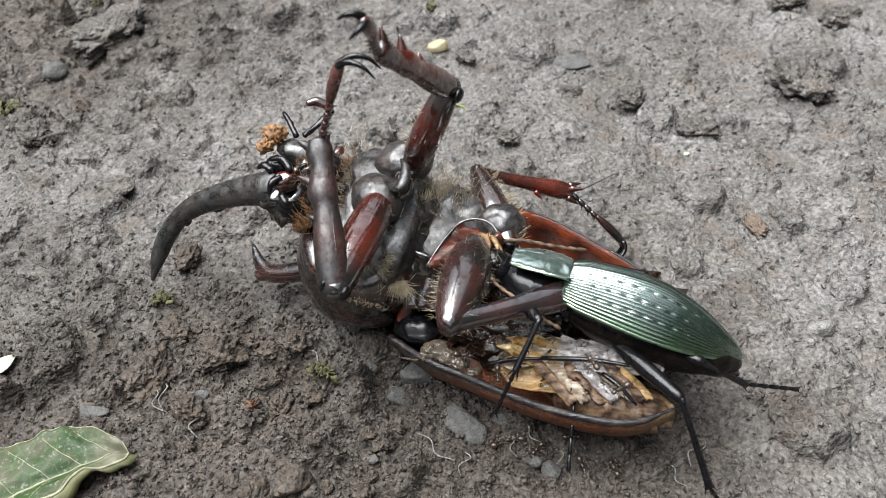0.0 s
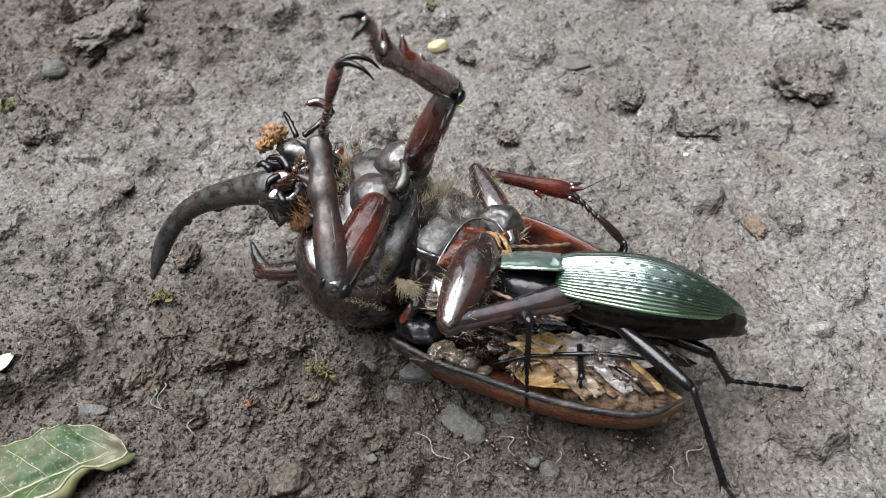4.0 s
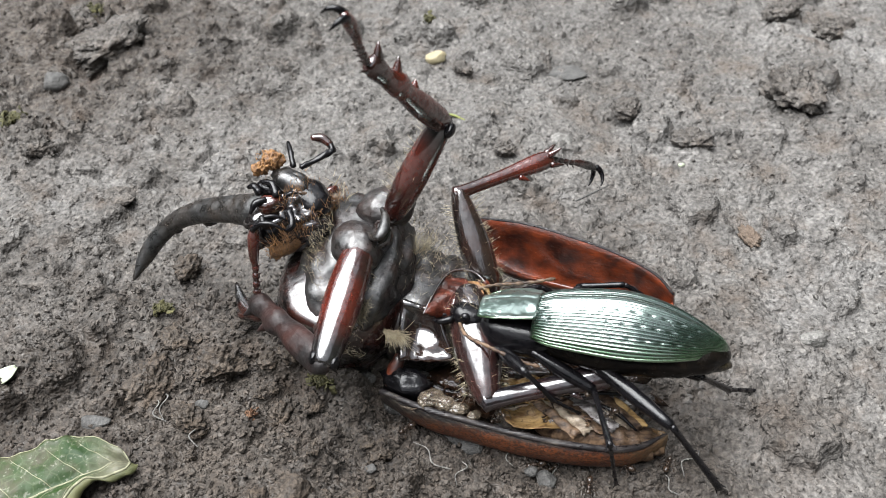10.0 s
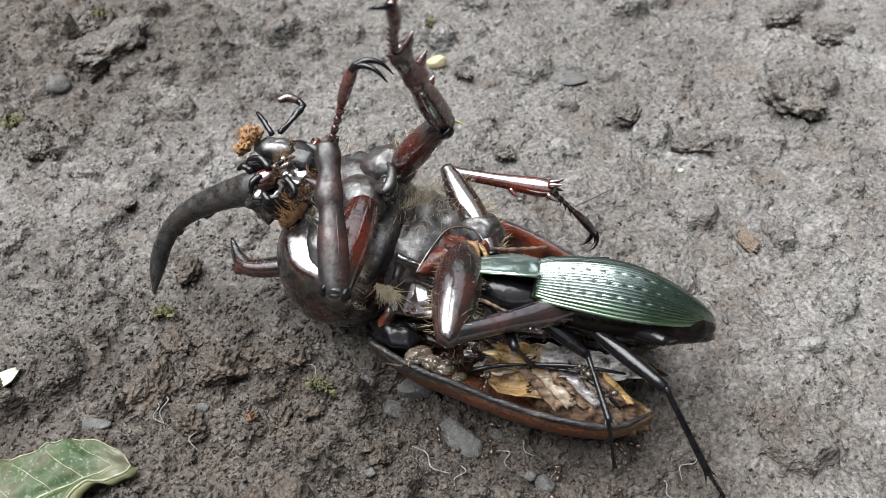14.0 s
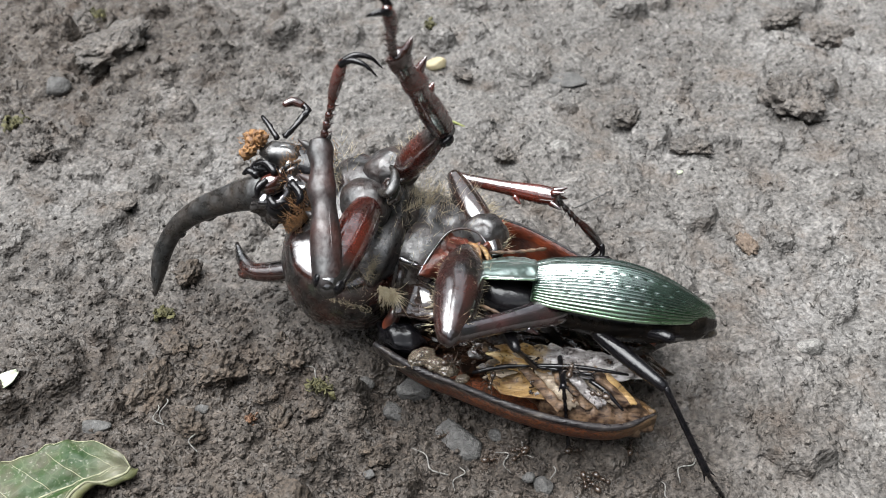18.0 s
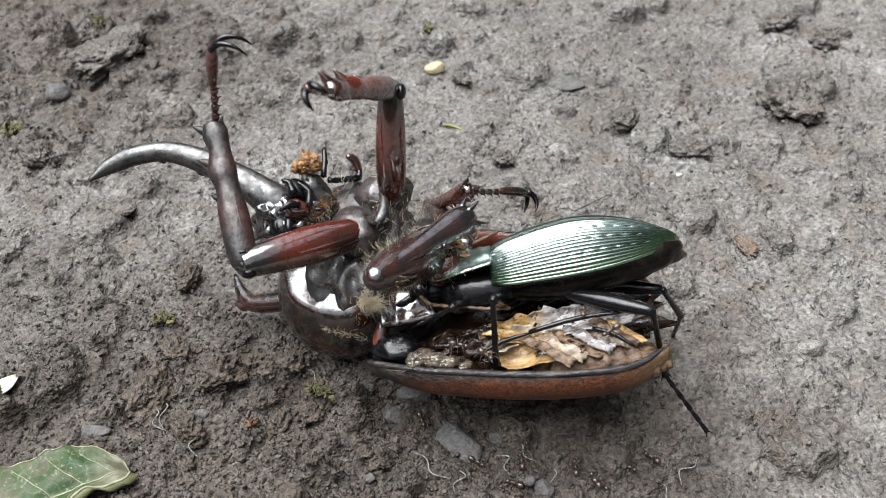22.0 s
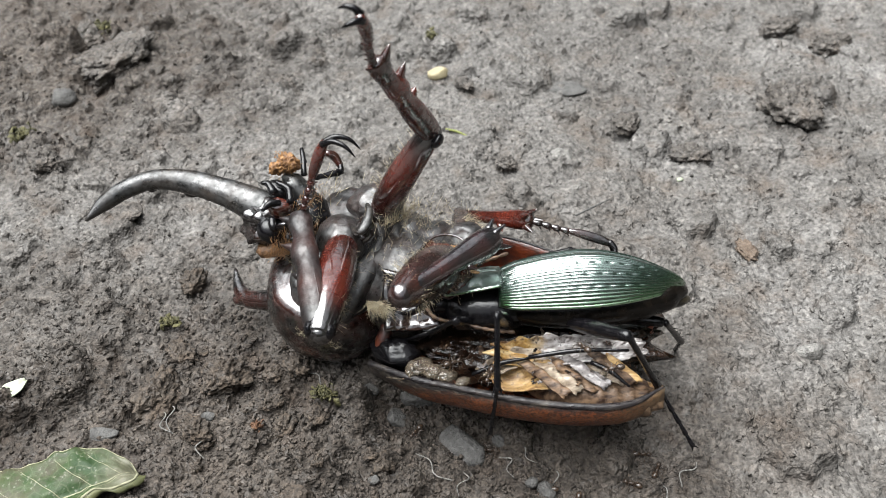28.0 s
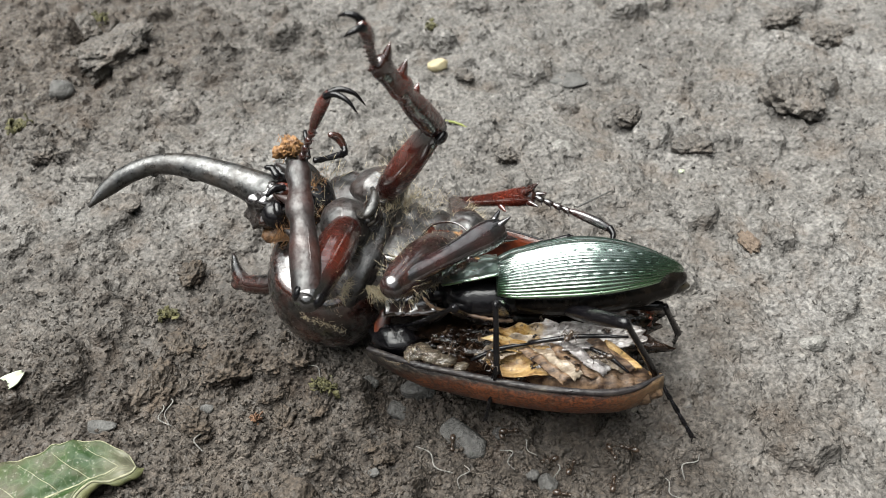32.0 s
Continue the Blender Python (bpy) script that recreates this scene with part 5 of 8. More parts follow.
for key, L, side in (("near_mid", (10.5, 12.6), 1), ("far_mid", (10.5, 11, 8.5), 1)):
    near = key == "near_mid"
    w = 1.0 if near else 0.72
    fem = leg_part("middle_femur", sweep([(-0.6, 0, 0, 1.3 * w, 1.2 * w), (0.18 * L[0], 0, 0.1, 2.1 * w, 1.8 * w), (0.5 * L[0], 0, 0.2, 2.25 * w, 1.9 * w), (0.85 * L[0], 0, 0, 1.7 * w, 1.5 * w), (L[0] + 0.5, 0, 0, 1.0 * w, 1.0 * w)], 16, 5), LEG_DARK if near else SHELL, "thick glossy middle thigh fringed with hair", rhino)
    tagged(part("bristles", join(fringe(L[0], 110, 1, 51, 1.8 * w, 1.2), fringe(L[0], 90, -1, 52, 1.8 * w, 1.2)), HAIR, fem, "tan bristles"), kind="stuff")
    body = sweep([(-0.4, 0, 0, 1.1 * w, 1.0 * w), (0.12 * L[1], 0, 0, 0.9 * w, 0.85 * w), (0.5 * L[1], 0, 0, 1.0 * w, 0.9 * w), (0.85 * L[1], 0, 0, 1.4 * w, 1.05 * w), (L[1], 0, 0, 1.15 * w, 0.9 * w)], 18, 6)
    spines = [spine(0.97 * L[1], y, z, 1.3, y * 0.8, z, 0.4) for y, z in ((0.9 * w, 0.1), (-0.9 * w, 0.2), (0.1, -0.7 * w), (0.3, 0.6))] + [spine(0.62 * L[1], -1.0 * w, 0.2, 0.8, -0.7, 0.2, 0.35)]
    tib = leg_part("middle_tibia", join(body, *spines), MID_SHIN if near else LEG_RED, "glossy shin ending in blunt spines", rhino)
    seg = [fem, tib]
    if not near:
        t, c = tarsus(L[2], -1, 2.0, 0.36)
        tar = leg_part("middle_foot", t, LEG_DARK, "slender jointed foot", rhino)
        part("claw", c, BLACK, tar, "small black claws")
        seg.append(tar)
    legs[key] = tuple(seg)


# ---------------------------------------------------------------- the green ground beetle that feeds on it
hunter = tagged(new("ground_beetle"), "metallic green striped ground beetle with black legs, feeding on prey", "beetle")
CL, CW, CH = 17.8, 4.8, 3.7


def case_half(u):
    """Half width of the wing cases along their length, 0 to 1."""
    shoulder = 0.62 + 0.2 * min(1, u / 0.1) ** 0.5 + 0.18 * math.sin(min(u / 0.5, 1) * math.pi / 2)
    return CW * shoulder * (1 - max(0, (u - 0.4) / 0.6) ** 2.1) ** 0.82 if u < 1 else 0.0


def wing_case(side):
    g = []
    nu, nv = 70, 84
    for j in range(nu + 1):
        u = min(j / nu, 0.9985)
        w = case_half(u)
        h = CH * (0.80 + 0.2 * math.sin(math.pi * min(u / 0.9, 1))) * (w / CW) ** 0.75
        row = []
        for i in range(nv + 1):
            a = i / nv
            th = a * math.pi / 2
            y = w * math.sin(th) ** 0.95
            z = h * math.cos(th) ** 0.85
            rid = 0.1 * (math.sin(a * 17 * 2 * math.pi - 1.2)) * min(1, (w / CW) * 1.4) * (0.25 + 0.75 * min(1, (1 - a) * 6)) * min(1, a * 10)
            pit = 0.0
            for lane in (0.27, 0.5, 0.73):
                ph = (u * 13 + lane * 7) % 1.0
                pit += 0.16 * math.exp(-((a - lane) / 0.022) ** 2 - ((ph - 0.5) / 0.16) ** 2)
            nz = V(0, math.sin(th), math.cos(th))
            p = V(CL * u, y, z) + nz * (rid - pit)
            row.append((p[0], p[1] * side, p[2]))
        g.append(row if side > 0 else row)
    return patch(g if side < 0 else [r[::-1] for r in g], 0.12)


def car_part(name, geo, material, label="", parent=None):
    return part(name, geo, material, parent or hunter, label)


for side in (-1, 1):
    case = car_part("wing_case", wing_case(side), GREEN, "ridged metallic green wing case")
    edge = [(CL * u, side * (case_half(u) + 0.03), 0.0, 0.08, 0.16) for u in np.linspace(0.0, 0.985, 16)]
    car_part("rim", sweep(edge, 8, 3), GREEN_RIM, "bright gold-green rim", case)
def neck_plate():
    """A flat shield, widest before the middle, its sides turned up a little."""
    g = []
    for j in range(29):
        u = j / 28
        x = 0.25 - 5.4 * u
        w = 3.0 + 0.5 * math.sin(math.pi * min(1, u * 1.15)) - 0.85 * u * u
        row = []
        for i in range(41):
            a = i / 20 - 1
            z = 2.5 - 0.9 * u * u - 0.95 * abs(a) ** 2.2 + 0.35 * max(0, abs(a) - 0.82) / 0.18
            z -= 0.14 * math.exp(-(a * 14) ** 2) + 0.25 * math.exp(-((abs(a) - 0.62) * 6) ** 2 - ((u - 0.12) * 7) ** 2)
            z += 0.09 * noise.noise(Vector((x * 2.2, a * 5, 0))) + 0.06 * noise.noise(Vector((x * 5, a * 12, 3)))
            row.append((x, w * a, z))
        g.append(row)
    return patch([r[::-1] for r in g][::-1], 0.25)


neck = car_part("pronotum", neck_plate(), GREEN_NECK, "pale blue-green flat wrinkled pronotum")
for s in (-1, 1):
    car_part("rim", sweep([(0.2, s * 3.02, 1.9, 0.1), (-1.2, s * 3.36, 1.84, 0.1), (-2.6, s * 3.33, 1.65, 0.1), (-4.0, s * 2.93, 1.32, 0.1), (-5.1, s * 2.25, 1.0, 0.08)], 7, 4), GREEN_RIM, "", neck)
hd = car_part("head", ball((-6.2, 0, -0.2), (2.0, 1.6, 1.2), (0, 12, 0), 20, 12, 0.95, 0.05, 4), BLACK, "black head pushed into the prey")
for s in (-1, 1):
    car_part("eye", ball((-6.4, s * 1.45, 0.2), (0.5, 0.4, 0.5), (0, 0, 0), 12, 8), BLACK, "", hd)
    car_part("jaw", sweep([(-7.8, s * 0.7, -0.5, 0.4), (-9.0, s * 0.8, -0.9, 0.3), (-9.8, s * 0.2, -1.1, 0.08)], 8, 4), BLACK, "", hd)
    pts = [(-7.0, s * 1.2, 0.2), (-6.6, s * 2.3, 1.2), (-4.6, s * 3.0, 1.9), (-1.6, s * 3.4, 2.4), (1.2, s * 4.0, 3.0)] if s > 0 else [(-7.0, -1.2, -0.4), (-6.0, -2.6, -1.0), (-3.5, -3.6, -1.4), (-1.0, -4.2, -1.9), (1.2, -4.4, -2.2)]
    rows = [(*q, 0.12 if i % 3 == 0 else 0.2) for i, q in enumerate(curve_points(pts, 9))]
    car_part("antenna", sweep(rows, 7, 1), RIB, "thin jointed brown antenna")
car_part("chest", ball((-1.0, 0, -1.1), (4.6, 2.9, 2.2), (0, 4, 0), 24, 14, 0.9, 0.05, 5), BLACK, "glossy black underside")


def belly():
    return ball((8.8, 0, -0.9), (9.2, 3.9, 2.5), (0, -2, 0), 60, 26, 0.96, 0.0, 1, 1, lambda x, y, z: 1 + 0.018 * math.cos(x * 24) * (x > -0.1))


car_part("abdomen", belly(), BELLY, "black segmented abdomen showing below the wing cases")
car_part("abdomen_tip", sweep([(14.0, 0, -1.0, 2.5, 1.6), (16.0, 0, -1.1, 2.0, 1.25), (17.4, 0, -1.4, 1.2, 0.75), (18.2, 0, -1.6, 0.3, 0.2)], 20, 6, wobble=0.008), plain("brown_abdomen_tip", (0.004, 0.0035, 0.003), (0.022, 0.017, 0.008), 1.6, 0.2, 0.05, spec=0.3), "pointed olive-brown abdomen tip")
def thin_femur(L, r):
    return sweep([(-0.6, 0, 0, r * 0.7), (0.25 * L, 0, 0, r * 1.15), (0.6 * L, 0, 0, r * 1.2), (L, 0, 0, r * 0.8)], 10, 4)


def thin_tibia(L, r):
    sp = [spine(L * k, r * 0.6, 0, 0.35, 0.3, 0.1, 0.07) for k in (0.4, 0.55, 0.7, 0.85)] + [spine(0.97 * L, s * r * 0.7, 0, 0.9, s * 0.3, 0, 0.12) for s in (-1, 1)]
    return join(sweep([(-0.1, 0, 0, r * 0.9), (0.3 * L, 0, 0, r * 0.8), (0.8 * L, 0, 0, r * 0.95), (L, 0, 0, r * 1.05)], 9, 4), *sp)


def thin_tarsus(L, r):
    seg = []
    for k in range(5):
        a, b = L * k / 5.2, L * (k + 1) / 5.2
        seg.append(sweep([(a, 0, 0, r * 0.55), (b - 0.12 * L / 5, 0, 0, r * 0.95), (b, 0, 0, r * 0.7)], 7, 2))
    seg += [spine(L * 0.96, s * 0.06, 0, 0.5, s * 0.35, 0.1, 0.09) for s in (-1, 1)]
    return join(*seg)


for key, L, w in (("near_hind", (9, 9, 8), 1.0), ("near_middle", (6, 7, 8), 0.9), ("near_fore", (5, 5, 5.5), 0.85), ("far_hind", (10, 7, 9), 1.0)):
    kind = key.split("_")[1]
    fem = car_part(kind + "_femur", thin_femur(L[0], 0.62 * w), BLACK, "glossy black thigh")
    tib = car_part(kind + "_tibia", thin_tibia(L[1], 0.36 * w), BLACK, "thin black shin")
    tar = car_part(kind + "_foot", thin_tarsus(L[2], 0.27 * w), BLACK, "thin jointed black foot")
    legs["hunter_" + key] = (fem, tib, tar)
# the two far legs hardly seen keep still on the body
for kind, a, b, c, d in (("middle", (0.8, 2.6, -1.6), (3.6, 6.2, 1.6), (7.8, 6.6, 2.2), (10.4, 7.6, 0.6)), ("fore", (-3.0, 2.2, -1.6), (-3.4, 5.0, 0.4), (-0.4, 7.0, 0.6), (2.0, 8.0, -0.8))):
    a, b, c, d = (np.array(q) for q in (a, b, c, d))
    lp = lambda p, q, t: p + (q - p) * t
    car_part(kind + "_femur", sweep([(*a, 0.45), (*lp(a, b, 0.5), 0.65), (*b, 0.4)], 9, 4), BLACK, "glossy black thigh")
    car_part(kind + "_tibia", sweep([(*b, 0.33), (*lp(b, c, 0.5), 0.3), (*c, 0.34)], 8, 4), BLACK, "thin black shin")
    car_part(kind + "_foot", sweep([(*c, 0.24), (*lp(c, d, 0.5), 0.26), (*d, 0.1)], 7, 5, wobble=0.1), BLACK, "thin jointed black foot")


# ---------------------------------------------------------------- ants round the prey
def make_ant():
    a = tagged(new("ant"), "tiny brown ant walking on the soil", "ant", "ants round the prey")
    a.scale = (0.74, 0.74, 0.74)
    part("gaster", ball((-0.95, 0, 0.55), (0.6, 0.42, 0.4), (0, 0, 0), 12, 8), ANT, a)
    part("thorax", ball((0.05, 0, 0.5), (0.5, 0.22, 0.24), (0, 0, 0), 10, 6, 1, 0.2, 2), ANT, a)
    part("head", ball((0.8, 0, 0.5), (0.36, 0.3, 0.26), (0, 0, 0), 10, 6), ANT, a)
    for s in (-1, 1):
        for k, x in enumerate((0.3, 0.0, -0.25)):
            dx = (0.7, 0.1, -0.8)[k]
            part("leg", sweep([(x, s * 0.15, 0.45, 0.05), (x + dx * 0.5, s * 0.75, 0.8, 0.05), (x + dx, s * 1.2, 0.02, 0.03)], 5, 3), ANT, a)
        part("antenna", sweep([(1.0, s * 0.12, 0.6, 0.04), (1.35, s * 0.45, 0.8, 0.04), (1.85, s * 0.4, 0.5, 0.03)], 5, 3), ANT, a)
    return a


ants = [make_ant()]
for k in range(12):
    ants.append(copy_thing(ants[0], mm(0, 0, 0)))
    if k > 7:
        tagged(ants[-1], "tiny brown ant crawling over the hollow prey", "ant", "ants round the prey")

# ---------------------------------------------------------------- unseen dark ring added to block the low sky
def make_backdrop():
    vs, fs, n = [], [], 96
    for k in range(n):
        a = 2 * math.pi * k / n
        r = 9000 + 900 * math.sin(k * 2.7) + 600 * math.sin(k * 1.3)
        # the crown shapes the sky light: tallest on the +x side
        crown = 4800 + 900 * math.sin(k * 1.9) + 600 * math.sin(k * 4.1) + 7000 * max(0.0, math.cos(a)) ** 2
        for j, z in enumerate((-200, 2500, crown)):
            rr = r + 250 * math.sin(k * 3.3 + j * 2)
            vs.append((rr * math.cos(a), rr * math.sin(a), z))
    for k in range(n):
        q = (k + 1) % n
        for j in range(2):
            fs.append((k * 3 + j, q * 3 + j, q * 3 + j + 1, k * 3 + j + 1))
    return thing("backdrop", (np.array(vs), fs), SKY_MASK, (0, 0, 0), "unseen dark green ring added far around to block low sky light", "backdrop", kind="structure")


make_backdrop()


# ---------------------------------------------------------------- everything that moves
def motions():
    prey_rows = [
        (0, mm(4.48, -16.62, -1.03, -2.2, -6.6, -5.5)), (2, mm(4.31, -16.65, -1.26, -3.5, -5, -2.9)),
        (3.5, mm(4.09, -17.02, -0.88, -4.4, -0.8, 1.7)), (6, mm(3.9, -17.15, -1.05, -6.7, 0.3, 2.4)),
        (8, mm(4.04, -17.03, -0.84, -3.8, -0.2, 1.9)), (9, mm(4.03, -17.17, -1.14, -6.1, -0.6, 1.3)),
        (9.5, mm(3.5, -19.33, -4.42, -10.4, -4, 3.4)), (10, mm(2.48, -20.03, -4.49, -12.7, 2.7, 6.9)),
        (10.5, mm(1.6, -18.01, -2.42, -6.2, 2.2, 5.6)), (11.5, mm(1.34, -15.79, -0.06, 1.9, 0.5, 0.3)),
        (12, mm(1.46, -15.77, 0.2, 2, 1.2, 1.4)), (13, mm(2, -16, 0, 0, 0, 0)),
        (14.5, mm(1.8, -16.16, -0.09, -2.6, 2.2, 1.5)), (17, mm(2.41, -15.83, -0.05, 0.2, 0.1, 0)),
        (18, mm(2.61, -15.91, -0.13, -1.5, -0.4, 0)), (19, mm(2.83, -16.11, -0.41, -2.9, -1.1, -0.4)),
        (19.5, mm(4.17, -17.88, -0.52, -6, -7.3, 6.3)), (20, mm(3.76, -17.92, 1.56, -20.2, -7.8, 10.9)),
        (20.5, mm(3.41, -18.32, 2.08, -20.5, -6.6, 12)), (21, mm(3.24, -18.72, 2.21, -19.9, -6.6, 12.4)),
        (21.5, mm(2.99, -18.89, 2.58, -18.6, -7.2, 11.6)), (22, mm(2.91, -19.09, 2.42, -18.3, -8.1, 12.1)),
        (22.5, mm(3.04, -19.12, 2.11, -21.1, -6.7, 10.6)), (23, mm(3.39, -18.72, 1.63, -19.9, -4.3, 7.2)),
        (23.6, mm(2.89, -16.53, 1.09, -11.1, -1.8, 3.9)), (24.2, mm(2.66, -17.15, 1.02, -15.5, -1, 5.3)),
        (25, mm(2.18, -18.66, 1.65, -22.5, -2.7, 8.4)), (25.5, mm(2.14, -18.62, 2.83, -18.2, -5.2, 11.1)),
        (27.5, mm(2.01, -18.94, 1.14, -13.2, -2.9, 5.4)), (28, mm(2.16, -18.58, 1.54, -10.9, -4.5, 6.4)),
        (30, mm(1.91, -18.54, 1.28, -12.9, -3.2, 5.8)), (32, mm(1.93, -18.24, 1.39, -13.5, -3.4, 6)),
    ]
    walk(rhino, prey_rows)
    walk(far_case, [
        (0, mm(0, 0, 0, 0, 0, 0)), (2, mm(0, 0, 0, 0, 0, 0)),
        (3.5, mm(0, 0, 0, 0, 0, 0)), (6, mm(0, 0, 0, 0, 0, 0)),
        (8, mm(0, 0, 0, 0, 0, 0)), (9, mm(0, 0, 0, 0, 0, 0)),
        (9.5, mm(1.97, 1.61, 3.68, 9.3, -5.9, 4.5)), (10, mm(2.78, 1.85, 4.17, 10.6, -11.4, 0.2)),
        (10.5, mm(2.57, 1.21, 2.34, 25, 1.6, 22.9)), (11.5, mm(0, 0, 0, 0, 0, 0)),
        (12, mm(0, 0, 0, 0, 0, 0)), (13, mm(0, 0, 0, 0, 0, 0)),
        (14.5, mm(0, 0, 0, 0, 0, 0)), (17, mm(0, 0, 0, 0, 0, 0)),
        (18, mm(0, 0, 0, 0, 0, 0)), (19, mm(0, 0, 0, 0, 0, 0)),
        (19.5, mm(0, 0, 0, 0, 0, 0)), (20, mm(0, 0, 0, 0, 0, 0)),
        (20.5, mm(0, 0, 0, 0, 0, 0)), (21, mm(0, 0, 0, 0, 0, 0)),
        (21.5, mm(0, 0, 0, 0, 0, 0)), (22, mm(0, 0, 0, 0, 0, 0)),
        (22.5, mm(0, 0, 0, 0, 0, 0)), (23, mm(0, 0, 0, 0, 0, 0)),
        (23.6, mm(0, 0, 0, 0, 0, 0)), (24.2, mm(0, 0, 0, 0, 0, 0)),
        (25, mm(0, 0, 0, 0, 0, 0)), (25.5, mm(0, 0, 0, 0, 0, 0)),
        (27.5, mm(0, 0, 0, 0, 0, 0)), (28, mm(0, 0, 0, 0, 0, 0)),
        (30, mm(0, 0, 0, 0, 0, 0)), (32, mm(0, 0, 0, 0, 0, 0)),
    ])
    walk(pro, [
        (0, mm(-10.44, 6.1, 10.52, 4.1, 1.9, 5.5)), (2, mm(-10.21, 6.27, 10.42, 4.9, 0.3, 2.6)),
        (3.5, mm(-10.21, 7.56, 9.6, 5.7, -3.2, -2.6)), (6, mm(-10.12, 7.37, 9.8, 7.9, -4, -3.9)),
        (8, mm(-10.24, 7.6, 9.23, 4.9, -2.9, -3.3)), (9, mm(-10.33, 7.14, 9.83, 6.6, -2.9, -3.2)),
        (9.5, mm(-10.31, 6.36, 11.91, 11.8, -1.8, -11)), (10, mm(-10.09, 7.49, 11.61, 14.2, -4.4, -9.5)),
        (10.5, mm(-10.04, 8.38, 10.46, 8.1, -2.7, -13.7)), (11.5, mm(-10.35, 8.14, 8.79, -1.6, 0.1, -2.1)),
        (12, mm(-10.26, 8.33, 8.42, -1.7, -0.1, -2.7)), (13, mm(-10.39, 7.91, 9, 0, 0, 0)),
        (14.5, mm(-10.3, 8.08, 9.2, 3, -2, -2.2)), (17, mm(-10.33, 7.78, 8.98, 0.3, -0.5, -0.2)),
        (18, mm(-10.39, 7.64, 9.44, 2.1, -0.4, 0)), (19, mm(-10.5, 7.31, 9.82, 3.3, 0.9, 0.5)),
        (19.5, mm(-10.72, 8.16, 9.84, 5.6, 8.1, -5.9)), (20, mm(-9.55, 7.23, 10.25, 18.8, 10.1, -7.7)),
        (20.5, mm(-9.11, 8, 9.88, 19.3, 8.8, -9.7)), (21, mm(-8.93, 8.83, 10.14, 19, 10, -12.5)),
        (21.5, mm(-8.71, 9.17, 9.83, 17.2, 9, -11.2)), (22, mm(-8.11, 8.99, 9.42, 17.1, 7.4, -10)),
        (22.5, mm(-8.67, 8.51, 10.27, 20.9, 9.5, -13)), (23, mm(-10.34, 7.65, 9.85, 19.6, 7.5, -6.7)),
        (23.6, mm(-10.85, 6.56, 8.4, 12.3, -1.6, -9.3)), (24.2, mm(-10.52, 6.7, 8.97, 16.7, -0.3, -10.5)),
        (25, mm(-9.63, 7.73, 10.47, 23.1, 5.6, -12.2)), (25.5, mm(-8.83, 9.35, 9.64, 17.6, 10, -14.7)),
        (27.5, mm(-10.63, 8.13, 8.27, 14.5, 0.9, -13.6)), (28, mm(-10.39, 8.61, 8.25, 11.4, 2.2, -13.6)),
        (30, mm(-10.24, 8.23, 8.66, 13.8, 1.9, -12.9)), (32, mm(-10.11, 8.19, 9.04, 14.1, 3.1, -12)),
    ])
    walk(head, [
        (0, mm(-16.09, 5.42, 17.57, 1.5, 13.6, 2.7)), (2, mm(-16.2, 5.79, 17.4, 0.7, 11.4, -1.8)),
        (3.5, mm(-16.54, 7.48, 16.04, 2.1, 7.4, -5.5)), (6, mm(-16.57, 7.1, 16.06, 3.4, 7.3, -7.1)),
        (8, mm(-16.85, 7.64, 15.65, -0.2, 6.7, -8.3)), (9, mm(-16.94, 6.87, 16.28, 0.7, 7.4, -8.6)),
        (9.5, mm(-16.89, 6.51, 19.8, 2.2, 15.9, -18.8)), (10, mm(-16.46, 7.92, 19.09, 5.5, 13.3, -20.2)),
        (10.5, mm(-15.98, 9.32, 17.67, 8.7, 2.5, -8.6)), (11.5, mm(-16.78, 9.22, 15.67, -1.8, -2.1, -1.7)),
        (12, mm(-16.51, 9.6, 15.26, -2.4, -1.8, -2)), (13, mm(-16.69, 8.73, 16, 0, 0, 0)),
        (14.5, mm(-16.54, 8.65, 15.88, 3.1, -1.2, -0.2)), (17, mm(-16.45, 8.37, 15.7, 1.2, 2.3, 1.5)),
        (18, mm(-16.43, 8.09, 16.32, 2.6, 2.3, 1.7)), (19, mm(-16.22, 7.57, 16.71, 4.3, 4.2, 2.2)),
        (19.5, mm(-15.32, 7.94, 16.49, -13.3, 26.8, -20.3)), (20, mm(-13.97, 5.71, 17.04, 9.4, 58.7, -7.2)),
        (20.5, mm(-13.74, 6.93, 17.31, -4.4, 58.6, -19.3)), (21, mm(-13.26, 7.17, 16.57, 8.9, 60, -9.7)),
        (21.5, mm(-13.61, 7.67, 16.03, 6, 60.1, -14)), (22, mm(-12.98, 7.89, 16.39, 9, 62.9, -13.9)),
        (22.5, mm(-14.14, 7.44, 18.26, -17.2, 55.6, -36.9)), (23, mm(-15.8, 6.55, 17.5, -12.3, 47.1, -29)),
        (23.6, mm(-16.44, 5.74, 14.92, 3.6, 42, -9.6)), (24.2, mm(-16.03, 5.64, 15.58, 7.4, 45.5, -8.6)),
        (25, mm(-14.62, 6.2, 17.31, 16.9, 47.9, -4.2)), (25.5, mm(-13.36, 8.68, 17.11, -15.7, 56.9, -33.7)),
        (27.5, mm(-16.24, 7.52, 15.26, -2.8, 44.4, -16.7)), (28, mm(-15.66, 8.32, 15.4, -2.7, 44.6, -17.5)),
        (30, mm(-15.34, 7.8, 15.93, 1.3, 42, -12.8)), (32, mm(-15.12, 7.54, 16.03, 4.6, 43.8, -12.1)),
    ])
    fem, tib, tar = legs["near_front"]
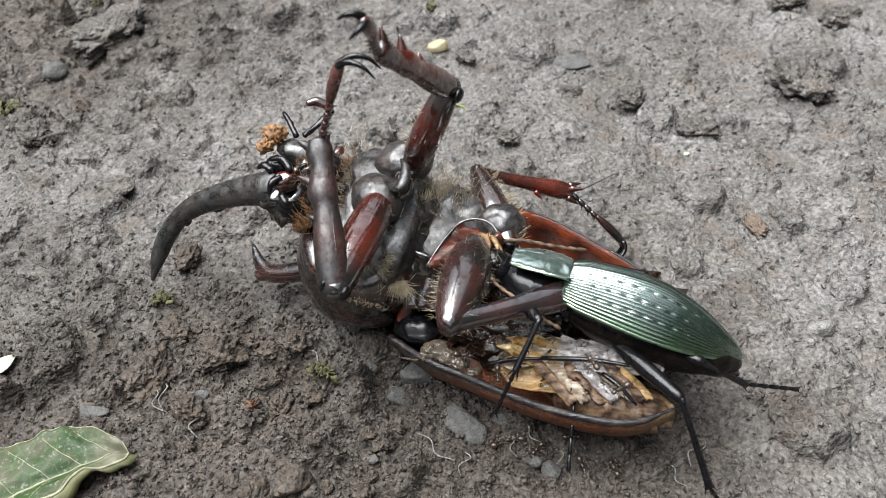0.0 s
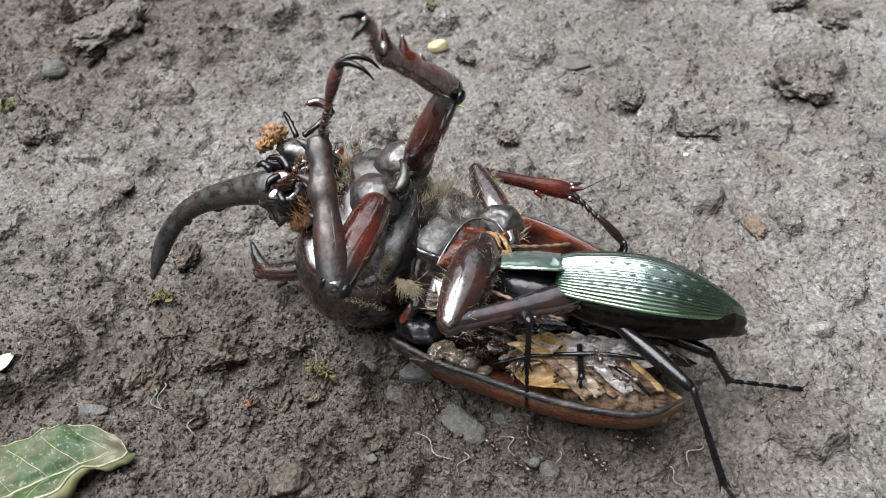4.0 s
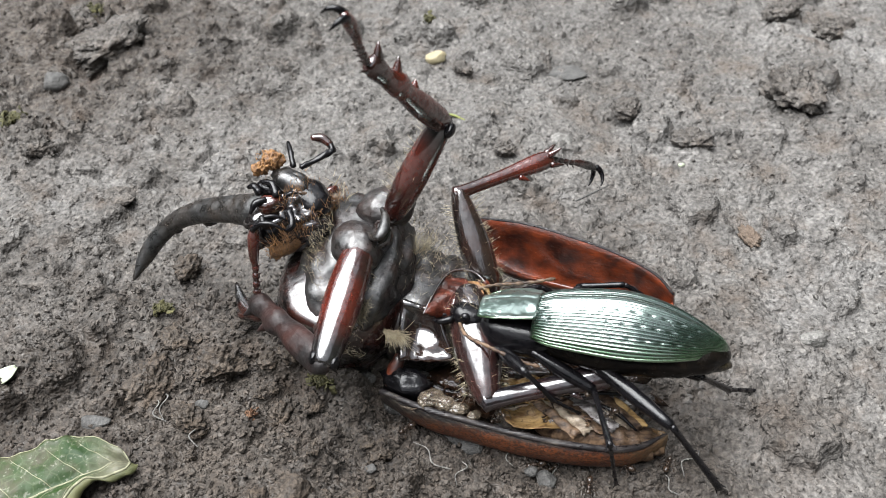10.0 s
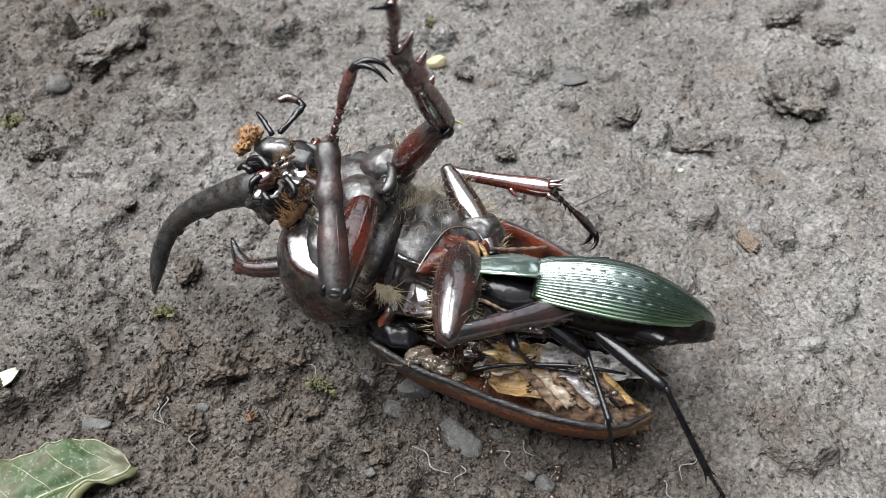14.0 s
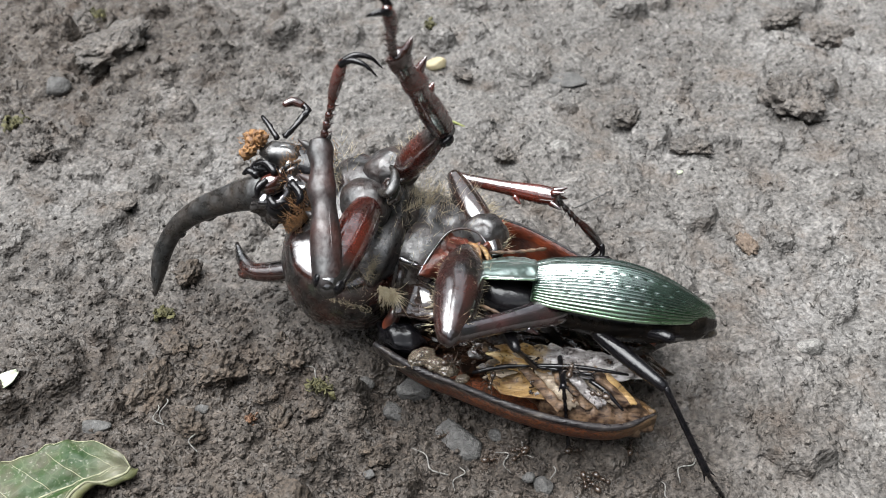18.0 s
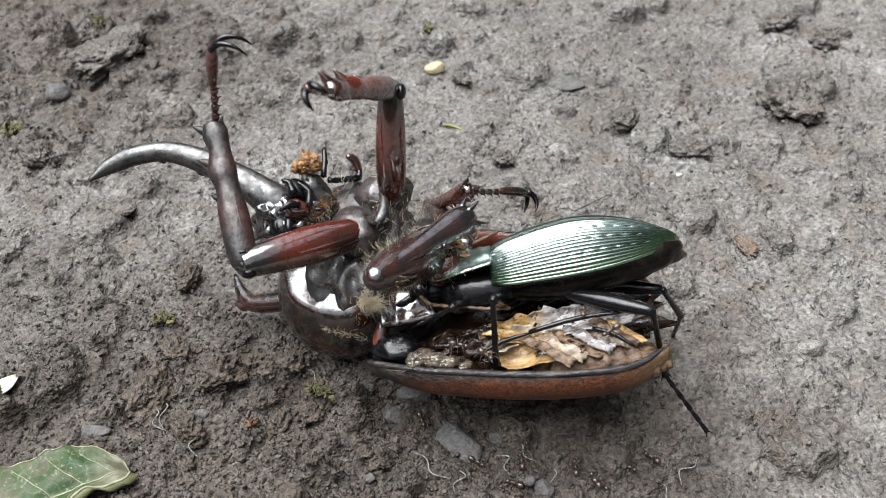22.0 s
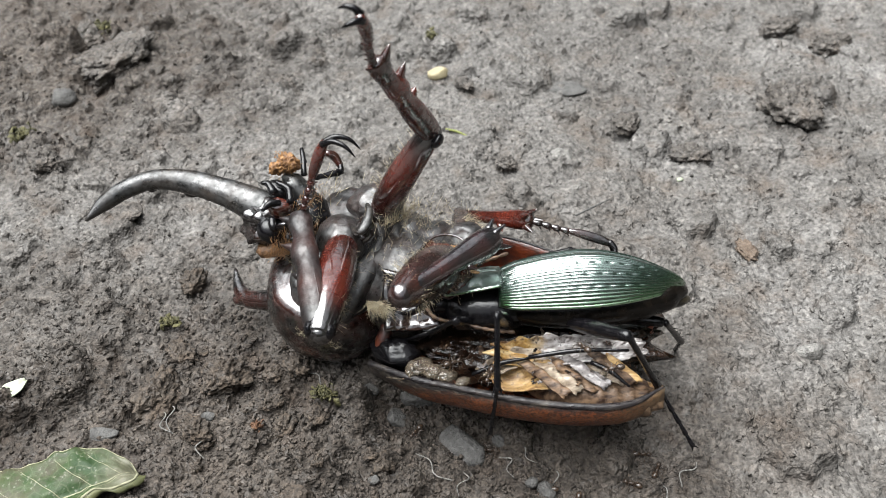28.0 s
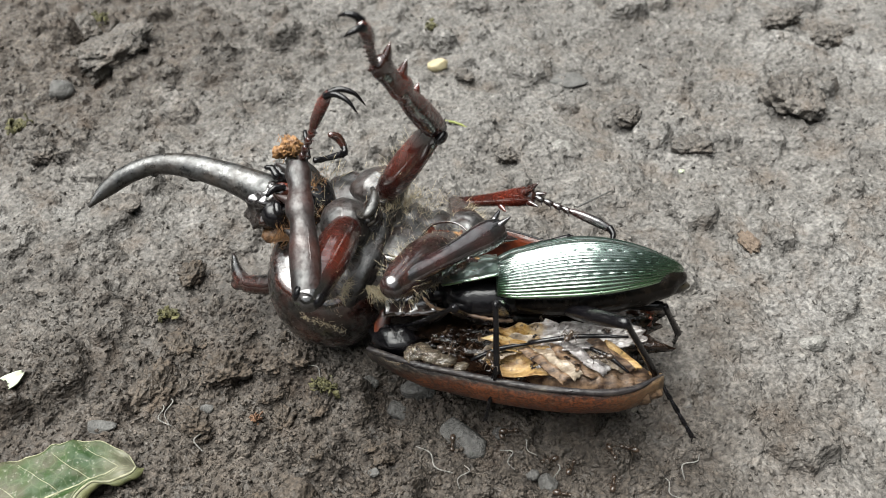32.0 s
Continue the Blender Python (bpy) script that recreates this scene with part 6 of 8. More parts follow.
    walk(fem, [
        (0, mm(-8.85, 3.54, 18.81, -23.5, 1.8, -102.1)), (2, mm(-8.97, 3.5, 18.7, -21.9, 1.4, -103.6)),
        (3.5, mm(-9.74, 4.59, 17.9, -18.2, 3.6, -108.4)), (6, mm(-9.84, 4.09, 17.98, -18.1, 5.7, -109.2)),
        (8, mm(-9.76, 4.75, 17.56, -17.4, 3.5, -108.6)), (9, mm(-9.85, 4.04, 18.07, -18.6, 7.9, -108.8)),
        (9.5, mm(-10.24, 2.48, 19.83, -34.6, 20, -128.6)), (10, mm(-10.29, 3.34, 19.39, -14.1, 29.5, -112.8)),
        (10.5, mm(-10.14, 5.02, 18.62, -6.8, 19.4, -104.5)), (11.5, mm(-9.33, 6.24, 17.34, -2.3, -4.5, -93)),
        (12, mm(-9.28, 6.44, 16.98, -2.7, -5.3, -95.3)), (13, mm(-9.31, 5.8, 17.5, -5, 2.1, -95.2)),
        (14.5, mm(-9.61, 5.51, 17.61, -9.8, 4, -103.2)), (17, mm(-9.34, 5.63, 17.48, -13.2, -3.6, -102.9)),
        (18, mm(-9.37, 5.22, 17.86, -15.8, -2.9, -104.3)), (19, mm(-9.27, 4.73, 18.17, -22.5, -5.2, -108.3)),
        (19.5, mm(-8.82, 5.02, 17.87, -47.8, -9.1, -141)), (20, mm(-7.86, 2.23, 17.32, -68.3, -14.6, -143.4)),
        (20.5, mm(-7.77, 2.91, 16.95, -61.3, -3.7, -147.3)), (21, mm(-7.68, 3.68, 17.2, -45.9, -2.7, -122.2)),
        (21.5, mm(-7.4, 4.3, 17.07, -24.4, 10.3, -111.3)), (22, mm(-6.89, 4.19, 16.73, -64, -11, -154)),
        (22.5, mm(-7.6, 3.13, 17.19, -53.7, -2, -129.1)), (23, mm(-8.9, 2.62, 16.96, -59.9, 0.1, -147.4)),
        (23.6, mm(-10.64, 2.6, 16.28, -10.9, 1.7, -99.6)), (24.2, mm(-10.31, 2.13, 16.51, -10.9, 7, -101)),
        (25, mm(-9.04, 1.8, 17.33, -13.2, 12.8, -102.9)), (25.5, mm(-7.71, 4.32, 16.8, -41.4, -3.7, -118.7)),
        (27.5, mm(-10.44, 3.8, 15.96, -9.7, 10, -99.8)), (28, mm(-9.93, 4.65, 16.12, -13.2, 8.6, -102.8)),
        (30, mm(-9.86, 3.96, 16.37, -18.5, 5.9, -106.3)), (32, mm(-9.51, 3.85, 16.7, -22.6, 2.5, -108.2)),
    ])
    walk(tib, [
        (0, mm(-11.36, -8.19, 18.43, 2.9, -38.5, 97.8)), (2, mm(-11.8, -8.16, 18.41, 0.6, -39.9, 96.7)),
        (3.5, mm(-13.51, -6.76, 17.13, -4.9, -40, 95.6)), (6, mm(-13.76, -7.17, 16.79, -6.6, -39.5, 95.8)),
        (8, mm(-13.57, -6.58, 16.82, -6.1, -33.7, 96.3)), (9, mm(-13.67, -7.15, 16.42, -6.8, -31.1, 97.7)),
        (9.5, mm(-17.35, -6.43, 15.68, -29.3, -21.3, 122.9)), (10, mm(-14.41, -6.48, 13.35, -45, 2.6, 118.1)),
        (10.5, mm(-13, -6.05, 14.59, -20.1, -7.9, 102.6)), (11.5, mm(-9.96, -5.71, 18.28, -10.2, -5.6, 101.3)),
        (12, mm(-10.4, -5.46, 18.1, -5.2, -15.2, 94)), (13, mm(-10.41, -6.13, 17.06, -3.5, -37, 94.8)),
        (14.5, mm(-12.35, -6.14, 16.77, -5.1, -37.5, 93.3)), (17, mm(-12, -6.02, 18.23, -3.1, -32.2, 94.3)),
        (18, mm(-12.33, -6.37, 18.48, -2.9, -32.2, 94.2)), (19, mm(-13.01, -6.59, 19.26, -2.6, -34.3, 94.8)),
        (19.5, mm(-18.07, -2.46, 19.77, -3.9, -37.6, 95.8)), (20, mm(-17.13, -4.67, 20.33, -26.9, -48.4, 117.2)),
        (20.5, mm(-17.87, -3.59, 17.74, 2.4, -38.3, 83.5)), (21, mm(-14.03, -6.39, 17.76, 4.9, -42.1, 80.5)),
        (21.5, mm(-11.71, -6.73, 14.92, 2.1, -25.2, 84.8)), (22, mm(-17.48, -0.97, 19.01, -0.8, -52.3, 87.9)),
        (22.5, mm(-15.13, -6.13, 17.61, -3.2, -41.2, 90.3)), (23, mm(-19.06, -3.86, 16.94, 9.6, -40.5, 78.1)),
        (23.6, mm(-12.62, -9.16, 15.93, -1.1, -31.3, 89.4)), (24.2, mm(-12.58, -9.54, 15.06, 0.8, -40.1, 85.7)),
        (25, mm(-11.65, -9.17, 14.68, 8.7, -45.2, 76.8)), (25.5, mm(-13.44, -6.14, 17.57, 10.7, -44.7, 73.8)),
        (27.5, mm(-12.47, -7.9, 13.87, -10.8, -22.9, 98.5)), (28, mm(-12.56, -6.94, 14.33, -6.3, -21.4, 94.8)),
        (30, mm(-13.2, -7.47, 15.15, -3.7, -30.4, 91.7)), (32, mm(-13.24, -7.51, 16.17, -1.1, -35.7, 89)),
    ])
    walk(tar, [
        (0, mm(-12.78, 2.26, 26.83, 83.1, -67.9, -2.2)), (2, mm(-13, 2.13, 27.07, 91.2, -69.8, -12.4)),
        (3.5, mm(-14.52, 3.55, 25.82, 97.7, -71.9, -25)), (6, mm(-14.81, 3.22, 25.4, 99.5, -72.9, -26.2)),
        (8, mm(-14.8, 4.62, 24.33, 62.5, -72.6, 13.2)), (9, mm(-15.23, 4.38, 23.43, 64.4, -72.1, 12.7)),
        (9.5, mm(-24.19, 4.15, 20.59, -172.4, -84.3, -96.5)), (10, mm(-20.74, 5.38, 12.75, 112.2, -87.1, -31.9)),
        (10.5, mm(-15.92, 6.97, 16.45, 100.3, -66.4, -38.3)), (11.5, mm(-12.58, 7.44, 19.59, 51.7, -67.5, 20.1)),
        (12, mm(-11.31, 7.49, 21.62, 71.3, -71.9, -2.3)), (13, mm(-11.32, 4.58, 25.16, 85.8, -71.2, -15.4)),
        (14.5, mm(-12.95, 4.52, 24.97, 63.2, -73.9, 10.8)), (17, mm(-12.85, 5.38, 25.43, 67.1, -74.1, 8.5)),
        (18, mm(-13.16, 5.01, 25.67, 68.7, -73.3, 7.2)), (19, mm(-13.95, 4.53, 26.88, 75.5, -70.3, -1.5)),
        (19.5, mm(-19.15, 8.11, 27.97, 94.1, -70.3, -20.5)), (20, mm(-21.23, 3.31, 30.42, 172.5, -61.3, -87.5)),
        (20.5, mm(-16.68, 6.9, 26.08, 119.9, -56.4, -53.9)), (21, mm(-12.36, 3.53, 26.84, 93.1, -59.1, -25.1)),
        (21.5, mm(-10.59, 5.4, 20.65, 80.6, -54.6, -13.2)), (22, mm(-17.17, 7.29, 29.69, 125.3, -64, -52.9)),
        (22.5, mm(-15.18, 4.03, 26.52, 128, -66.2, -52.3)), (23, mm(-16.94, 6.15, 25.69, 107.9, -49.9, -46.8)),
        (23.6, mm(-12.51, 2.43, 22.97, 93.6, -64.8, -24.2)), (24.2, mm(-11.81, 0.77, 23.76, 102.7, -62.6, -34.3)),
        (25, mm(-9.47, 0.1, 24.26, 119.3, -49.5, -57.6)), (25.5, mm(-10.76, 3.08, 27.07, 106.6, -48.3, -51.9)),
        (27.5, mm(-14.29, 4.34, 19.1, 100.5, -65.5, -29.8)), (28, mm(-13.6, 5.58, 19.26, 82.6, -65.2, -11.8)),
        (30, mm(-13.55, 4.2, 21.98, 90.3, -63.4, -21.1)), (32, mm(-13.05, 3.48, 24.05, 96.7, -59.5, -31.1)),
    ])
    fem, tib, tar = legs["far_front"]
    walk(fem, [
        (0, mm(-6.27, 7.76, 19.5, 96.9, -61.7, -24.7)), (2, mm(-6.2, 7.56, 19.53, 98.3, -62.8, -28)),
        (3.5, mm(-6.67, 8.38, 18.96, 104.4, -64.7, -39.7)), (6, mm(-6.71, 7.78, 19.23, 109, -63.8, -44.7)),
        (8, mm(-6.64, 8.52, 18.55, 102.6, -65, -38.8)), (9, mm(-6.74, 7.78, 19.18, 104, -57.3, -46.9)),
        (9.5, mm(-6.66, 5.66, 21.23, 83.9, -55.9, -19.8)), (10, mm(-6.89, 6.57, 21.08, 90.5, -64.8, -25.6)),
        (10.5, mm(-6.41, 8.11, 19.81, 85.9, -59.2, -30.7)), (11.5, mm(-6.24, 10.14, 17.72, 88.9, -58.3, -40.8)),
        (12, mm(-6.15, 10.31, 17.37, 92.2, -58.5, -46.2)), (13, mm(-6.36, 9.8, 18, 90.3, -55, -44.8)),
        (14.5, mm(-6.54, 9.36, 18.41, 98.8, -54.9, -53.2)), (17, mm(-6.38, 9.61, 18.02, 95, -55, -50.7)),
        (18, mm(-6.43, 9.19, 18.53, 95.6, -52.9, -51.9)), (19, mm(-6.35, 8.71, 18.86, 96, -51.1, -52.4)),
        (19.5, mm(-5.39, 8.62, 18.33, 86.9, -45, -49.8)), (20, mm(-4.19, 5.39, 18.53, 112.1, -69.4, -35.4)),
        (20.5, mm(-4.02, 5.92, 18.28, 132.9, -50.4, -69)), (21, mm(-3.77, 6.52, 18.43, 79.9, -24.4, -71.2)),
        (21.5, mm(-3.58, 7.28, 18.25, 81.3, -27.9, -54.6)), (22, mm(-3.16, 7.26, 17.99, 104.7, -76.5, -25.2)),
        (22.5, mm(-3.66, 5.87, 18.57, 114.8, -41.5, -63.2)), (23, mm(-5.35, 5.83, 18.37, 96.9, -31.7, -63.9)),
        (23.6, mm(-7.15, 5.88, 17.7, 89.3, -38.9, -57.3)), (24.2, mm(-6.75, 5.22, 18.15, 85.4, -56.4, -20)),
        (25, mm(-5.24, 4.96, 19.06, 103, -60.1, -32.9)), (25.5, mm(-3.69, 7.05, 17.95, 87.8, -40.4, -39)),
        (27.5, mm(-6.67, 6.75, 17.39, 90.7, -58.7, -25.3)), (28, mm(-6.12, 7.65, 17.28, 88.3, -54.4, -28.9)),
        (30, mm(-6.1, 6.96, 17.72, 93.8, -55.4, -32.6)), (32, mm(-5.78, 6.89, 18, 97, -49, -43.6)),
    ])
    walk(tib, [
        (0, mm(-1.32, 5.48, 29.62, -82.1, -43.8, -113.5)), (2, mm(-1.56, 5.09, 29.76, -80.7, -42.1, -116.9)),
        (3.5, mm(-2.89, 5.25, 29.35, -76.6, -39.5, -124.6)), (6, mm(-3.11, 4.21, 29.55, -79.1, -38.3, -126.5)),
        (8, mm(-2.85, 5.47, 28.98, -79.2, -41.8, -127.2)), (9, mm(-2.51, 3.26, 28.82, -89.1, -44.2, -125.6)),
        (9.5, mm(-0.6, 3.47, 30.74, -120.7, -59.4, -125.1)), (10, mm(-2.45, 4.44, 31.53, -93.7, -41.2, -137.1)),
        (10.5, mm(-1.32, 5.1, 29.71, -98.8, -49.6, -133.8)), (11.5, mm(-1.66, 6.18, 27.51, -109.6, -60.7, -124.8)),
        (12, mm(-1.99, 5.97, 27.17, -107.6, -59.4, -126.1)), (13, mm(-1.72, 5.18, 27.34, -107.3, -58.8, -125.2)),
        (14.5, mm(-2.58, 4.07, 27.82, -108.4, -56, -126.9)), (17, mm(-2.2, 4.51, 27.44, -110.1, -60.3, -125.3)),
        (18, mm(-2.15, 3.74, 27.71, -110.1, -59.4, -125.5)), (19, mm(-1.95, 3, 27.81, -118, -60.9, -121.9)),
        (19.5, mm(-0.13, 2.4, 26.46, -165, -71.2, -99.4)), (20, mm(-0.87, 3.03, 29.38, -135.5, -40.1, -106.8)),
        (20.5, mm(-1.41, -0.9, 27.1, -116.4, -40.2, -119.9)), (21, mm(-0.39, -3.39, 23.17, -153.1, -55.7, -109.7)),
        (21.5, mm(2.33, -1.02, 23.63, 167.2, -57.4, -86.1)), (22, mm(-0.71, 6.11, 29.28, -62.9, -19.3, -115.1)),
        (22.5, mm(0.2, -1.78, 26.15, -117.4, -40.2, -118.9)), (23, mm(-1.03, -2.96, 24.41, -127.5, -48.1, -119)),
        (23.6, mm(-2.32, -1.65, 24.93, -161.4, -62.6, -102.7)), (24.2, mm(-0.71, 3.01, 27.83, -162, -57.6, -103.3)),
        (25, mm(-0.43, 1.85, 29.02, -102.6, -30.5, -119.5)), (25.5, mm(3.11, 1.54, 25.4, 148.5, -55.7, -77.1)),
        (27.5, mm(-1.27, 4.2, 27.23, -114.4, -47.7, -121.5)), (28, mm(-0.27, 4.42, 26.63, -118.1, -52.6, -121.9)),
        (30, mm(-0.6, 3.44, 27.18, -109.6, -45.5, -121.9)), (32, mm(-0.31, 1.69, 26.66, -114.3, -47.5, -121.7)),
    ])
    walk(tar, [
        (0, mm(-4.92, -2.8, 38.27, -157.2, -47, -81.3)), (2, mm(-5.75, -3.19, 38.13, -157.5, -48.1, -86.4)),
        (3.5, mm(-8.36, -2.69, 37.3, -143, -45.4, -95.5)), (6, mm(-8.95, -3.68, 37.29, -145.2, -42.9, -96.4)),
        (8, mm(-8.48, -1.96, 37.31, -148.2, -47.7, -96.8)), (9, mm(-7.72, -4.01, 37.51, -153.9, -48.5, -96.5)),
        (9.5, mm(-4.26, -1.73, 41.49, 177.2, -51.1, -88.5)), (10, mm(-9.35, -1.97, 39.78, -146.5, -47.2, -109.2)),
        (10.5, mm(-6.94, -0.76, 39.24, -161.9, -47.8, -100.9)), (11.5, mm(-5.16, 1.15, 38.41, 175.1, -59.7, -89.2)),
        (12, mm(-5.74, 0.84, 37.93, 173.1, -60.1, -90.4)), (13, mm(-5.44, -0.09, 37.97, 169.5, -57.5, -86.8)),
        (14.5, mm(-6.78, -1.52, 38.18, 174.2, -53.9, -92)), (17, mm(-5.78, -0.55, 38.29, 179.6, -55.2, -90)),
        (18, mm(-5.85, -1.45, 38.47, 176.3, -55.7, -88.5)), (19, mm(-5.15, -2.16, 38.74, 166.8, -54.9, -84.6)),
        (19.5, mm(-0.78, -1.58, 38.31, 146.5, -63.2, -70.7)), (20, mm(-3.64, -6.14, 37.45, 153.5, -34.4, -87.6)),
        (20.5, mm(-6.16, -9.16, 35.14, -167.9, -36.9, -96.8)), (21, mm(-2.76, -10.02, 33.5, 151, -55.9, -77.8)),
        (21.5, mm(2.78, -7.75, 34.17, 118.2, -42.9, -67.7)), (22, mm(-5.73, -4.59, 33.41, -53.8, -22.7, -101.4)),
        (22.5, mm(-4.4, -10.13, 34.19, -177, -43.2, -93.9)), (23, mm(-5.08, -10.25, 33.73, 170.1, -47.8, -88)),
        (23.6, mm(-3.58, -7.26, 36.03, 145.6, -59.3, -73.1)), (24.2, mm(-2.26, -3.53, 38.42, 28.1, -23.5, -89.7)),
        (25, mm(-5.74, -7.52, 35.36, -174.9, -30.4, -95.1)), (25.5, mm(4.68, -5.33, 35.72, 92.8, -28.7, -82.5)),
        (27.5, mm(-5.67, -2.98, 36.47, -169.4, -42.9, -94.5)), (28, mm(-4.28, -2.03, 36.55, -177.6, -48.1, -92.3)),
        (30, mm(-5.22, -3.99, 36.1, -162.5, -40.4, -95.2)), (32, mm(-4.75, -5.48, 35.87, -171.1, -41.4, -93.9)),
    ])
    fem, tib = legs["near_mid"]
    walk(fem, [
        (0, mm(-0.19, 1.2, 14.5, -21.8, -5, -97.3)), (2, mm(-0.19, 1.2, 14.5, -21.9, -4.2, -101.3)),
        (3.5, mm(-0.19, 1.2, 14.5, -20.5, 0.1, -109.6)), (6, mm(-0.19, 1.2, 14.5, -20.3, 3.1, -110.5)),
        (8, mm(-0.19, 1.2, 14.5, -19.5, -1.7, -109)), (9, mm(-0.19, 1.2, 14.5, -18.5, 4.5, -107.7)),
        (9.5, mm(-0.19, 1.2, 14.5, -2.6, 24.4, -92.2)), (10, mm(-0.19, 1.2, 14.5, 11.5, 29.8, -85.9)),
        (10.5, mm(-0.19, 1.2, 14.5, 15.7, 19.5, -79.5)), (11.5, mm(-0.19, 1.2, 14.5, 0.5, -11.4, -90.4)),
        (12, mm(-0.19, 1.2, 14.5, -5.8, -16.1, -97.1)), (13, mm(-0.19, 1.2, 14.5, -7.1, -4, -96.7)),
        (14.5, mm(-0.19, 1.2, 14.5, -7.1, -0.8, -100)), (17, mm(-0.19, 1.2, 14.5, -9.1, -5.3, -98.5)),
        (18, mm(-0.19, 1.2, 14.5, -9.9, -3.6, -98.5)), (19, mm(-0.19, 1.2, 14.5, -12.3, -3.3, -99.2)),
        (19.5, mm(-0.19, 1.2, 14.5, -24.8, 0.5, -111.6)), (20, mm(-0.19, 1.2, 14.5, -41.2, -0.8, -116.7)),
        (20.5, mm(-0.19, 1.2, 14.5, -57.8, -9.6, -125.6)), (21, mm(-0.19, 1.2, 14.5, -59.4, -12.1, -125.2)),
        (21.5, mm(-0.19, 1.2, 14.5, -59.9, -13.8, -124.7)), (22, mm(-0.19, 1.2, 14.5, -63.3, -15.8, -127.2)),
        (22.5, mm(-0.19, 1.2, 14.5, -62.1, -11, -126.9)), (23, mm(-0.19, 1.2, 14.5, -59.5, -11.4, -122.3)),
        (23.6, mm(-0.19, 1.2, 14.5, -49.8, -19, -115.5)), (24.2, mm(-0.19, 1.2, 14.5, -52.8, -15, -117.9)),
        (25, mm(-0.19, 1.2, 14.5, -67.5, -13.9, -123)), (25.5, mm(-0.19, 1.2, 14.5, -66.7, -19, -123.9)),
        (27.5, mm(-0.19, 1.2, 14.5, -50.6, -14.7, -119.6)), (28, mm(-0.19, 1.2, 14.5, -49.8, -17.8, -118.2)),
        (30, mm(-0.19, 1.2, 14.5, -47.3, -11, -121.7)), (32, mm(-0.19, 1.2, 14.5, -48.9, -10.8, -123)),
    ])
    walk(tib, [
        (0, mm(-1.53, -9.2, 15.41, 50, 13.8, 31.1)), (2, mm(-2.25, -9.1, 15.28, 50, 10.9, 26.5)),
        (3.5, mm(-3.73, -8.72, 14.48, 48.8, 6, 20.9)), (6, mm(-3.89, -8.66, 13.93, 50.5, 3.4, 18.9)),
        (8, mm(-3.62, -8.75, 14.81, 48.6, 7.2, 19)), (9, mm(-3.38, -8.78, 13.67, 51.1, 4.5, 11.5)),
        (9.5, mm(-0.57, -8.55, 10.07, 54.7, -7.1, 7.8)), (10, mm(0.48, -8.18, 9.12, 57.1, -10, 0.3)),
        (10.5, mm(1.64, -8.76, 10.92, 50, -6.6, 5.6)), (11.5, mm(-0.26, -9.11, 16.58, 40.5, 5.5, 29.2)),
        (12, mm(-1.44, -8.8, 17.41, 38, 2.1, 32.5)), (13, mm(-1.41, -9.21, 15.23, 43.9, 7.5, 26.1)),
        (14.5, mm(-2.01, -9.17, 14.64, 46.4, 6.9, 23.3)), (17, mm(-1.73, -9.16, 15.48, 45.5, 12.6, 25.3)),
        (18, mm(-1.75, -9.19, 15.16, 46.9, 11.4, 26.3)), (19, mm(-1.87, -9.17, 15.11, 47.6, 7.7, 23.5)),
        (19.5, mm(-4.08, -8.59, 14.41, 51.2, 7.9, 15.2)), (20, mm(-4.91, -8.19, 14.64, 64.7, 8.6, 30.8)),
        (20.5, mm(-6.21, -7.2, 16.24, 55, -9.7, 31.5)), (21, mm(-6.1, -7.17, 16.69, 54.6, -4.3, 36)),
        (21.5, mm(-5.99, -7.16, 16.99, 55.2, 3.4, 43.5)), (22, mm(-6.29, -6.82, 17.35, 55.3, 1.4, 39.4)),
        (22.5, mm(-6.37, -7.04, 16.49, 56.5, 0.6, 43.8)), (23, mm(-5.68, -7.49, 16.58, 58.4, 5.6, 47.2)),
        (23.6, mm(-4.45, -7.74, 17.92, 51.2, 13.8, 53.2)), (24.2, mm(-4.93, -7.75, 17.21, 53.1, 8, 49.6)),
        (25, mm(-5.74, -7.33, 17.02, 61.1, 5.1, 46)), (25.5, mm(-5.7, -7, 17.9, 55.5, 7.4, 48.2)),
        (27.5, mm(-5.19, -7.61, 17.16, 52.2, 0.8, 35.3)), (28, mm(-4.91, -7.58, 17.71, 49.1, 4.9, 42.2)),
        (30, mm(-5.61, -7.56, 16.51, 51.4, -0.6, 34.5)), (32, mm(-5.8, -7.44, 16.47, 52.1, -1.1, 33.9)),
    ])
    fem, tib, tar = legs["far_mid"]
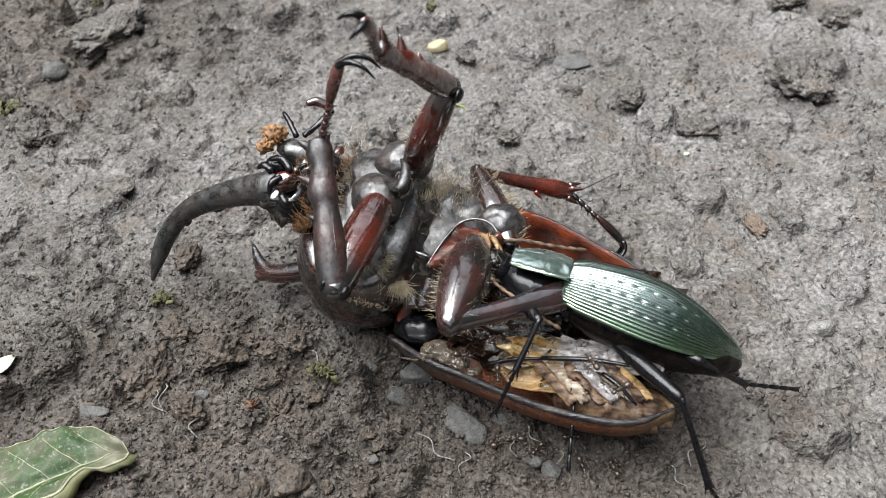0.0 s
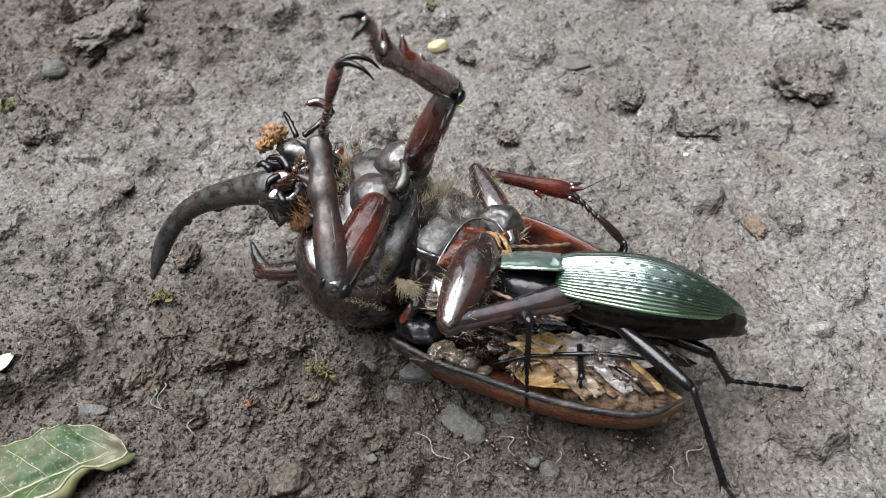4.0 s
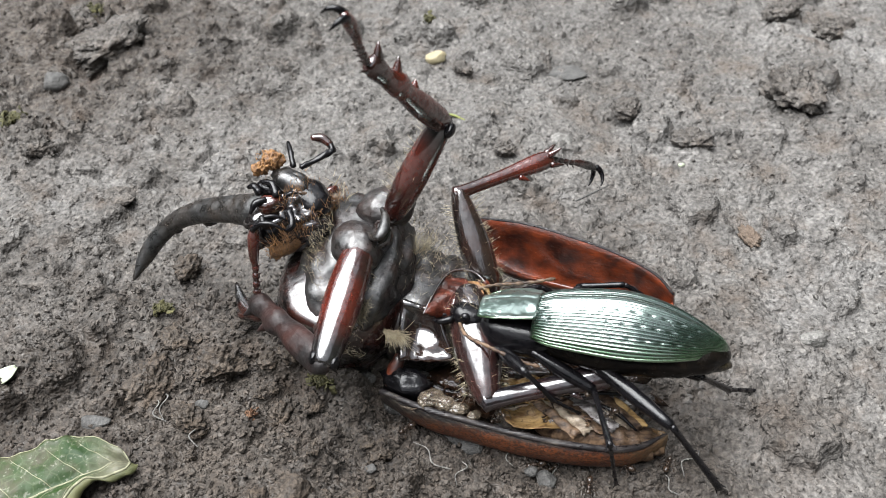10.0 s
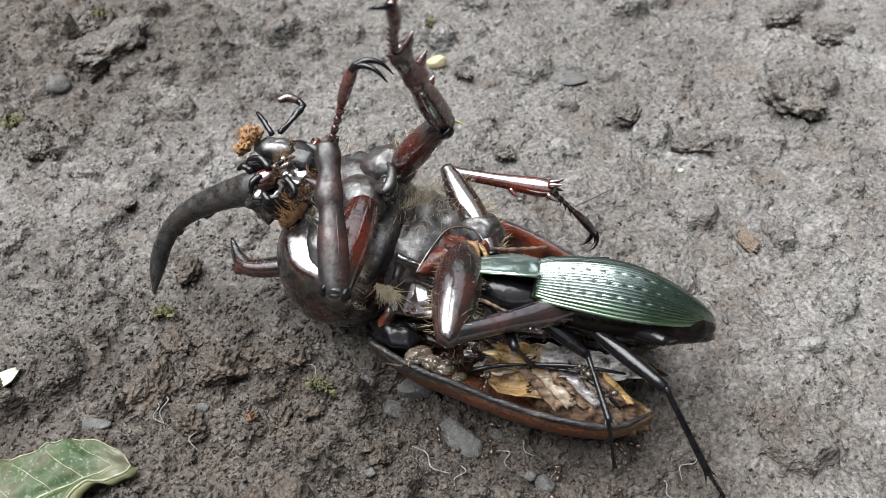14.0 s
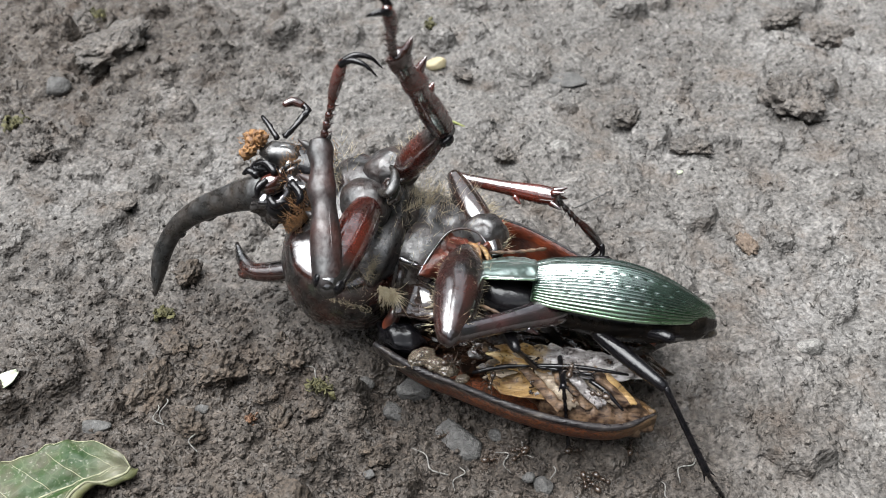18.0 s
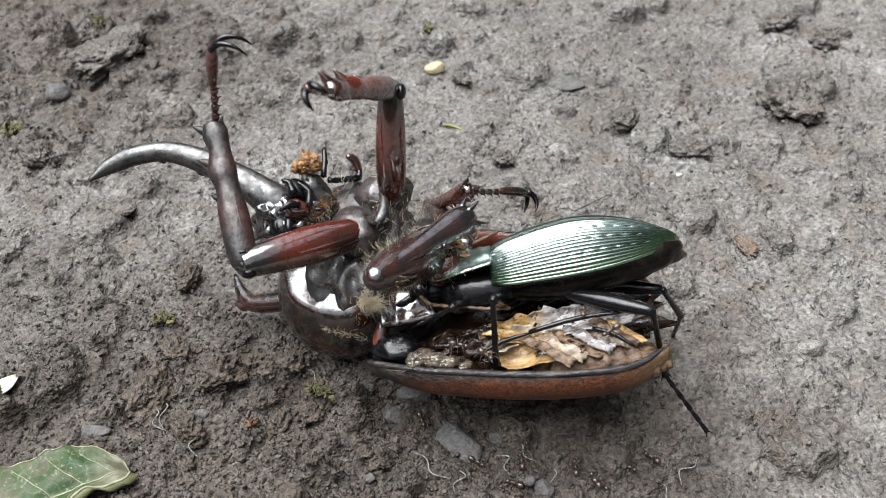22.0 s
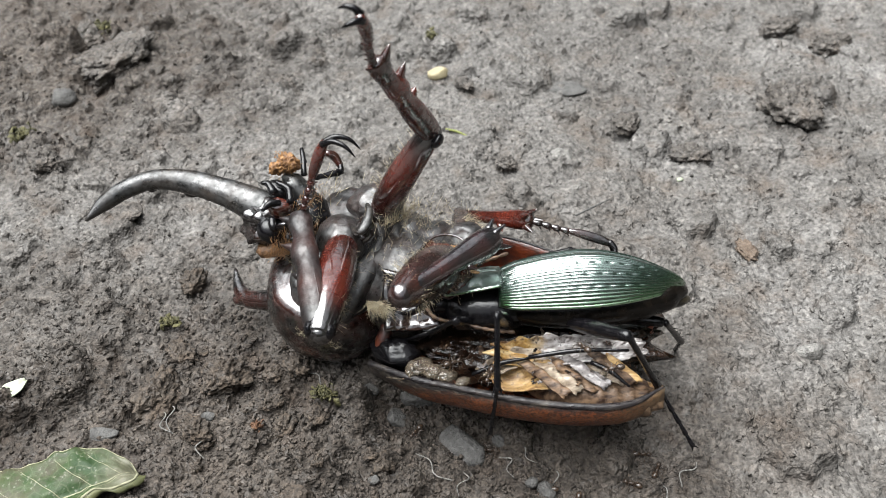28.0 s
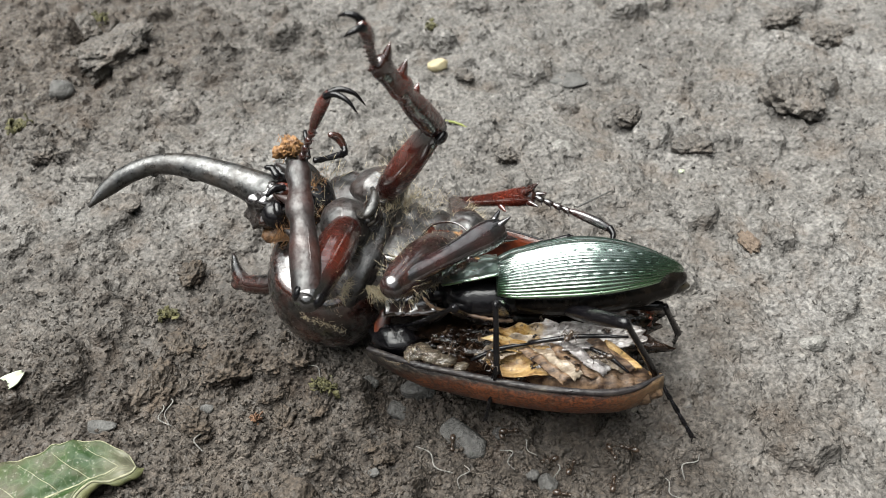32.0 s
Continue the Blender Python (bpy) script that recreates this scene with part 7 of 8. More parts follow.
    walk(fem, [
        (0, mm(2.63, 3.97, 12.5, -8.3, -6.3, 109.9)), (2, mm(2.63, 3.97, 12.5, -10, -7.8, 107.5)),
        (3.5, mm(2.63, 3.97, 12.5, -15.5, -7.5, 104.9)), (6, mm(2.63, 3.97, 12.5, -18.2, -10.9, 105.9)),
        (8, mm(2.63, 3.97, 12.5, -19.3, -8.5, 109.1)), (9, mm(2.63, 3.97, 12.5, -21, -13.1, 112)),
        (9.5, mm(2.63, 3.97, 12.5, -20.2, -54.2, 115.3)), (10, mm(2.63, 3.97, 12.5, -28.5, -56, 116.2)),
        (10.5, mm(2.63, 3.97, 12.5, -24.4, -40.3, 114.7)), (11.5, mm(2.63, 3.97, 12.5, -17.3, -16.7, 112.8)),
        (12, mm(2.63, 3.97, 12.5, -19.1, -13.3, 112.9)), (13, mm(2.63, 3.97, 12.5, -19.5, -14.9, 115.1)),
        (14.5, mm(2.63, 3.97, 12.5, -21.3, -13.7, 111.9)), (17, mm(2.63, 3.97, 12.5, -17.2, -8.3, 110.5)),
        (18, mm(2.63, 3.97, 12.5, -17.7, -9.2, 110.7)), (19, mm(2.63, 3.97, 12.5, -16.7, -10.4, 109.9)),
        (19.5, mm(2.63, 3.97, 12.5, -8.4, -8.7, 99.1)), (20, mm(2.63, 3.97, 12.5, -34.2, 1.3, 105.9)),
        (20.5, mm(2.63, 3.97, 12.5, -38.9, 2.2, 106.7)), (21, mm(2.63, 3.97, 12.5, -34.5, 0.4, 105.2)),
        (21.5, mm(2.63, 3.97, 12.5, -32.8, 1.7, 105.1)), (22, mm(2.63, 3.97, 12.5, -23.1, -1.9, 100.8)),
        (22.5, mm(2.63, 3.97, 12.5, -26.6, -6, 103.4)), (23, mm(2.63, 3.97, 12.5, -33.5, -8.4, 111.4)),
        (23.6, mm(2.63, 3.97, 12.5, -27.9, 11.8, 102.3)), (24.2, mm(2.63, 3.97, 12.5, -30.5, 10.8, 99.3)),
        (25, mm(2.63, 3.97, 12.5, 12.1, 4.8, 81.5)), (25.5, mm(2.63, 3.97, 12.5, 13.8, 12.8, 81.3)),
        (27.5, mm(2.63, 3.97, 12.5, -11.3, 2.4, 94.6)), (28, mm(2.63, 3.97, 12.5, -8.1, 7.4, 92.9)),
        (30, mm(2.63, 3.97, 12.5, -11.5, 2.2, 94.7)), (32, mm(2.63, 3.97, 12.5, -14.5, 3.8, 96.1)),
    ])
    walk(tib, [
        (0, mm(-0.93, 13.78, 13.65, 52.2, 27, 14.2)), (2, mm(-0.51, 13.88, 13.92, 52.5, 25, 10.3)),
        (3.5, mm(-0.05, 14.02, 13.87, 52.3, 20.1, 5.4)), (6, mm(-0.2, 13.87, 14.49, 53.2, 16.4, -0.3)),
        (8, mm(-0.76, 13.78, 14.06, 49.9, 15.3, -0.8)), (9, mm(-1.19, 13.42, 14.88, 50.7, 9.7, -6.1)),
        (9.5, mm(-0.03, 9.59, 21.12, 53.7, 0.4, 20.8)), (10, mm(-0.02, 9.36, 21.42, 52.3, -8.2, 19.6)),
        (10.5, mm(-0.73, 11.27, 19.31, 50.4, 3.8, 14.1)), (11.5, mm(-1.25, 13.22, 15.51, 45.1, 15.5, 11)),
        (12, mm(-1.34, 13.38, 14.91, 43.4, 7.4, -1.8)), (13, mm(-1.66, 13.13, 15.18, 44.6, 3.6, -7.3)),
        (14.5, mm(-1.17, 13.44, 14.98, 47, -2.7, -19.4)), (17, mm(-1.01, 13.71, 14.03, 43.7, -4.7, -21.9)),
        (18, mm(-1.04, 13.65, 14.19, 45.1, -2.9, -21.2)), (19, mm(-0.89, 13.69, 14.39, 47.5, -8.7, -23.9)),
        (19.5, mm(0.98, 14.24, 14.09, 59.9, -26.8, -34.7)), (20, mm(-0.23, 14.04, 12.26, 80.5, -24.8, -56.9)),
        (20.5, mm(-0.39, 14.02, 12.1, 86.8, -27.4, -63.4)), (21, mm(-0.12, 14.11, 12.43, 89.6, -29, -66.6)),
        (21.5, mm(-0.11, 14.11, 12.19, 86.4, -28.6, -66.4)), (22, mm(0.66, 14.28, 12.85, 79.3, -25.9, -68.3)),
        (22.5, mm(0.22, 14.12, 13.6, 87.6, -25.9, -68.6)), (23, mm(-1.17, 13.64, 14.04, 91.6, -28.3, -67.6)),
        (23.6, mm(0.45, 13.97, 10.36, 62.6, -21.4, -45.4)), (24.2, mm(0.97, 14.14, 10.53, 66.9, -21.7, -64.7)),
        (25, mm(4.18, 14.32, 11.62, 75, -19, -73.8)), (25.5, mm(4.17, 14.11, 10.16, 70.5, -21.8, -69.6)),
        (27.5, mm(1.78, 14.44, 12.06, 60.7, -17, -48.7)), (28, mm(2.1, 14.38, 11.14, 56.7, -17.7, -51.8)),
        (30, mm(1.76, 14.41, 12.09, 61.3, -17.1, -43.6)), (32, mm(1.52, 14.38, 11.81, 64.5, -19.9, -43.8)),
    ])
    walk(tar, [
        (0, mm(8.57, 16.19, 8.65, 42.6, 45.6, -16.3)), (2, mm(9.3, 15.66, 9.27, 45.5, 44.6, -16.2)),
        (3.5, mm(10.22, 14.99, 10.09, 46.8, 40.7, -21.4)), (6, mm(10.33, 13.82, 11.39, 50.4, 41.2, -19.6)),
        (8, mm(9.83, 13.62, 11.16, 47.1, 40.3, -20.6)), (9, mm(9.57, 12.27, 13.03, 59.5, 46.3, -3)),
        (9.5, mm(10.25, 13.51, 21.04, 74.9, 34.4, 40.8)), (10, mm(10.23, 13.01, 22.98, 69, 24.9, 33.9)),
        (10.5, mm(9.92, 13.96, 18.58, 70.6, 38, 25.7)), (11.5, mm(9.12, 15.23, 12.59, 59.6, 48.9, 8.8)),
        (12, mm(9.51, 13.03, 13.5, 57.5, 47.8, 4)), (13, mm(9.19, 11.75, 14.5, 58.8, 50.6, 2.1)),
        (14.5, mm(9.15, 9.8, 15.5, 66, 49.5, 8.3)), (17, mm(9.13, 9.62, 14.92, 63.3, 53.8, 6.7)),
        (18, mm(9.21, 9.67, 14.74, 58.2, 51.2, -1.5)), (19, mm(9.04, 9.29, 16.04, 63.3, 49.8, 7.7)),
        (19.5, mm(9.03, 8.67, 19.03, 69.6, 46.4, 17.7)), (20, mm(5.23, 5.66, 16.87, 75.2, 26.9, 22.9)),
        (20.5, mm(3.99, 5.3, 17.15, 74.5, 21.8, 31.8)), (21, mm(3.7, 5.29, 17.75, 74.1, 22.9, 29.7)),
        (21.5, mm(3.75, 5.26, 17.46, 72.7, 23.2, 30.4)), (22, mm(4.31, 5.08, 17.65, 75, 25.9, 33.2)),
        (22.5, mm(3.82, 4.9, 18.41, 76.7, 23.3, 33.2)), (23, mm(2.53, 4.69, 19.25, 75.6, 23, 34)),
        (23.6, mm(7.66, 6.65, 14.39, 72.3, 39.5, 18.5)), (24.2, mm(5.34, 4.89, 14.59, 89.8, 30.3, 73)),
        (25, mm(7.09, 4.33, 15.2, 126.1, 27.7, 78.8)), (25.5, mm(7.72, 4.54, 14.24, 122, 31.2, 79.1)),
        (27.5, mm(8.72, 6.56, 15.28, 59, 24.5, -6.2)), (28, mm(8.57, 6.14, 14.48, 54.3, 19.8, -11.9)),
        (30, mm(9.39, 7.16, 15.32, 51.3, 20.3, -25.9)), (32, mm(8.99, 7.21, 15.55, 51.8, 19.1, -26.3)),
    ])
    walk(hunter, [
        (0, mm(10.66, -18.03, 11.57, -28.6, 12.5, -18.8)), (2, mm(10.5, -17.91, 11.71, -28.4, 10.1, -17.4)),
        (3.5, mm(10.27, -17.72, 11.87, -32.5, 5.9, -9.7)), (6, mm(9.71, -17.71, 11.67, -33.3, 3.2, -9.6)),
        (8, mm(9.67, -17.81, 11.58, -34.7, 2.3, -10.9)), (9, mm(9.51, -18, 11.46, -35.2, 1.9, -10.2)),
        (9.5, mm(8.58, -19.72, 10.03, -27.2, -2.9, -10.8)), (10, mm(8.69, -19.76, 10.08, -23.2, -2.4, -12.9)),
        (10.5, mm(8.66, -18.93, 10.57, -28.7, -0.9, -10.5)), (11.5, mm(6.39, -18.01, 11.71, -37, 2, -7.6)),
        (12, mm(6.78, -17.19, 12.25, -30.2, 1.9, -8.9)), (13, mm(8.21, -16.95, 12.51, -31.8, 6.3, -9)),
        (14.5, mm(8.44, -16.66, 12.7, -29.4, 8.2, -7.4)), (17, mm(8.65, -16.74, 12.66, -29.9, 8.1, -8.3)),
        (18, mm(8.45, -16.77, 12.61, -28.6, 5.5, -7.1)), (19, mm(6.69, -17.2, 12.28, -32.8, 5.8, -8.7)),
        (19.5, mm(6.97, -17.37, 12.31, -24.8, -3, -2.4)), (20, mm(5.83, -15.43, 13.57, -31.3, -7.4, 10.5)),
        (20.5, mm(5.29, -15.55, 13.61, -32, -10.9, 8.6)), (21, mm(5.21, -15.54, 13.63, -30.7, -10.1, 7.5)),
        (21.5, mm(5.06, -15.85, 13.33, -31.8, -12.3, 6.5)), (22, mm(4.9, -15.6, 13.7, -30.5, -10.8, 4.2)),
        (22.5, mm(5.38, -15.79, 13.39, -32.1, -11.4, 5.2)), (23, mm(5.52, -16.34, 12.79, -34.4, -10.1, 4.9)),
        (23.6, mm(5.57, -16.24, 12.88, -38.6, -6.3, 2.7)), (24.2, mm(5.41, -16.46, 12.83, -36.9, -8, 3.3)),
        (25, mm(4.86, -16.25, 12.88, -37, -11.7, 3.4)), (25.5, mm(4.62, -16.08, 13.04, -36.7, -11.1, 6.3)),
        (27.5, mm(5.29, -17.14, 12.21, -28.8, -5.1, 0.6)), (28, mm(5.27, -16.75, 12.6, -28.9, -4.1, 0.5)),
        (30, mm(5.04, -16.67, 12.6, -28.6, -4.5, 0)), (32, mm(4.97, -16.53, 12.74, -28.3, -4.6, 0.9)),
    ])
    fem, tib, tar = legs["hunter_near_hind"]
    walk(fem, [
        (0, mm(6, -2.2, -2.2, 61.5, 1.4, -43.2)), (2, mm(6, -2.2, -2.2, 58.9, 6.4, -40.6)),
        (3.5, mm(6, -2.2, -2.2, 61.2, 20.4, -35.3)), (6, mm(6, -2.2, -2.2, 61.5, 21.3, -33.6)),
        (8, mm(6, -2.2, -2.2, 62.8, 21.5, -31.7)), (9, mm(6, -2.2, -2.2, 64.2, 24.3, -28.3)),
        (9.5, mm(6, -2.2, -2.2, 56.5, 18.4, -29.9)), (10, mm(6, -2.2, -2.2, 50.8, 15.6, -33.5)),
        (10.5, mm(6, -2.2, -2.2, 55, 17.6, -36.3)), (11.5, mm(6, -2.2, -2.2, 67.5, 23.2, -28.9)),
        (12, mm(6, -2.2, -2.2, 60.4, 20.6, -30.7)), (13, mm(6, -2.2, -2.2, 63.3, 15.4, -35.5)),
        (14.5, mm(6, -2.2, -2.2, 60.6, 15.3, -39)), (17, mm(6, -2.2, -2.2, 61.7, 14, -38.1)),
        (18, mm(6, -2.2, -2.2, 58.7, 15.6, -38.9)), (19, mm(6, -2.2, -2.2, 65.2, 15.3, -33.9)),
        (19.5, mm(6, -2.2, -2.2, 59.5, 18.7, -26.2)), (20, mm(6, -2.2, -2.2, 65.4, 19.9, -30.1)),
        (20.5, mm(6, -2.2, -2.2, 66.2, 16.9, -28.8)), (21, mm(6, -2.2, -2.2, 65.4, 12.2, -32.4)),
        (21.5, mm(6, -2.2, -2.2, 66.7, 13.4, -29.1)), (22, mm(6, -2.2, -2.2, 64.8, 12.2, -31.7)),
        (22.5, mm(6, -2.2, -2.2, 63.8, 10.1, -40.2)), (23, mm(6, -2.2, -2.2, 71.6, 4.4, -40.1)),
        (23.6, mm(6, -2.2, -2.2, 75.5, 5.2, -43.9)), (24.2, mm(6, -2.2, -2.2, 72.6, 6, -42.8)),
        (25, mm(6, -2.2, -2.2, 71.5, 7.2, -41.2)), (25.5, mm(6, -2.2, -2.2, 70.6, 3.7, -51.4)),
        (27.5, mm(6, -2.2, -2.2, 71.7, -8, -56.7)), (28, mm(6, -2.2, -2.2, 69.7, -6.5, -56.8)),
        (30, mm(6, -2.2, -2.2, 70.6, -7.6, -56.7)), (32, mm(6, -2.2, -2.2, 68.8, -6.9, -57.4)),
    ])
    walk(tib, [
        (0, mm(12.6, -8.39, -2.43, 79.1, 51, 6.2)), (2, mm(12.85, -8.08, -3.21, 83.5, 55.6, 10.8)),
        (3.5, mm(12.99, -7.15, -5.39, 71.8, 61.2, -11)), (6, mm(13.08, -6.9, -5.51, 75.2, 60.9, -5.6)),
        (8, mm(13.19, -6.65, -5.53, 85.2, 55.4, 8)), (9, mm(13.34, -6.15, -5.97, 86.1, 54, 8.8)),
        (9.5, mm(13.6, -6.57, -5.12, 97.1, 52.4, 33.2)), (10, mm(13.4, -7.09, -4.68, 87.1, 51.3, 26.6)),
        (10.5, mm(13, -7.34, -4.95, 81.7, 51.5, 11.3)), (11.5, mm(13.34, -6.24, -5.79, 87.9, 50.9, 8.1)),
        (12, mm(13.34, -6.55, -5.4, 72.7, 51.3, -4.9)), (13, mm(13.16, -7.31, -4.62, 75, 52.4, -6.4)),
        (14.5, mm(12.84, -7.73, -4.6, 75.3, 51, -6.6)), (17, mm(12.92, -7.63, -4.39, 73.1, 51.4, -9.1)),
        (18, mm(12.81, -7.69, -4.64, 73.3, 54.5, -7.4)), (19, mm(13.25, -7.07, -4.59, 80.7, 49, 1)),
        (19.5, mm(13.79, -6.04, -5.14, 78.3, 47.1, 7.4)), (20, mm(13.35, -6.45, -5.27, 105, 57.7, 24.5)),
        (20.5, mm(13.51, -6.34, -4.81, 169.5, 71.4, 82.6)), (21, mm(13.4, -6.9, -4.1, 167.6, 64.5, 82.2)),
        (21.5, mm(13.63, -6.44, -4.28, 171.8, 61.2, 88)), (22, mm(13.46, -6.8, -4.1, 159.7, 63, 78.9)),
        (22.5, mm(12.73, -7.88, -3.77, 163, 62.7, 81.1)), (23, mm(12.83, -7.96, -2.88, 164.8, 60.7, 81.9)),
        (23.6, mm(12.44, -8.38, -3.01, 163.1, 57.5, 79.2)), (24.2, mm(12.54, -8.27, -3.14, 165.1, 55.9, 82)),
        (25, mm(12.69, -8.05, -3.32, 168.6, 53.8, 87.6)), (25.5, mm(11.58, -9.19, -2.78, 165, 62.8, 81.2)),
        (27.5, mm(10.89, -9.64, -0.94, 125.5, 50.5, 56.1)), (28, mm(10.89, -9.67, -1.19, 124.6, 51.1, 54.1)),
        (30, mm(10.88, -9.64, -1.01, 122.4, 51.6, 52.7)), (32, mm(10.8, -9.71, -1.12, 125.6, 51, 55.6)),
    ])
    walk(tar, [
        (0, mm(18.2, -7.78, -9.38, 94, 35.8, 39.7)), (2, mm(17.81, -7.13, -10.57, 103.2, 33, 57.6)),
        (3.5, mm(17.2, -7.97, -13.19, 114.2, 33.3, 57.9)), (6, mm(17.4, -7.32, -13.3, 116.1, 32.6, 61.4)),
        (8, mm(18.23, -5.94, -12.89, 114.3, 31.3, 61.1)), (9, mm(18.54, -5.35, -13.21, 117.8, 31.9, 62.9)),
        (9.5, mm(18.16, -3.59, -12.2, 113.3, 38.4, 64.3)), (10, mm(18.38, -4.58, -11.64, 106.7, 37.6, 65.6)),
        (10.5, mm(18.45, -6.25, -11.94, 109.5, 32.6, 64.5)), (11.5, mm(18.93, -5.45, -12.73, 114.4, 33.8, 52.9)),
        (12, mm(18.9, -7.03, -12.37, 108.7, 38.7, 50.9)), (13, mm(18.56, -7.92, -11.67, 110.8, 35.9, 51.5)),
        (14.5, mm(18.42, -8.38, -11.54, 108.8, 39.1, 45.9)), (17, mm(18.44, -8.51, -11.37, 110.3, 36.3, 51)),
        (18, mm(17.96, -8.36, -11.92, 110.2, 40.1, 49.1)), (19, mm(19.13, -6.97, -11.35, 109, 32.5, 52.1)),
        (19.5, mm(19.86, -5.25, -11.72, 72.5, 38, 1.5)), (20, mm(17.73, -4.45, -12.87, 54.6, 79, -35.7)),
        (20.5, mm(13.88, -3.5, -13.34, 110.2, 65.6, 29.6)), (21, mm(13.93, -3.05, -12.23, 88.1, 68.1, 6)),
        (21.5, mm(13.78, -2.1, -12.18, 87.3, 68.7, 6.7)), (22, mm(14.24, -2.79, -12.13, 95, 64.4, 17.4)),
        (22.5, mm(13.37, -3.8, -11.8, 102.7, 63.1, 25.2)), (23, mm(13.46, -3.59, -10.75, 101.4, 61, 22.6)),
        (23.6, mm(13.34, -3.61, -10.62, 103.4, 47.6, 26.1)), (24.2, mm(13.24, -3.25, -10.61, 98.1, 50.8, 20.3)),
        (25, mm(12.91, -2.72, -10.61, 94.1, 59.5, 15.3)), (25.5, mm(12.22, -5.11, -10.81, 143.7, 64.7, 62.2)),
        (27.5, mm(14.08, -4.88, -7.89, 97.8, 64, 20.1)), (28, mm(14.21, -5.08, -8.2, 95.7, 62.4, 17.7)),
        (30, mm(14.28, -5.18, -8.08, 93.2, 61, 16.3)), (32, mm(14.01, -5.03, -8.13, 84.9, 64.1, 5.4)),
    ])
    fem, tib, tar = legs["hunter_near_middle"]
    walk(fem, [
        (0, mm(0.8, -2.6, -2, 116.6, 32.7, 70.5)), (2, mm(0.8, -2.6, -2, 121.1, 39.7, 66)),
        (3.5, mm(0.8, -2.6, -2, 109.7, 25.8, 64.1)), (6, mm(0.8, -2.6, -2, 97.3, 18.9, 62.3)),
        (8, mm(0.8, -2.6, -2, 81.6, 21.5, 11.3)), (9, mm(0.8, -2.6, -2, 80.7, 18.8, 7.8)),
        (9.5, mm(0.8, -2.6, -2, 69.1, 23.3, -1.4)), (10, mm(0.8, -2.6, -2, 62.5, 23.4, -6.9)),
        (10.5, mm(0.8, -2.6, -2, 72, 32.1, 0.8)), (11.5, mm(0.8, -2.6, -2, 82.3, 20.6, 4.3)),
        (12, mm(0.8, -2.6, -2, 72.6, 25, -3.4)), (13, mm(0.8, -2.6, -2, 72, 23.3, -11.1)),
        (14.5, mm(0.8, -2.6, -2, 71.4, 25, -10.3)), (17, mm(0.8, -2.6, -2, 89.3, 32.6, 24.8)),
        (18, mm(0.8, -2.6, -2, 107.8, 34.3, 53.6)), (19, mm(0.8, -2.6, -2, 109.7, 30.3, 56)),
        (19.5, mm(0.8, -2.6, -2, -169.2, 37.7, 97.6)), (20, mm(0.8, -2.6, -2, -125.7, -26.4, -107.8)),
        (20.5, mm(0.8, -2.6, -2, -133.9, -25.7, -100.6)), (21, mm(0.8, -2.6, -2, -129.9, -25, -100)),
        (21.5, mm(0.8, -2.6, -2, -130.5, -24.6, -98.5)), (22, mm(0.8, -2.6, -2, -113.6, -20.6, -98.5)),
        (22.5, mm(0.8, -2.6, -2, -125.9, -26.8, -103.4)), (23, mm(0.8, -2.6, -2, -142.1, -24.5, -96.9)),
        (23.6, mm(0.8, -2.6, -2, -135.1, -16.3, -97.1)), (24.2, mm(0.8, -2.6, -2, -132.7, -19.1, -98.3)),
        (25, mm(0.8, -2.6, -2, -136.4, -21.2, -96.5)), (25.5, mm(0.8, -2.6, -2, -129.8, -21.9, -101.9)),
        (27.5, mm(0.8, -2.6, -2, -129.3, -30.6, -103.6)), (28, mm(0.8, -2.6, -2, -128.9, -28.3, -102.2)),
        (30, mm(0.8, -2.6, -2, -123.1, -27.5, -103.1)), (32, mm(0.8, -2.6, -2, -127.9, -27.9, -101.4)),
    ])
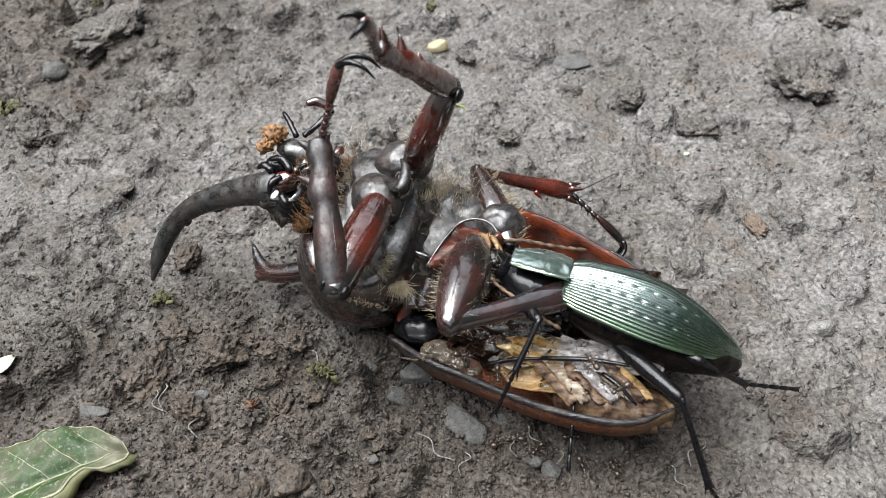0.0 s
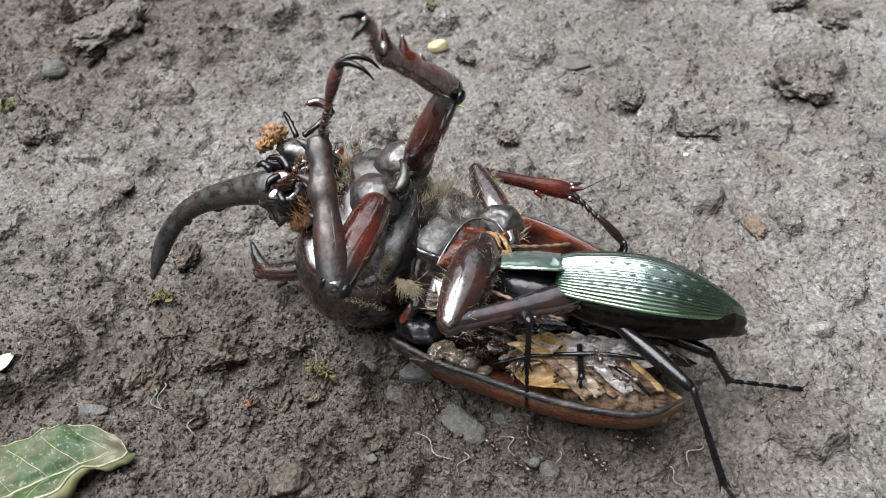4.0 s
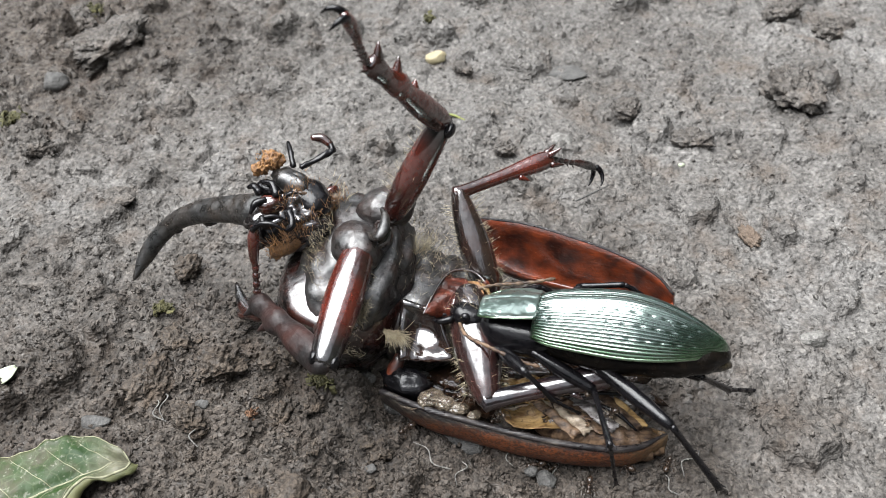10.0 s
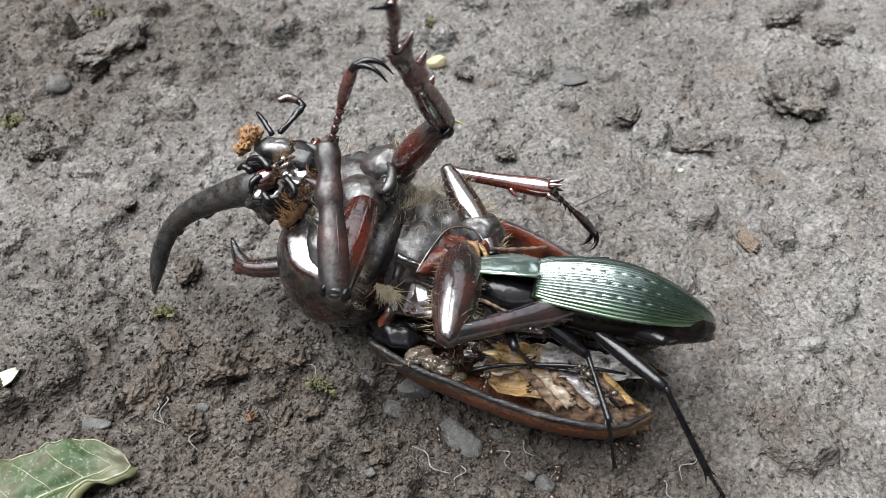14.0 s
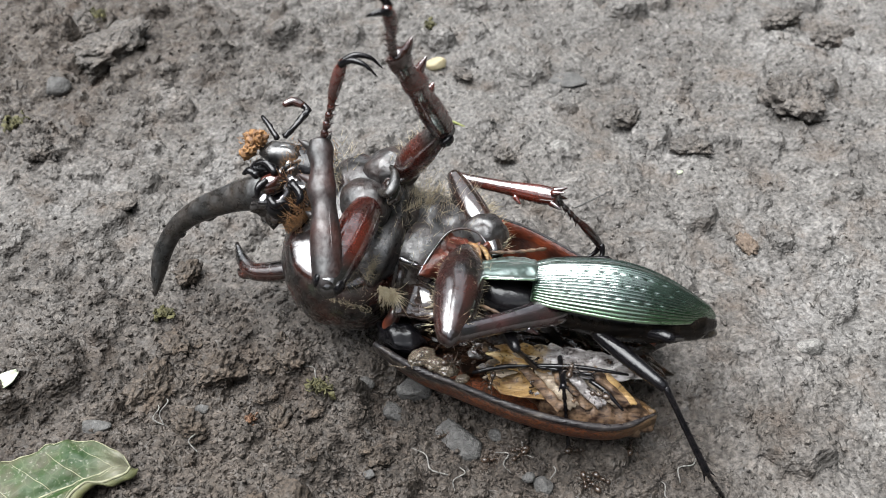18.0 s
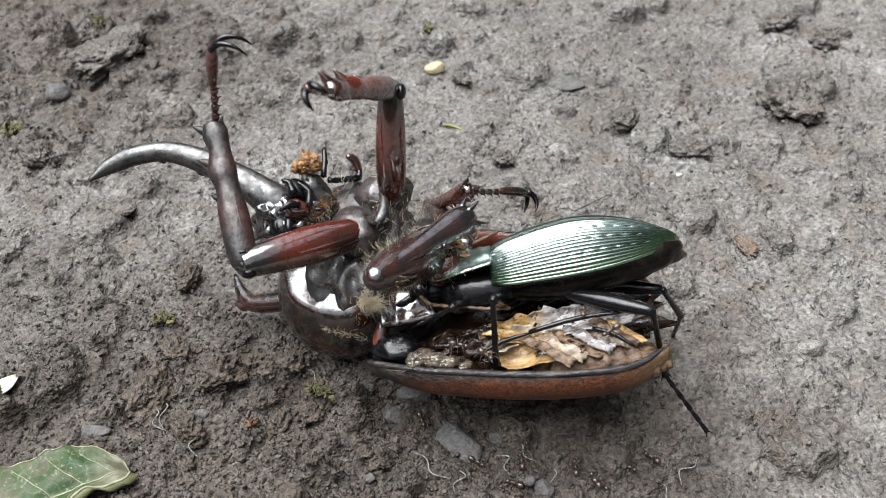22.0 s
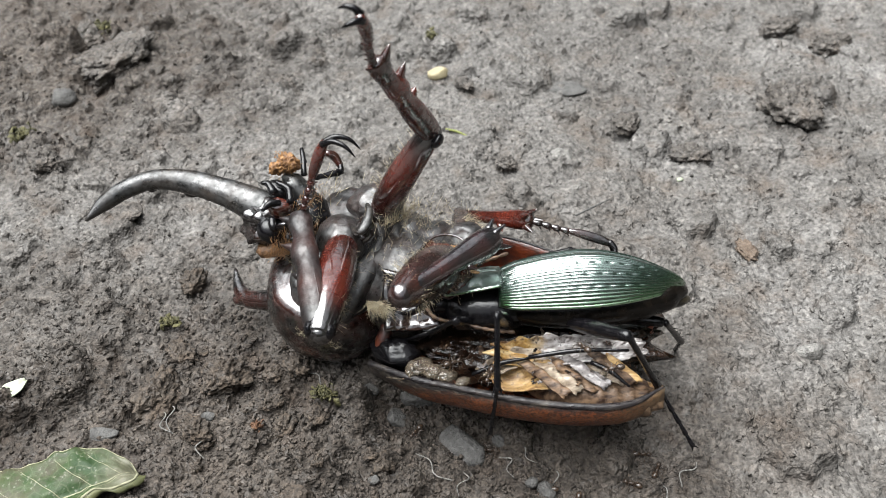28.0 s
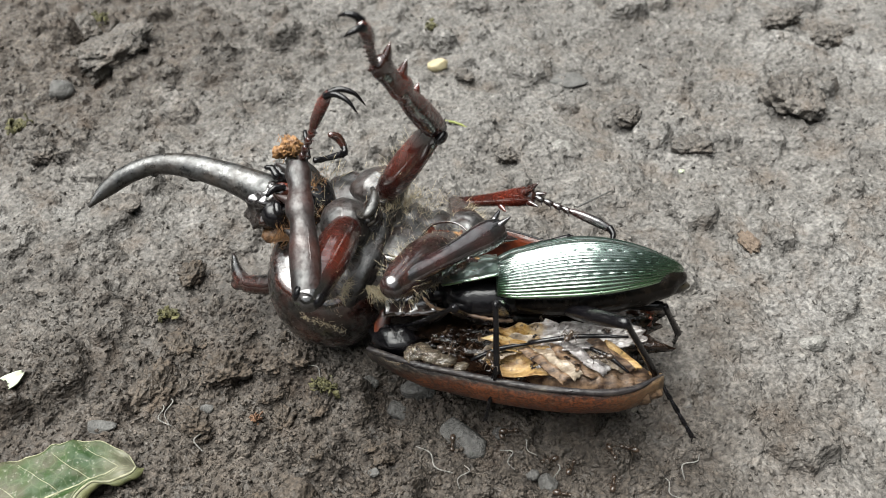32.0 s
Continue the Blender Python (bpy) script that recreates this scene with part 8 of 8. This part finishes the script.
    walk(tib, [
        (0, mm(2.48, 2.12, -5.22, 21.6, 13.6, -72.7)), (2, mm(2.65, 1.56, -5.77, 17.6, 21, -72.5)),
        (3.5, mm(3.12, 2.19, -4.57, 4.8, 27.3, -84.1)), (6, mm(3.39, 2.34, -3.91, 5.6, 26.6, -81.9)),
        (8, mm(6.23, -1.52, -4.18, 12.1, 32.3, -75.3)), (9, mm(6.36, -1.84, -3.91, 13.8, 34.5, -74)),
        (9.5, mm(6.27, -2.74, -4.36, 7.9, 15.9, -75.3)), (10, mm(6.25, -3.26, -4.37, 9.3, 11.4, -72.9)),
        (10.5, mm(5.92, -2.53, -5.21, 15.7, 10.6, -73.9)), (11.5, mm(6.53, -2.17, -4.16, 38, 30.7, -59)),
        (12, mm(6.37, -2.94, -4.6, 37.5, 25.1, -56.5)), (13, mm(6.24, -3.67, -4.39, 26.3, 32.2, -67.7)),
        (14.5, mm(6.14, -3.57, -4.52, 27.1, 28.8, -69.6)), (17, mm(5.31, -0.51, -5.18, 18.5, 26.7, -76.6)),
        (18, mm(3.72, 1.36, -5.36, 5.8, 14.8, -85.7)), (19, mm(3.65, 1.62, -4.97, 22.3, 29.6, -71.9)),
        (19.5, mm(0.18, 2.07, -5.64, -11.1, 11.2, -92.1)), (20, mm(-0.83, -7.69, 0.65, -148.1, 83.5, 118.7)),
        (20.5, mm(-0.19, -7.9, 0.6, -155.8, 71.8, 113.1)), (21, mm(-0.15, -7.95, 0.53, -154.1, 74.5, 115.3)),
        (21.5, mm(-0.01, -8, 0.49, -142.5, 73.4, 128.2)), (22, mm(-0.03, -8.17, 0.11, -157.9, 69.9, 113.7)),
        (22.5, mm(-0.44, -7.8, 0.7, -149.3, 76.5, 122.9)), (23, mm(0.15, -8.03, 0.49, -159.3, 73.4, 112.6)),
        (23.6, mm(0.09, -8.33, -0.31, -176.7, 60, 95.2)), (24.2, mm(-0.02, -8.23, -0.03, -174.9, 61.8, 97.4)),
        (25, mm(0.17, -8.17, 0.17, -161.6, 65, 111.7)), (25.5, mm(-0.35, -8.06, 0.25, -162.7, 61.5, 107.6)),
        (27.5, mm(-0.39, -7.53, 1, -8.8, 51.6, -95.2)), (28, mm(-0.32, -7.77, 0.85, -38.9, 84.7, -127.1)),
        (30, mm(-0.39, -7.69, 0.73, -4.5, 54.8, -91.1)), (32, mm(-0.25, -7.83, 0.83, -160.9, 81.9, 110.9)),
    ])
    walk(tar, [
        (0, mm(4.51, -4.43, -6.87, 37.8, 65.3, -45.3)), (2, mm(4.65, -4.79, -8.33, 56.5, 70.7, -24.2)),
        (3.5, mm(3.77, -4.1, -7.84, 152.8, 52.8, 74.2)), (6, mm(4.29, -3.96, -7.09, 151.4, 51.8, 75.2)),
        (8, mm(7.74, -7.26, -7.94, 141.1, 51.8, 68.5)), (9, mm(7.95, -7.4, -7.9, 141.8, 53.6, 67.7)),
        (9.5, mm(7.99, -9.25, -6.28, 146, 58.2, 76)), (10, mm(8.28, -9.83, -5.76, 141.5, 57.9, 75.7)),
        (10.5, mm(7.82, -9.12, -6.5, 130.6, 56.8, 61.9)), (11.5, mm(9.61, -7.29, -7.71, 129.5, 51.6, 55)),
        (12, mm(9.85, -8.19, -7.54, 118.9, 31.6, 69.3)), (13, mm(8.49, -9.14, -8.11, 140.3, 52.9, 64.4)),
        (14.5, mm(8.28, -9.32, -7.9, 126.4, 54.1, 50.6)), (17, mm(6.78, -6.67, -8.37, 102.6, 68.5, 19.8)),
        (18, mm(4.24, -5.43, -7.15, 134.4, 65.8, 53.6)), (19, mm(5.58, -4.29, -8.51, 141.3, 60, 61.6)),
        (19.5, mm(-0.08, -4.85, -7, 176.6, 70.6, 91.3)), (20, mm(-1.21, -7.01, -6.21, -172.4, 38.8, 91.1)),
        (20.5, mm(-1.03, -5.92, -5.96, -167, 44.3, 98.7)), (21, mm(-0.93, -6.29, -6.11, -165, 52.4, 101.5)),
        (21.5, mm(-1.22, -6.45, -6.09, -164.4, 48.4, 103.6)), (22, mm(-0.98, -6, -6.34, -160.4, 48.7, 106.4)),
        (22.5, mm(-1.31, -6.45, -6, -157.7, 43.7, 106.6)), (23, mm(-0.61, -6.22, -6.08, -164.9, 47.4, 103.1)),
        (23.6, mm(-0.23, -4.91, -6.26, -167.7, 44.9, 100.3)), (24.2, mm(-0.44, -5.02, -6.08, -162.2, 51.4, 105.8)),
        (25, mm(-0.91, -5.46, -6.06, -165.6, 38.4, 103.4)), (25.5, mm(-1.34, -4.93, -5.8, -165.5, 47, 102.8)),
        (27.5, mm(-0.77, -11.73, -4.32, -163.5, 51.4, 103.4)), (28, mm(-0.7, -8.27, -5.91, -164.8, 57.8, 103.2)),
        (30, mm(-0.46, -11.6, -4.8, -166.2, 57.2, 102.8)), (32, mm(-0.6, -6.93, -5.92, -154.5, 59.6, 111.3)),
    ])
    fem, tib, tar = legs["hunter_near_fore"]
    walk(fem, [
        (0, mm(-3, -2.2, -2, 58.8, -8.1, -65.3)), (2, mm(-3, -2.2, -2, 55.5, -5.8, -63.7)),
        (3.5, mm(-3, -2.2, -2, 33.6, 1.7, -77.3)), (6, mm(-3, -2.2, -2, 58.4, -1.9, -67.9)),
        (8, mm(-3, -2.2, -2, 52.9, 14.7, -51.7)), (9, mm(-3, -2.2, -2, 54.9, 14.6, -50.5)),
        (9.5, mm(-3, -2.2, -2, 59.1, -2.5, -51.8)), (10, mm(-3, -2.2, -2, 48.4, 0.4, -51.1)),
        (10.5, mm(-3, -2.2, -2, 50.2, 4.1, -55.9)), (11.5, mm(-3, -2.2, -2, 69.3, 11, -39.5)),
        (12, mm(-3, -2.2, -2, 58, 12.7, -41.9)), (13, mm(-3, -2.2, -2, 42.5, 27.7, -54.4)),
        (14.5, mm(-3, -2.2, -2, 38.8, 26.9, -59.5)), (17, mm(-3, -2.2, -2, 36.4, 27.1, -61.3)),
        (18, mm(-3, -2.2, -2, 38.7, 21.9, -59.8)), (19, mm(-3, -2.2, -2, 63.4, 22.1, -31.5)),
        (19.5, mm(-3, -2.2, -2, 72.7, -13.4, -56.5)), (20, mm(-3, -2.2, -2, -80.1, -12.9, -103.4)),
        (20.5, mm(-3, -2.2, -2, -136.4, -25.5, -99.4)), (21, mm(-3, -2.2, -2, -129.9, -24.1, -99.1)),
        (21.5, mm(-3, -2.2, -2, -138.4, -27.3, -97.9)), (22, mm(-3, -2.2, -2, -107.6, -19.4, -99.6)),
        (22.5, mm(-3, -2.2, -2, -123.4, -24.5, -102)), (23, mm(-3, -2.2, -2, -136.7, -25.5, -99.8)),
        (23.6, mm(-3, -2.2, -2, -137.2, -19.4, -99.1)), (24.2, mm(-3, -2.2, -2, -138.6, -23.2, -99.5)),
        (25, mm(-3, -2.2, -2, -139.7, -24.6, -97.8)), (25.5, mm(-3, -2.2, -2, -141.6, -25.2, -99.3)),
        (27.5, mm(-3, -2.2, -2, -121.8, -28, -104.7)), (28, mm(-3, -2.2, -2, -114.6, -24.5, -104.6)),
        (30, mm(-3, -2.2, -2, -122.3, -26.1, -101.6)), (32, mm(-3, -2.2, -2, -122.6, -27.1, -102.9)),
    ])
    walk(tib, [
        (0, mm(-0.93, -6.69, -1.29, -15.8, 74.6, -102.4)), (2, mm(-0.8, -6.65, -1.5, -24, 76.7, -110.1)),
        (3.5, mm(-1.9, -7.08, -2.14, 152.2, 69.7, 68.5)), (6, mm(-1.12, -6.82, -1.83, 153.9, 66.8, 72.5)),
        (8, mm(-0.01, -6, -3.27, 114.8, 34.4, 58.1)), (9, mm(0.07, -5.93, -3.26, 114.9, 34.2, 57.4)),
        (9.5, mm(0.08, -6.12, -1.78, 101.1, 45.9, 42.9)), (10, mm(0.14, -6.09, -2.03, 94.4, 47.4, 39.1)),
        (10.5, mm(-0.19, -6.34, -2.36, 101.2, 38.5, 46.8)), (11.5, mm(0.78, -5.32, -2.95, 129.6, 29.7, 70.6)),
        (12, mm(0.63, -5.46, -3.1, 127.3, 38.9, 68)), (13, mm(-0.43, -5.79, -4.32, 114.8, 31.9, 60.5)),
        (14.5, mm(-0.73, -6.05, -4.27, 111.4, 32.8, 56.5)), (17, mm(-0.86, -6.11, -4.28, 111.6, 32.3, 57.6)),
        (18, mm(-0.66, -6.22, -3.86, 110.5, 34.1, 56.8)), (19, mm(0.98, -4.64, -3.89, 110.1, 31.6, 54.6)),
        (19.5, mm(-0.32, -6.25, -0.84, 127.8, 48.4, 63.2)), (20, mm(-4.13, -6.94, -0.88, -89.2, 18.7, 129.9)),
        (20.5, mm(-3.74, -6.66, 0.15, -97.3, 23.4, 131.7)), (21, mm(-3.72, -6.71, 0.05, -95.9, 23.5, 131.4)),
        (21.5, mm(-3.61, -6.6, 0.29, -96.9, 20.8, 129)), (22, mm(-3.79, -6.85, -0.34, -99.6, 23.9, 129.5)),
        (22.5, mm(-3.95, -6.65, 0.07, -100.6, 22.3, 128)), (23, mm(-3.77, -6.64, 0.15, -101.2, 21.6, 130.8)),
        (23.6, mm(-3.75, -6.85, -0.34, -106.5, 19.6, 127.4)), (24.2, mm(-3.76, -6.73, -0.03, -105.3, 19.2, 125)),
        (25, mm(-3.62, -6.71, 0.08, -102.7, 18.4, 130.9)), (25.5, mm(-3.73, -6.66, 0.13, -100.8, 17.4, 127.2)),
        (27.5, mm(-4.12, -6.47, 0.35, -101.9, 26.9, 127.2)), (28, mm(-4.14, -6.6, 0.07, -104.2, 28.4, 126.5)),
        (30, mm(-3.9, -6.6, 0.2, -102.5, 27.2, 126.5)), (32, mm(-3.99, -6.54, 0.28, -103.1, 27.2, 124.6)),
    ])
    walk(tar, [
        (0, mm(-1.22, -7.99, -6.14, 179.6, 75.7, 93.9)), (2, mm(-1.2, -7.74, -6.42, -178, 68.6, 96.8)),
        (3.5, mm(-1.27, -5.47, -6.83, 153.2, 60.5, 71.9)), (6, mm(-0.53, -4.93, -6.44, 109.1, 81.1, 25.8)),
        (8, mm(2.18, -2.5, -6.09, 79, -1.6, 8.8)), (9, mm(2.3, -2.45, -6.08, 79.6, 0.9, 13.8)),
        (9.5, mm(2.63, -3.75, -5.37, 93.8, 33.2, 46.2)), (10, mm(2.76, -3.96, -5.71, 89.2, 34.9, 45.2)),
        (10.5, mm(2.47, -3.49, -5.47, 89.6, 25, 47.2)), (11.5, mm(2.22, -1.22, -5.42, 81.3, 2.3, -4.1)),
        (12, mm(2.09, -1.85, -6.24, 74.9, -1.6, -3.5)), (13, mm(1.66, -2.1, -6.96, 76.6, -4.9, -5.4)),
        (14.5, mm(1.59, -2.55, -6.98, 74.8, -6.8, -8.6)), (17, mm(1.41, -2.55, -6.95, 75.2, -7.1, -7.8)),
        (18, mm(1.61, -2.76, -6.66, 73.6, -4.2, -7.6)), (19, mm(3.45, -1.17, -6.51, 78.2, -6, -9.4)),
        (19.5, mm(1.18, -3.28, -4.58, 85.8, 33.4, 29.8)), (20, mm(-7.17, -3.31, -2.48, -92.4, 20.2, 126.2)),
        (20.5, mm(-6.79, -3.23, -1.84, -92.3, 18.4, 128.2)), (21, mm(-6.75, -3.27, -1.95, -92.2, 19.9, 129)),
        (21.5, mm(-6.55, -2.97, -1.48, -89.2, 16.6, 134.3)), (22, mm(-6.69, -3.32, -2.36, -93.1, 20.1, 131.5)),
        (22.5, mm(-6.8, -3.01, -1.83, -94, 18.5, 129.9)), (23, mm(-6.81, -3.12, -1.69, -93.8, 15.2, 127.8)),
        (23.6, mm(-6.61, -3.11, -2.02, -99.7, 14, 125.7)), (24.2, mm(-6.47, -2.87, -1.67, -99.3, 16.1, 127.5)),
        (25, mm(-6.72, -3.12, -1.5, -94.4, 12.4, 130.4)), (25.5, mm(-6.62, -2.86, -1.36, -90.1, 10.9, 131.7)),
        (27.5, mm(-6.82, -2.92, -1.91, -92, 22.1, 133)), (28, mm(-6.76, -3.06, -2.3, -92.9, 22.7, 132.1)),
        (30, mm(-6.54, -3.02, -2.08, -92.5, 22.6, 132.4)), (32, mm(-6.52, -2.88, -2.01, -91.5, 22.2, 131.9)),
    ])
    fem, tib, tar = legs["hunter_far_hind"]
    walk(fem, [
        (0, mm(6, 2.2, -2.2, 73.7, -10.7, -37.6)), (2, mm(6, 2.2, -2.2, 70.8, -6.2, -33)),
        (3.5, mm(6, 2.2, -2.2, 72.4, 9.2, -19.9)), (6, mm(6, 2.2, -2.2, 73.4, 9.5, -17.3)),
        (8, mm(6, 2.2, -2.2, 76, 8, -12.6)), (9, mm(6, 2.2, -2.2, 76.4, 8.6, -12.6)),
        (9.5, mm(6, 2.2, -2.2, 67.5, 7.7, -15)), (10, mm(6, 2.2, -2.2, 64.2, 4.1, -15.1)),
        (10.5, mm(6, 2.2, -2.2, 67.2, 5.9, -24.7)), (11.5, mm(6, 2.2, -2.2, 83.7, -5.5, -32)),
        (12, mm(6, 2.2, -2.2, 73.5, -3.3, -31.6)), (13, mm(6, 2.2, -2.2, 74.3, -5.3, -49.9)),
        (14.5, mm(6, 2.2, -2.2, 73.1, -6.9, -51.1)), (17, mm(6, 2.2, -2.2, 74.2, -7.7, -52.4)),
        (18, mm(6, 2.2, -2.2, 72.7, -6.9, -45.3)), (19, mm(6, 2.2, -2.2, 79.8, -8.8, -20.3)),
        (19.5, mm(6, 2.2, -2.2, 67.8, 0.5, -21.2)), (20, mm(6, 2.2, -2.2, 69.7, 10.5, -27.5)),
        (20.5, mm(6, 2.2, -2.2, 70.8, 15.7, -18.3)), (21, mm(6, 2.2, -2.2, 70.4, 14.7, -16.8)),
        (21.5, mm(6, 2.2, -2.2, 72.4, 14.5, -12.8)), (22, mm(6, 2.2, -2.2, 71.3, 14.3, -12.4)),
        (22.5, mm(6, 2.2, -2.2, 72.1, 15.2, -14.1)), (23, mm(6, 2.2, -2.2, 74.7, 14.5, -14.6)),
        (23.6, mm(6, 2.2, -2.2, 79.6, 13.1, -14.1)), (24.2, mm(6, 2.2, -2.2, 77.6, 14.6, -13.3)),
        (25, mm(6, 2.2, -2.2, 79, 12.3, -8.6)), (25.5, mm(6, 2.2, -2.2, 78.6, 10.5, -11.4)),
        (27.5, mm(6, 2.2, -2.2, 71.8, 5.4, -13.3)), (28, mm(6, 2.2, -2.2, 71.1, 8.3, -14.5)),
        (30, mm(6, 2.2, -2.2, 71.3, 7.1, -13)), (32, mm(6, 2.2, -2.2, 71, 7.1, -13.3)),
    ])
    walk(tib, [
        (0, mm(13.77, -3.79, -0.34, 77.1, 15.5, 36.1)), (2, mm(14.26, -3.16, -1.13, 81.9, 22.1, 36.7)),
        (3.5, mm(15.33, -1.18, -3.81, 111, 32.1, 56.1)), (6, mm(15.5, -0.76, -3.87, 109.7, 34.9, 51.9)),
        (8, mm(15.84, 0, -3.61, 101.5, 30.1, 46.3)), (9, mm(15.85, 0.01, -3.73, 101.4, 30.4, 44.6)),
        (9.5, mm(15.62, -0.38, -3.54, 91.3, 25.4, 55.8)), (10, mm(15.73, -0.43, -2.92, 92.4, 31.3, 57.2)),
        (10.5, mm(15.13, -2, -3.23, 102.6, 29.9, 60.8)), (11.5, mm(14.43, -3.07, -1.25, 70.9, -3.2, 60.2)),
        (12, mm(14.55, -3.05, -1.62, 73.6, 7.1, 60.1)), (13, mm(12.4, -5.42, -1.27, 74.5, 7, 61.7)),
        (14.5, mm(12.24, -5.53, -1, 72.7, 8.4, 58.5)), (17, mm(12.04, -5.65, -0.86, 72.5, 8, 60)),
        (18, mm(13, -4.86, -1, 77.8, 12.3, 58.6)), (19, mm(15.41, -1.29, -0.64, 79.2, 7.2, 45.7)),
        (19.5, mm(15.37, -1.43, -2.28, 94, 26.8, 58.5)), (20, mm(14.77, -2.36, -4.03, 143.2, 44.1, 67.5)),
        (20.5, mm(15.25, -0.86, -4.95, 137.8, 42.7, 68.1)), (21, mm(15.43, -0.66, -4.78, 131.3, 41.4, 65.4)),
        (21.5, mm(15.6, 0.02, -4.75, 134.2, 40.3, 69.6)), (22, mm(15.63, 0.08, -4.71, 131.1, 42.5, 66.9)),
        (22.5, mm(15.48, -0.18, -4.86, 138.6, 41.2, 72)), (23, mm(15.47, -0.26, -4.73, 141.5, 36.6, 74.6)),
        (23.6, mm(15.52, -0.19, -4.49, 140.7, 31.6, 73.5)), (24.2, mm(15.51, -0.05, -4.74, 141.1, 33.9, 74.1)),
        (25, mm(15.81, 0.71, -4.36, 129.6, 34.4, 68.1)), (25.5, mm(15.83, 0.22, -4.06, 127.5, 35.3, 63.9)),
        (27.5, mm(15.96, -0.15, -3.16, 120.3, 35.6, 65)), (28, mm(15.84, -0.33, -3.68, 119.9, 35.8, 63.7)),
        (30, mm(15.95, -0.1, -3.46, 119.8, 35.5, 64.9)), (32, mm(15.9, -0.14, -3.46, 129.8, 42.8, 65.3)),
    ])
    walk(tar, [
        (0, mm(19.22, 0.19, -2.21, 69.2, 4.5, 42.5)), (2, mm(19.48, 0.73, -3.77, 69.9, 4.7, 41.8)),
        (3.5, mm(18.63, 3.74, -7.53, 77, 2.8, 20.1)), (6, mm(19.04, 3.75, -7.88, 78.6, 4.8, 24.8)),
        (8, mm(20.03, 4.38, -7.11, 79.3, 2.3, 17.5)), (9, mm(20.16, 4.24, -7.28, 79.9, 2.3, 19.6)),
        (9.5, mm(19.18, 4.85, -6.54, 85.4, 20, 55.9)), (10, mm(18.97, 4.59, -6.55, 80.7, 21.3, 56.5)),
        (10.5, mm(18.09, 3.29, -6.71, 80.7, 15.1, 45.8)), (11.5, mm(17.91, 3, -0.86, 64.1, -4.4, 67.8)),
        (12, mm(18, 2.96, -2.48, 67.6, 6.4, 71)), (13, mm(15.7, 0.69, -2.13, 68.7, 5.3, 67.4)),
        (14.5, mm(15.86, 0.37, -2.03, 67.1, 7, 64.9)), (17, mm(15.51, 0.36, -1.83, 66.9, 6.5, 65.8)),
        (18, mm(16.56, 0.97, -2.49, 69.3, 9, 66.6)), (19, mm(20.25, 3.67, -1.52, 68.3, -0.6, 56)),
        (19.5, mm(18.63, 3.89, -5.43, 109.1, 29.7, 70.7)), (20, mm(16.69, 2.28, -8.9, 164.2, 35.7, 81.9)),
        (20.5, mm(17.17, 3.9, -9.69, 169.6, 35, 87.8)), (21, mm(17.62, 4.11, -9.41, 166.5, 36.2, 86.8)),
        (21.5, mm(17.46, 5.02, -9.28, 168, 35, 89.7)), (22, mm(17.66, 4.83, -9.44, 166.9, 33.4, 90.3)),
        (22.5, mm(17.11, 4.83, -9.47, 171, 33.8, 91.2)), (23, mm(16.96, 5.15, -8.9, 166.8, 30.4, 89.2)),
        (23.6, mm(17.21, 5.52, -8.15, 156, 26.6, 83.9)), (24.2, mm(17.1, 5.54, -8.64, 157.6, 28.5, 85.1)),
        (25, mm(17.97, 6.07, -8.32, 166.6, 28.2, 91.1)), (25.5, mm(18.35, 5.35, -8.1, 172.8, 28.6, 91)),
        (27.5, mm(18.37, 5.01, -7.23, 162.3, 33.6, 87.7)), (28, mm(18.35, 4.75, -7.77, 151.3, 29.7, 85)),
        (30, mm(18.36, 5.06, -7.53, 156.5, 33.4, 85.8)), (32, mm(18.04, 4.52, -8.22, 146.3, 30.9, 83.1)),
    ])
    # ants wander in small loops
    homes = ((12.2, -27.4, 0), (4.2, -25.5, 0), (15.7, -29.2, 0), (19.8, -26.7, 0), (6.6, -25.5, 0), (-1.3, -23.5, 0), (8.4, -28, 0), (17.6, -27.4, 0), (13.5, -30.1, 0))
    seats = ((0.8, -22.9, 8.2), (12, -25, 9.6), (14.3, -26.6, 8), (3.9, -24.6, 7.6))
    for k, a in enumerate(ants[9:]):
        x, y, z = (p - q for p, q in zip(seats[k], PIV))
        walk(a, [(t, m @ mm(x + 0.7 * math.sin(t * 0.9 + k), y + 0.3 * math.sin(t * 0.7), z, 0, 10, 90 * k + 30 * math.sin(t * 0.5 + k))) for t, m in prey_rows])
    for k, a in enumerate(ants[:9]):
        rows, turned = [], 40 * k
        for i in range(33):
            u = i * 0.55 + k * 2.1
            x = homes[k][0] + 1.8 * math.sin(u * 0.7) + 0.7 * math.sin(u * 1.9 + k)
            y = homes[k][1] + 1.2 * math.cos(u * 0.6 + k) + 0.5 * math.sin(u * 1.5)
            turned += 34 * math.sin(u * 1.3 + k)
            rows.append((i * 1.0, mm(x, y, gz(x, y) + 0.12, 0, 0, turned)))
        walk(a, rows)


motions()
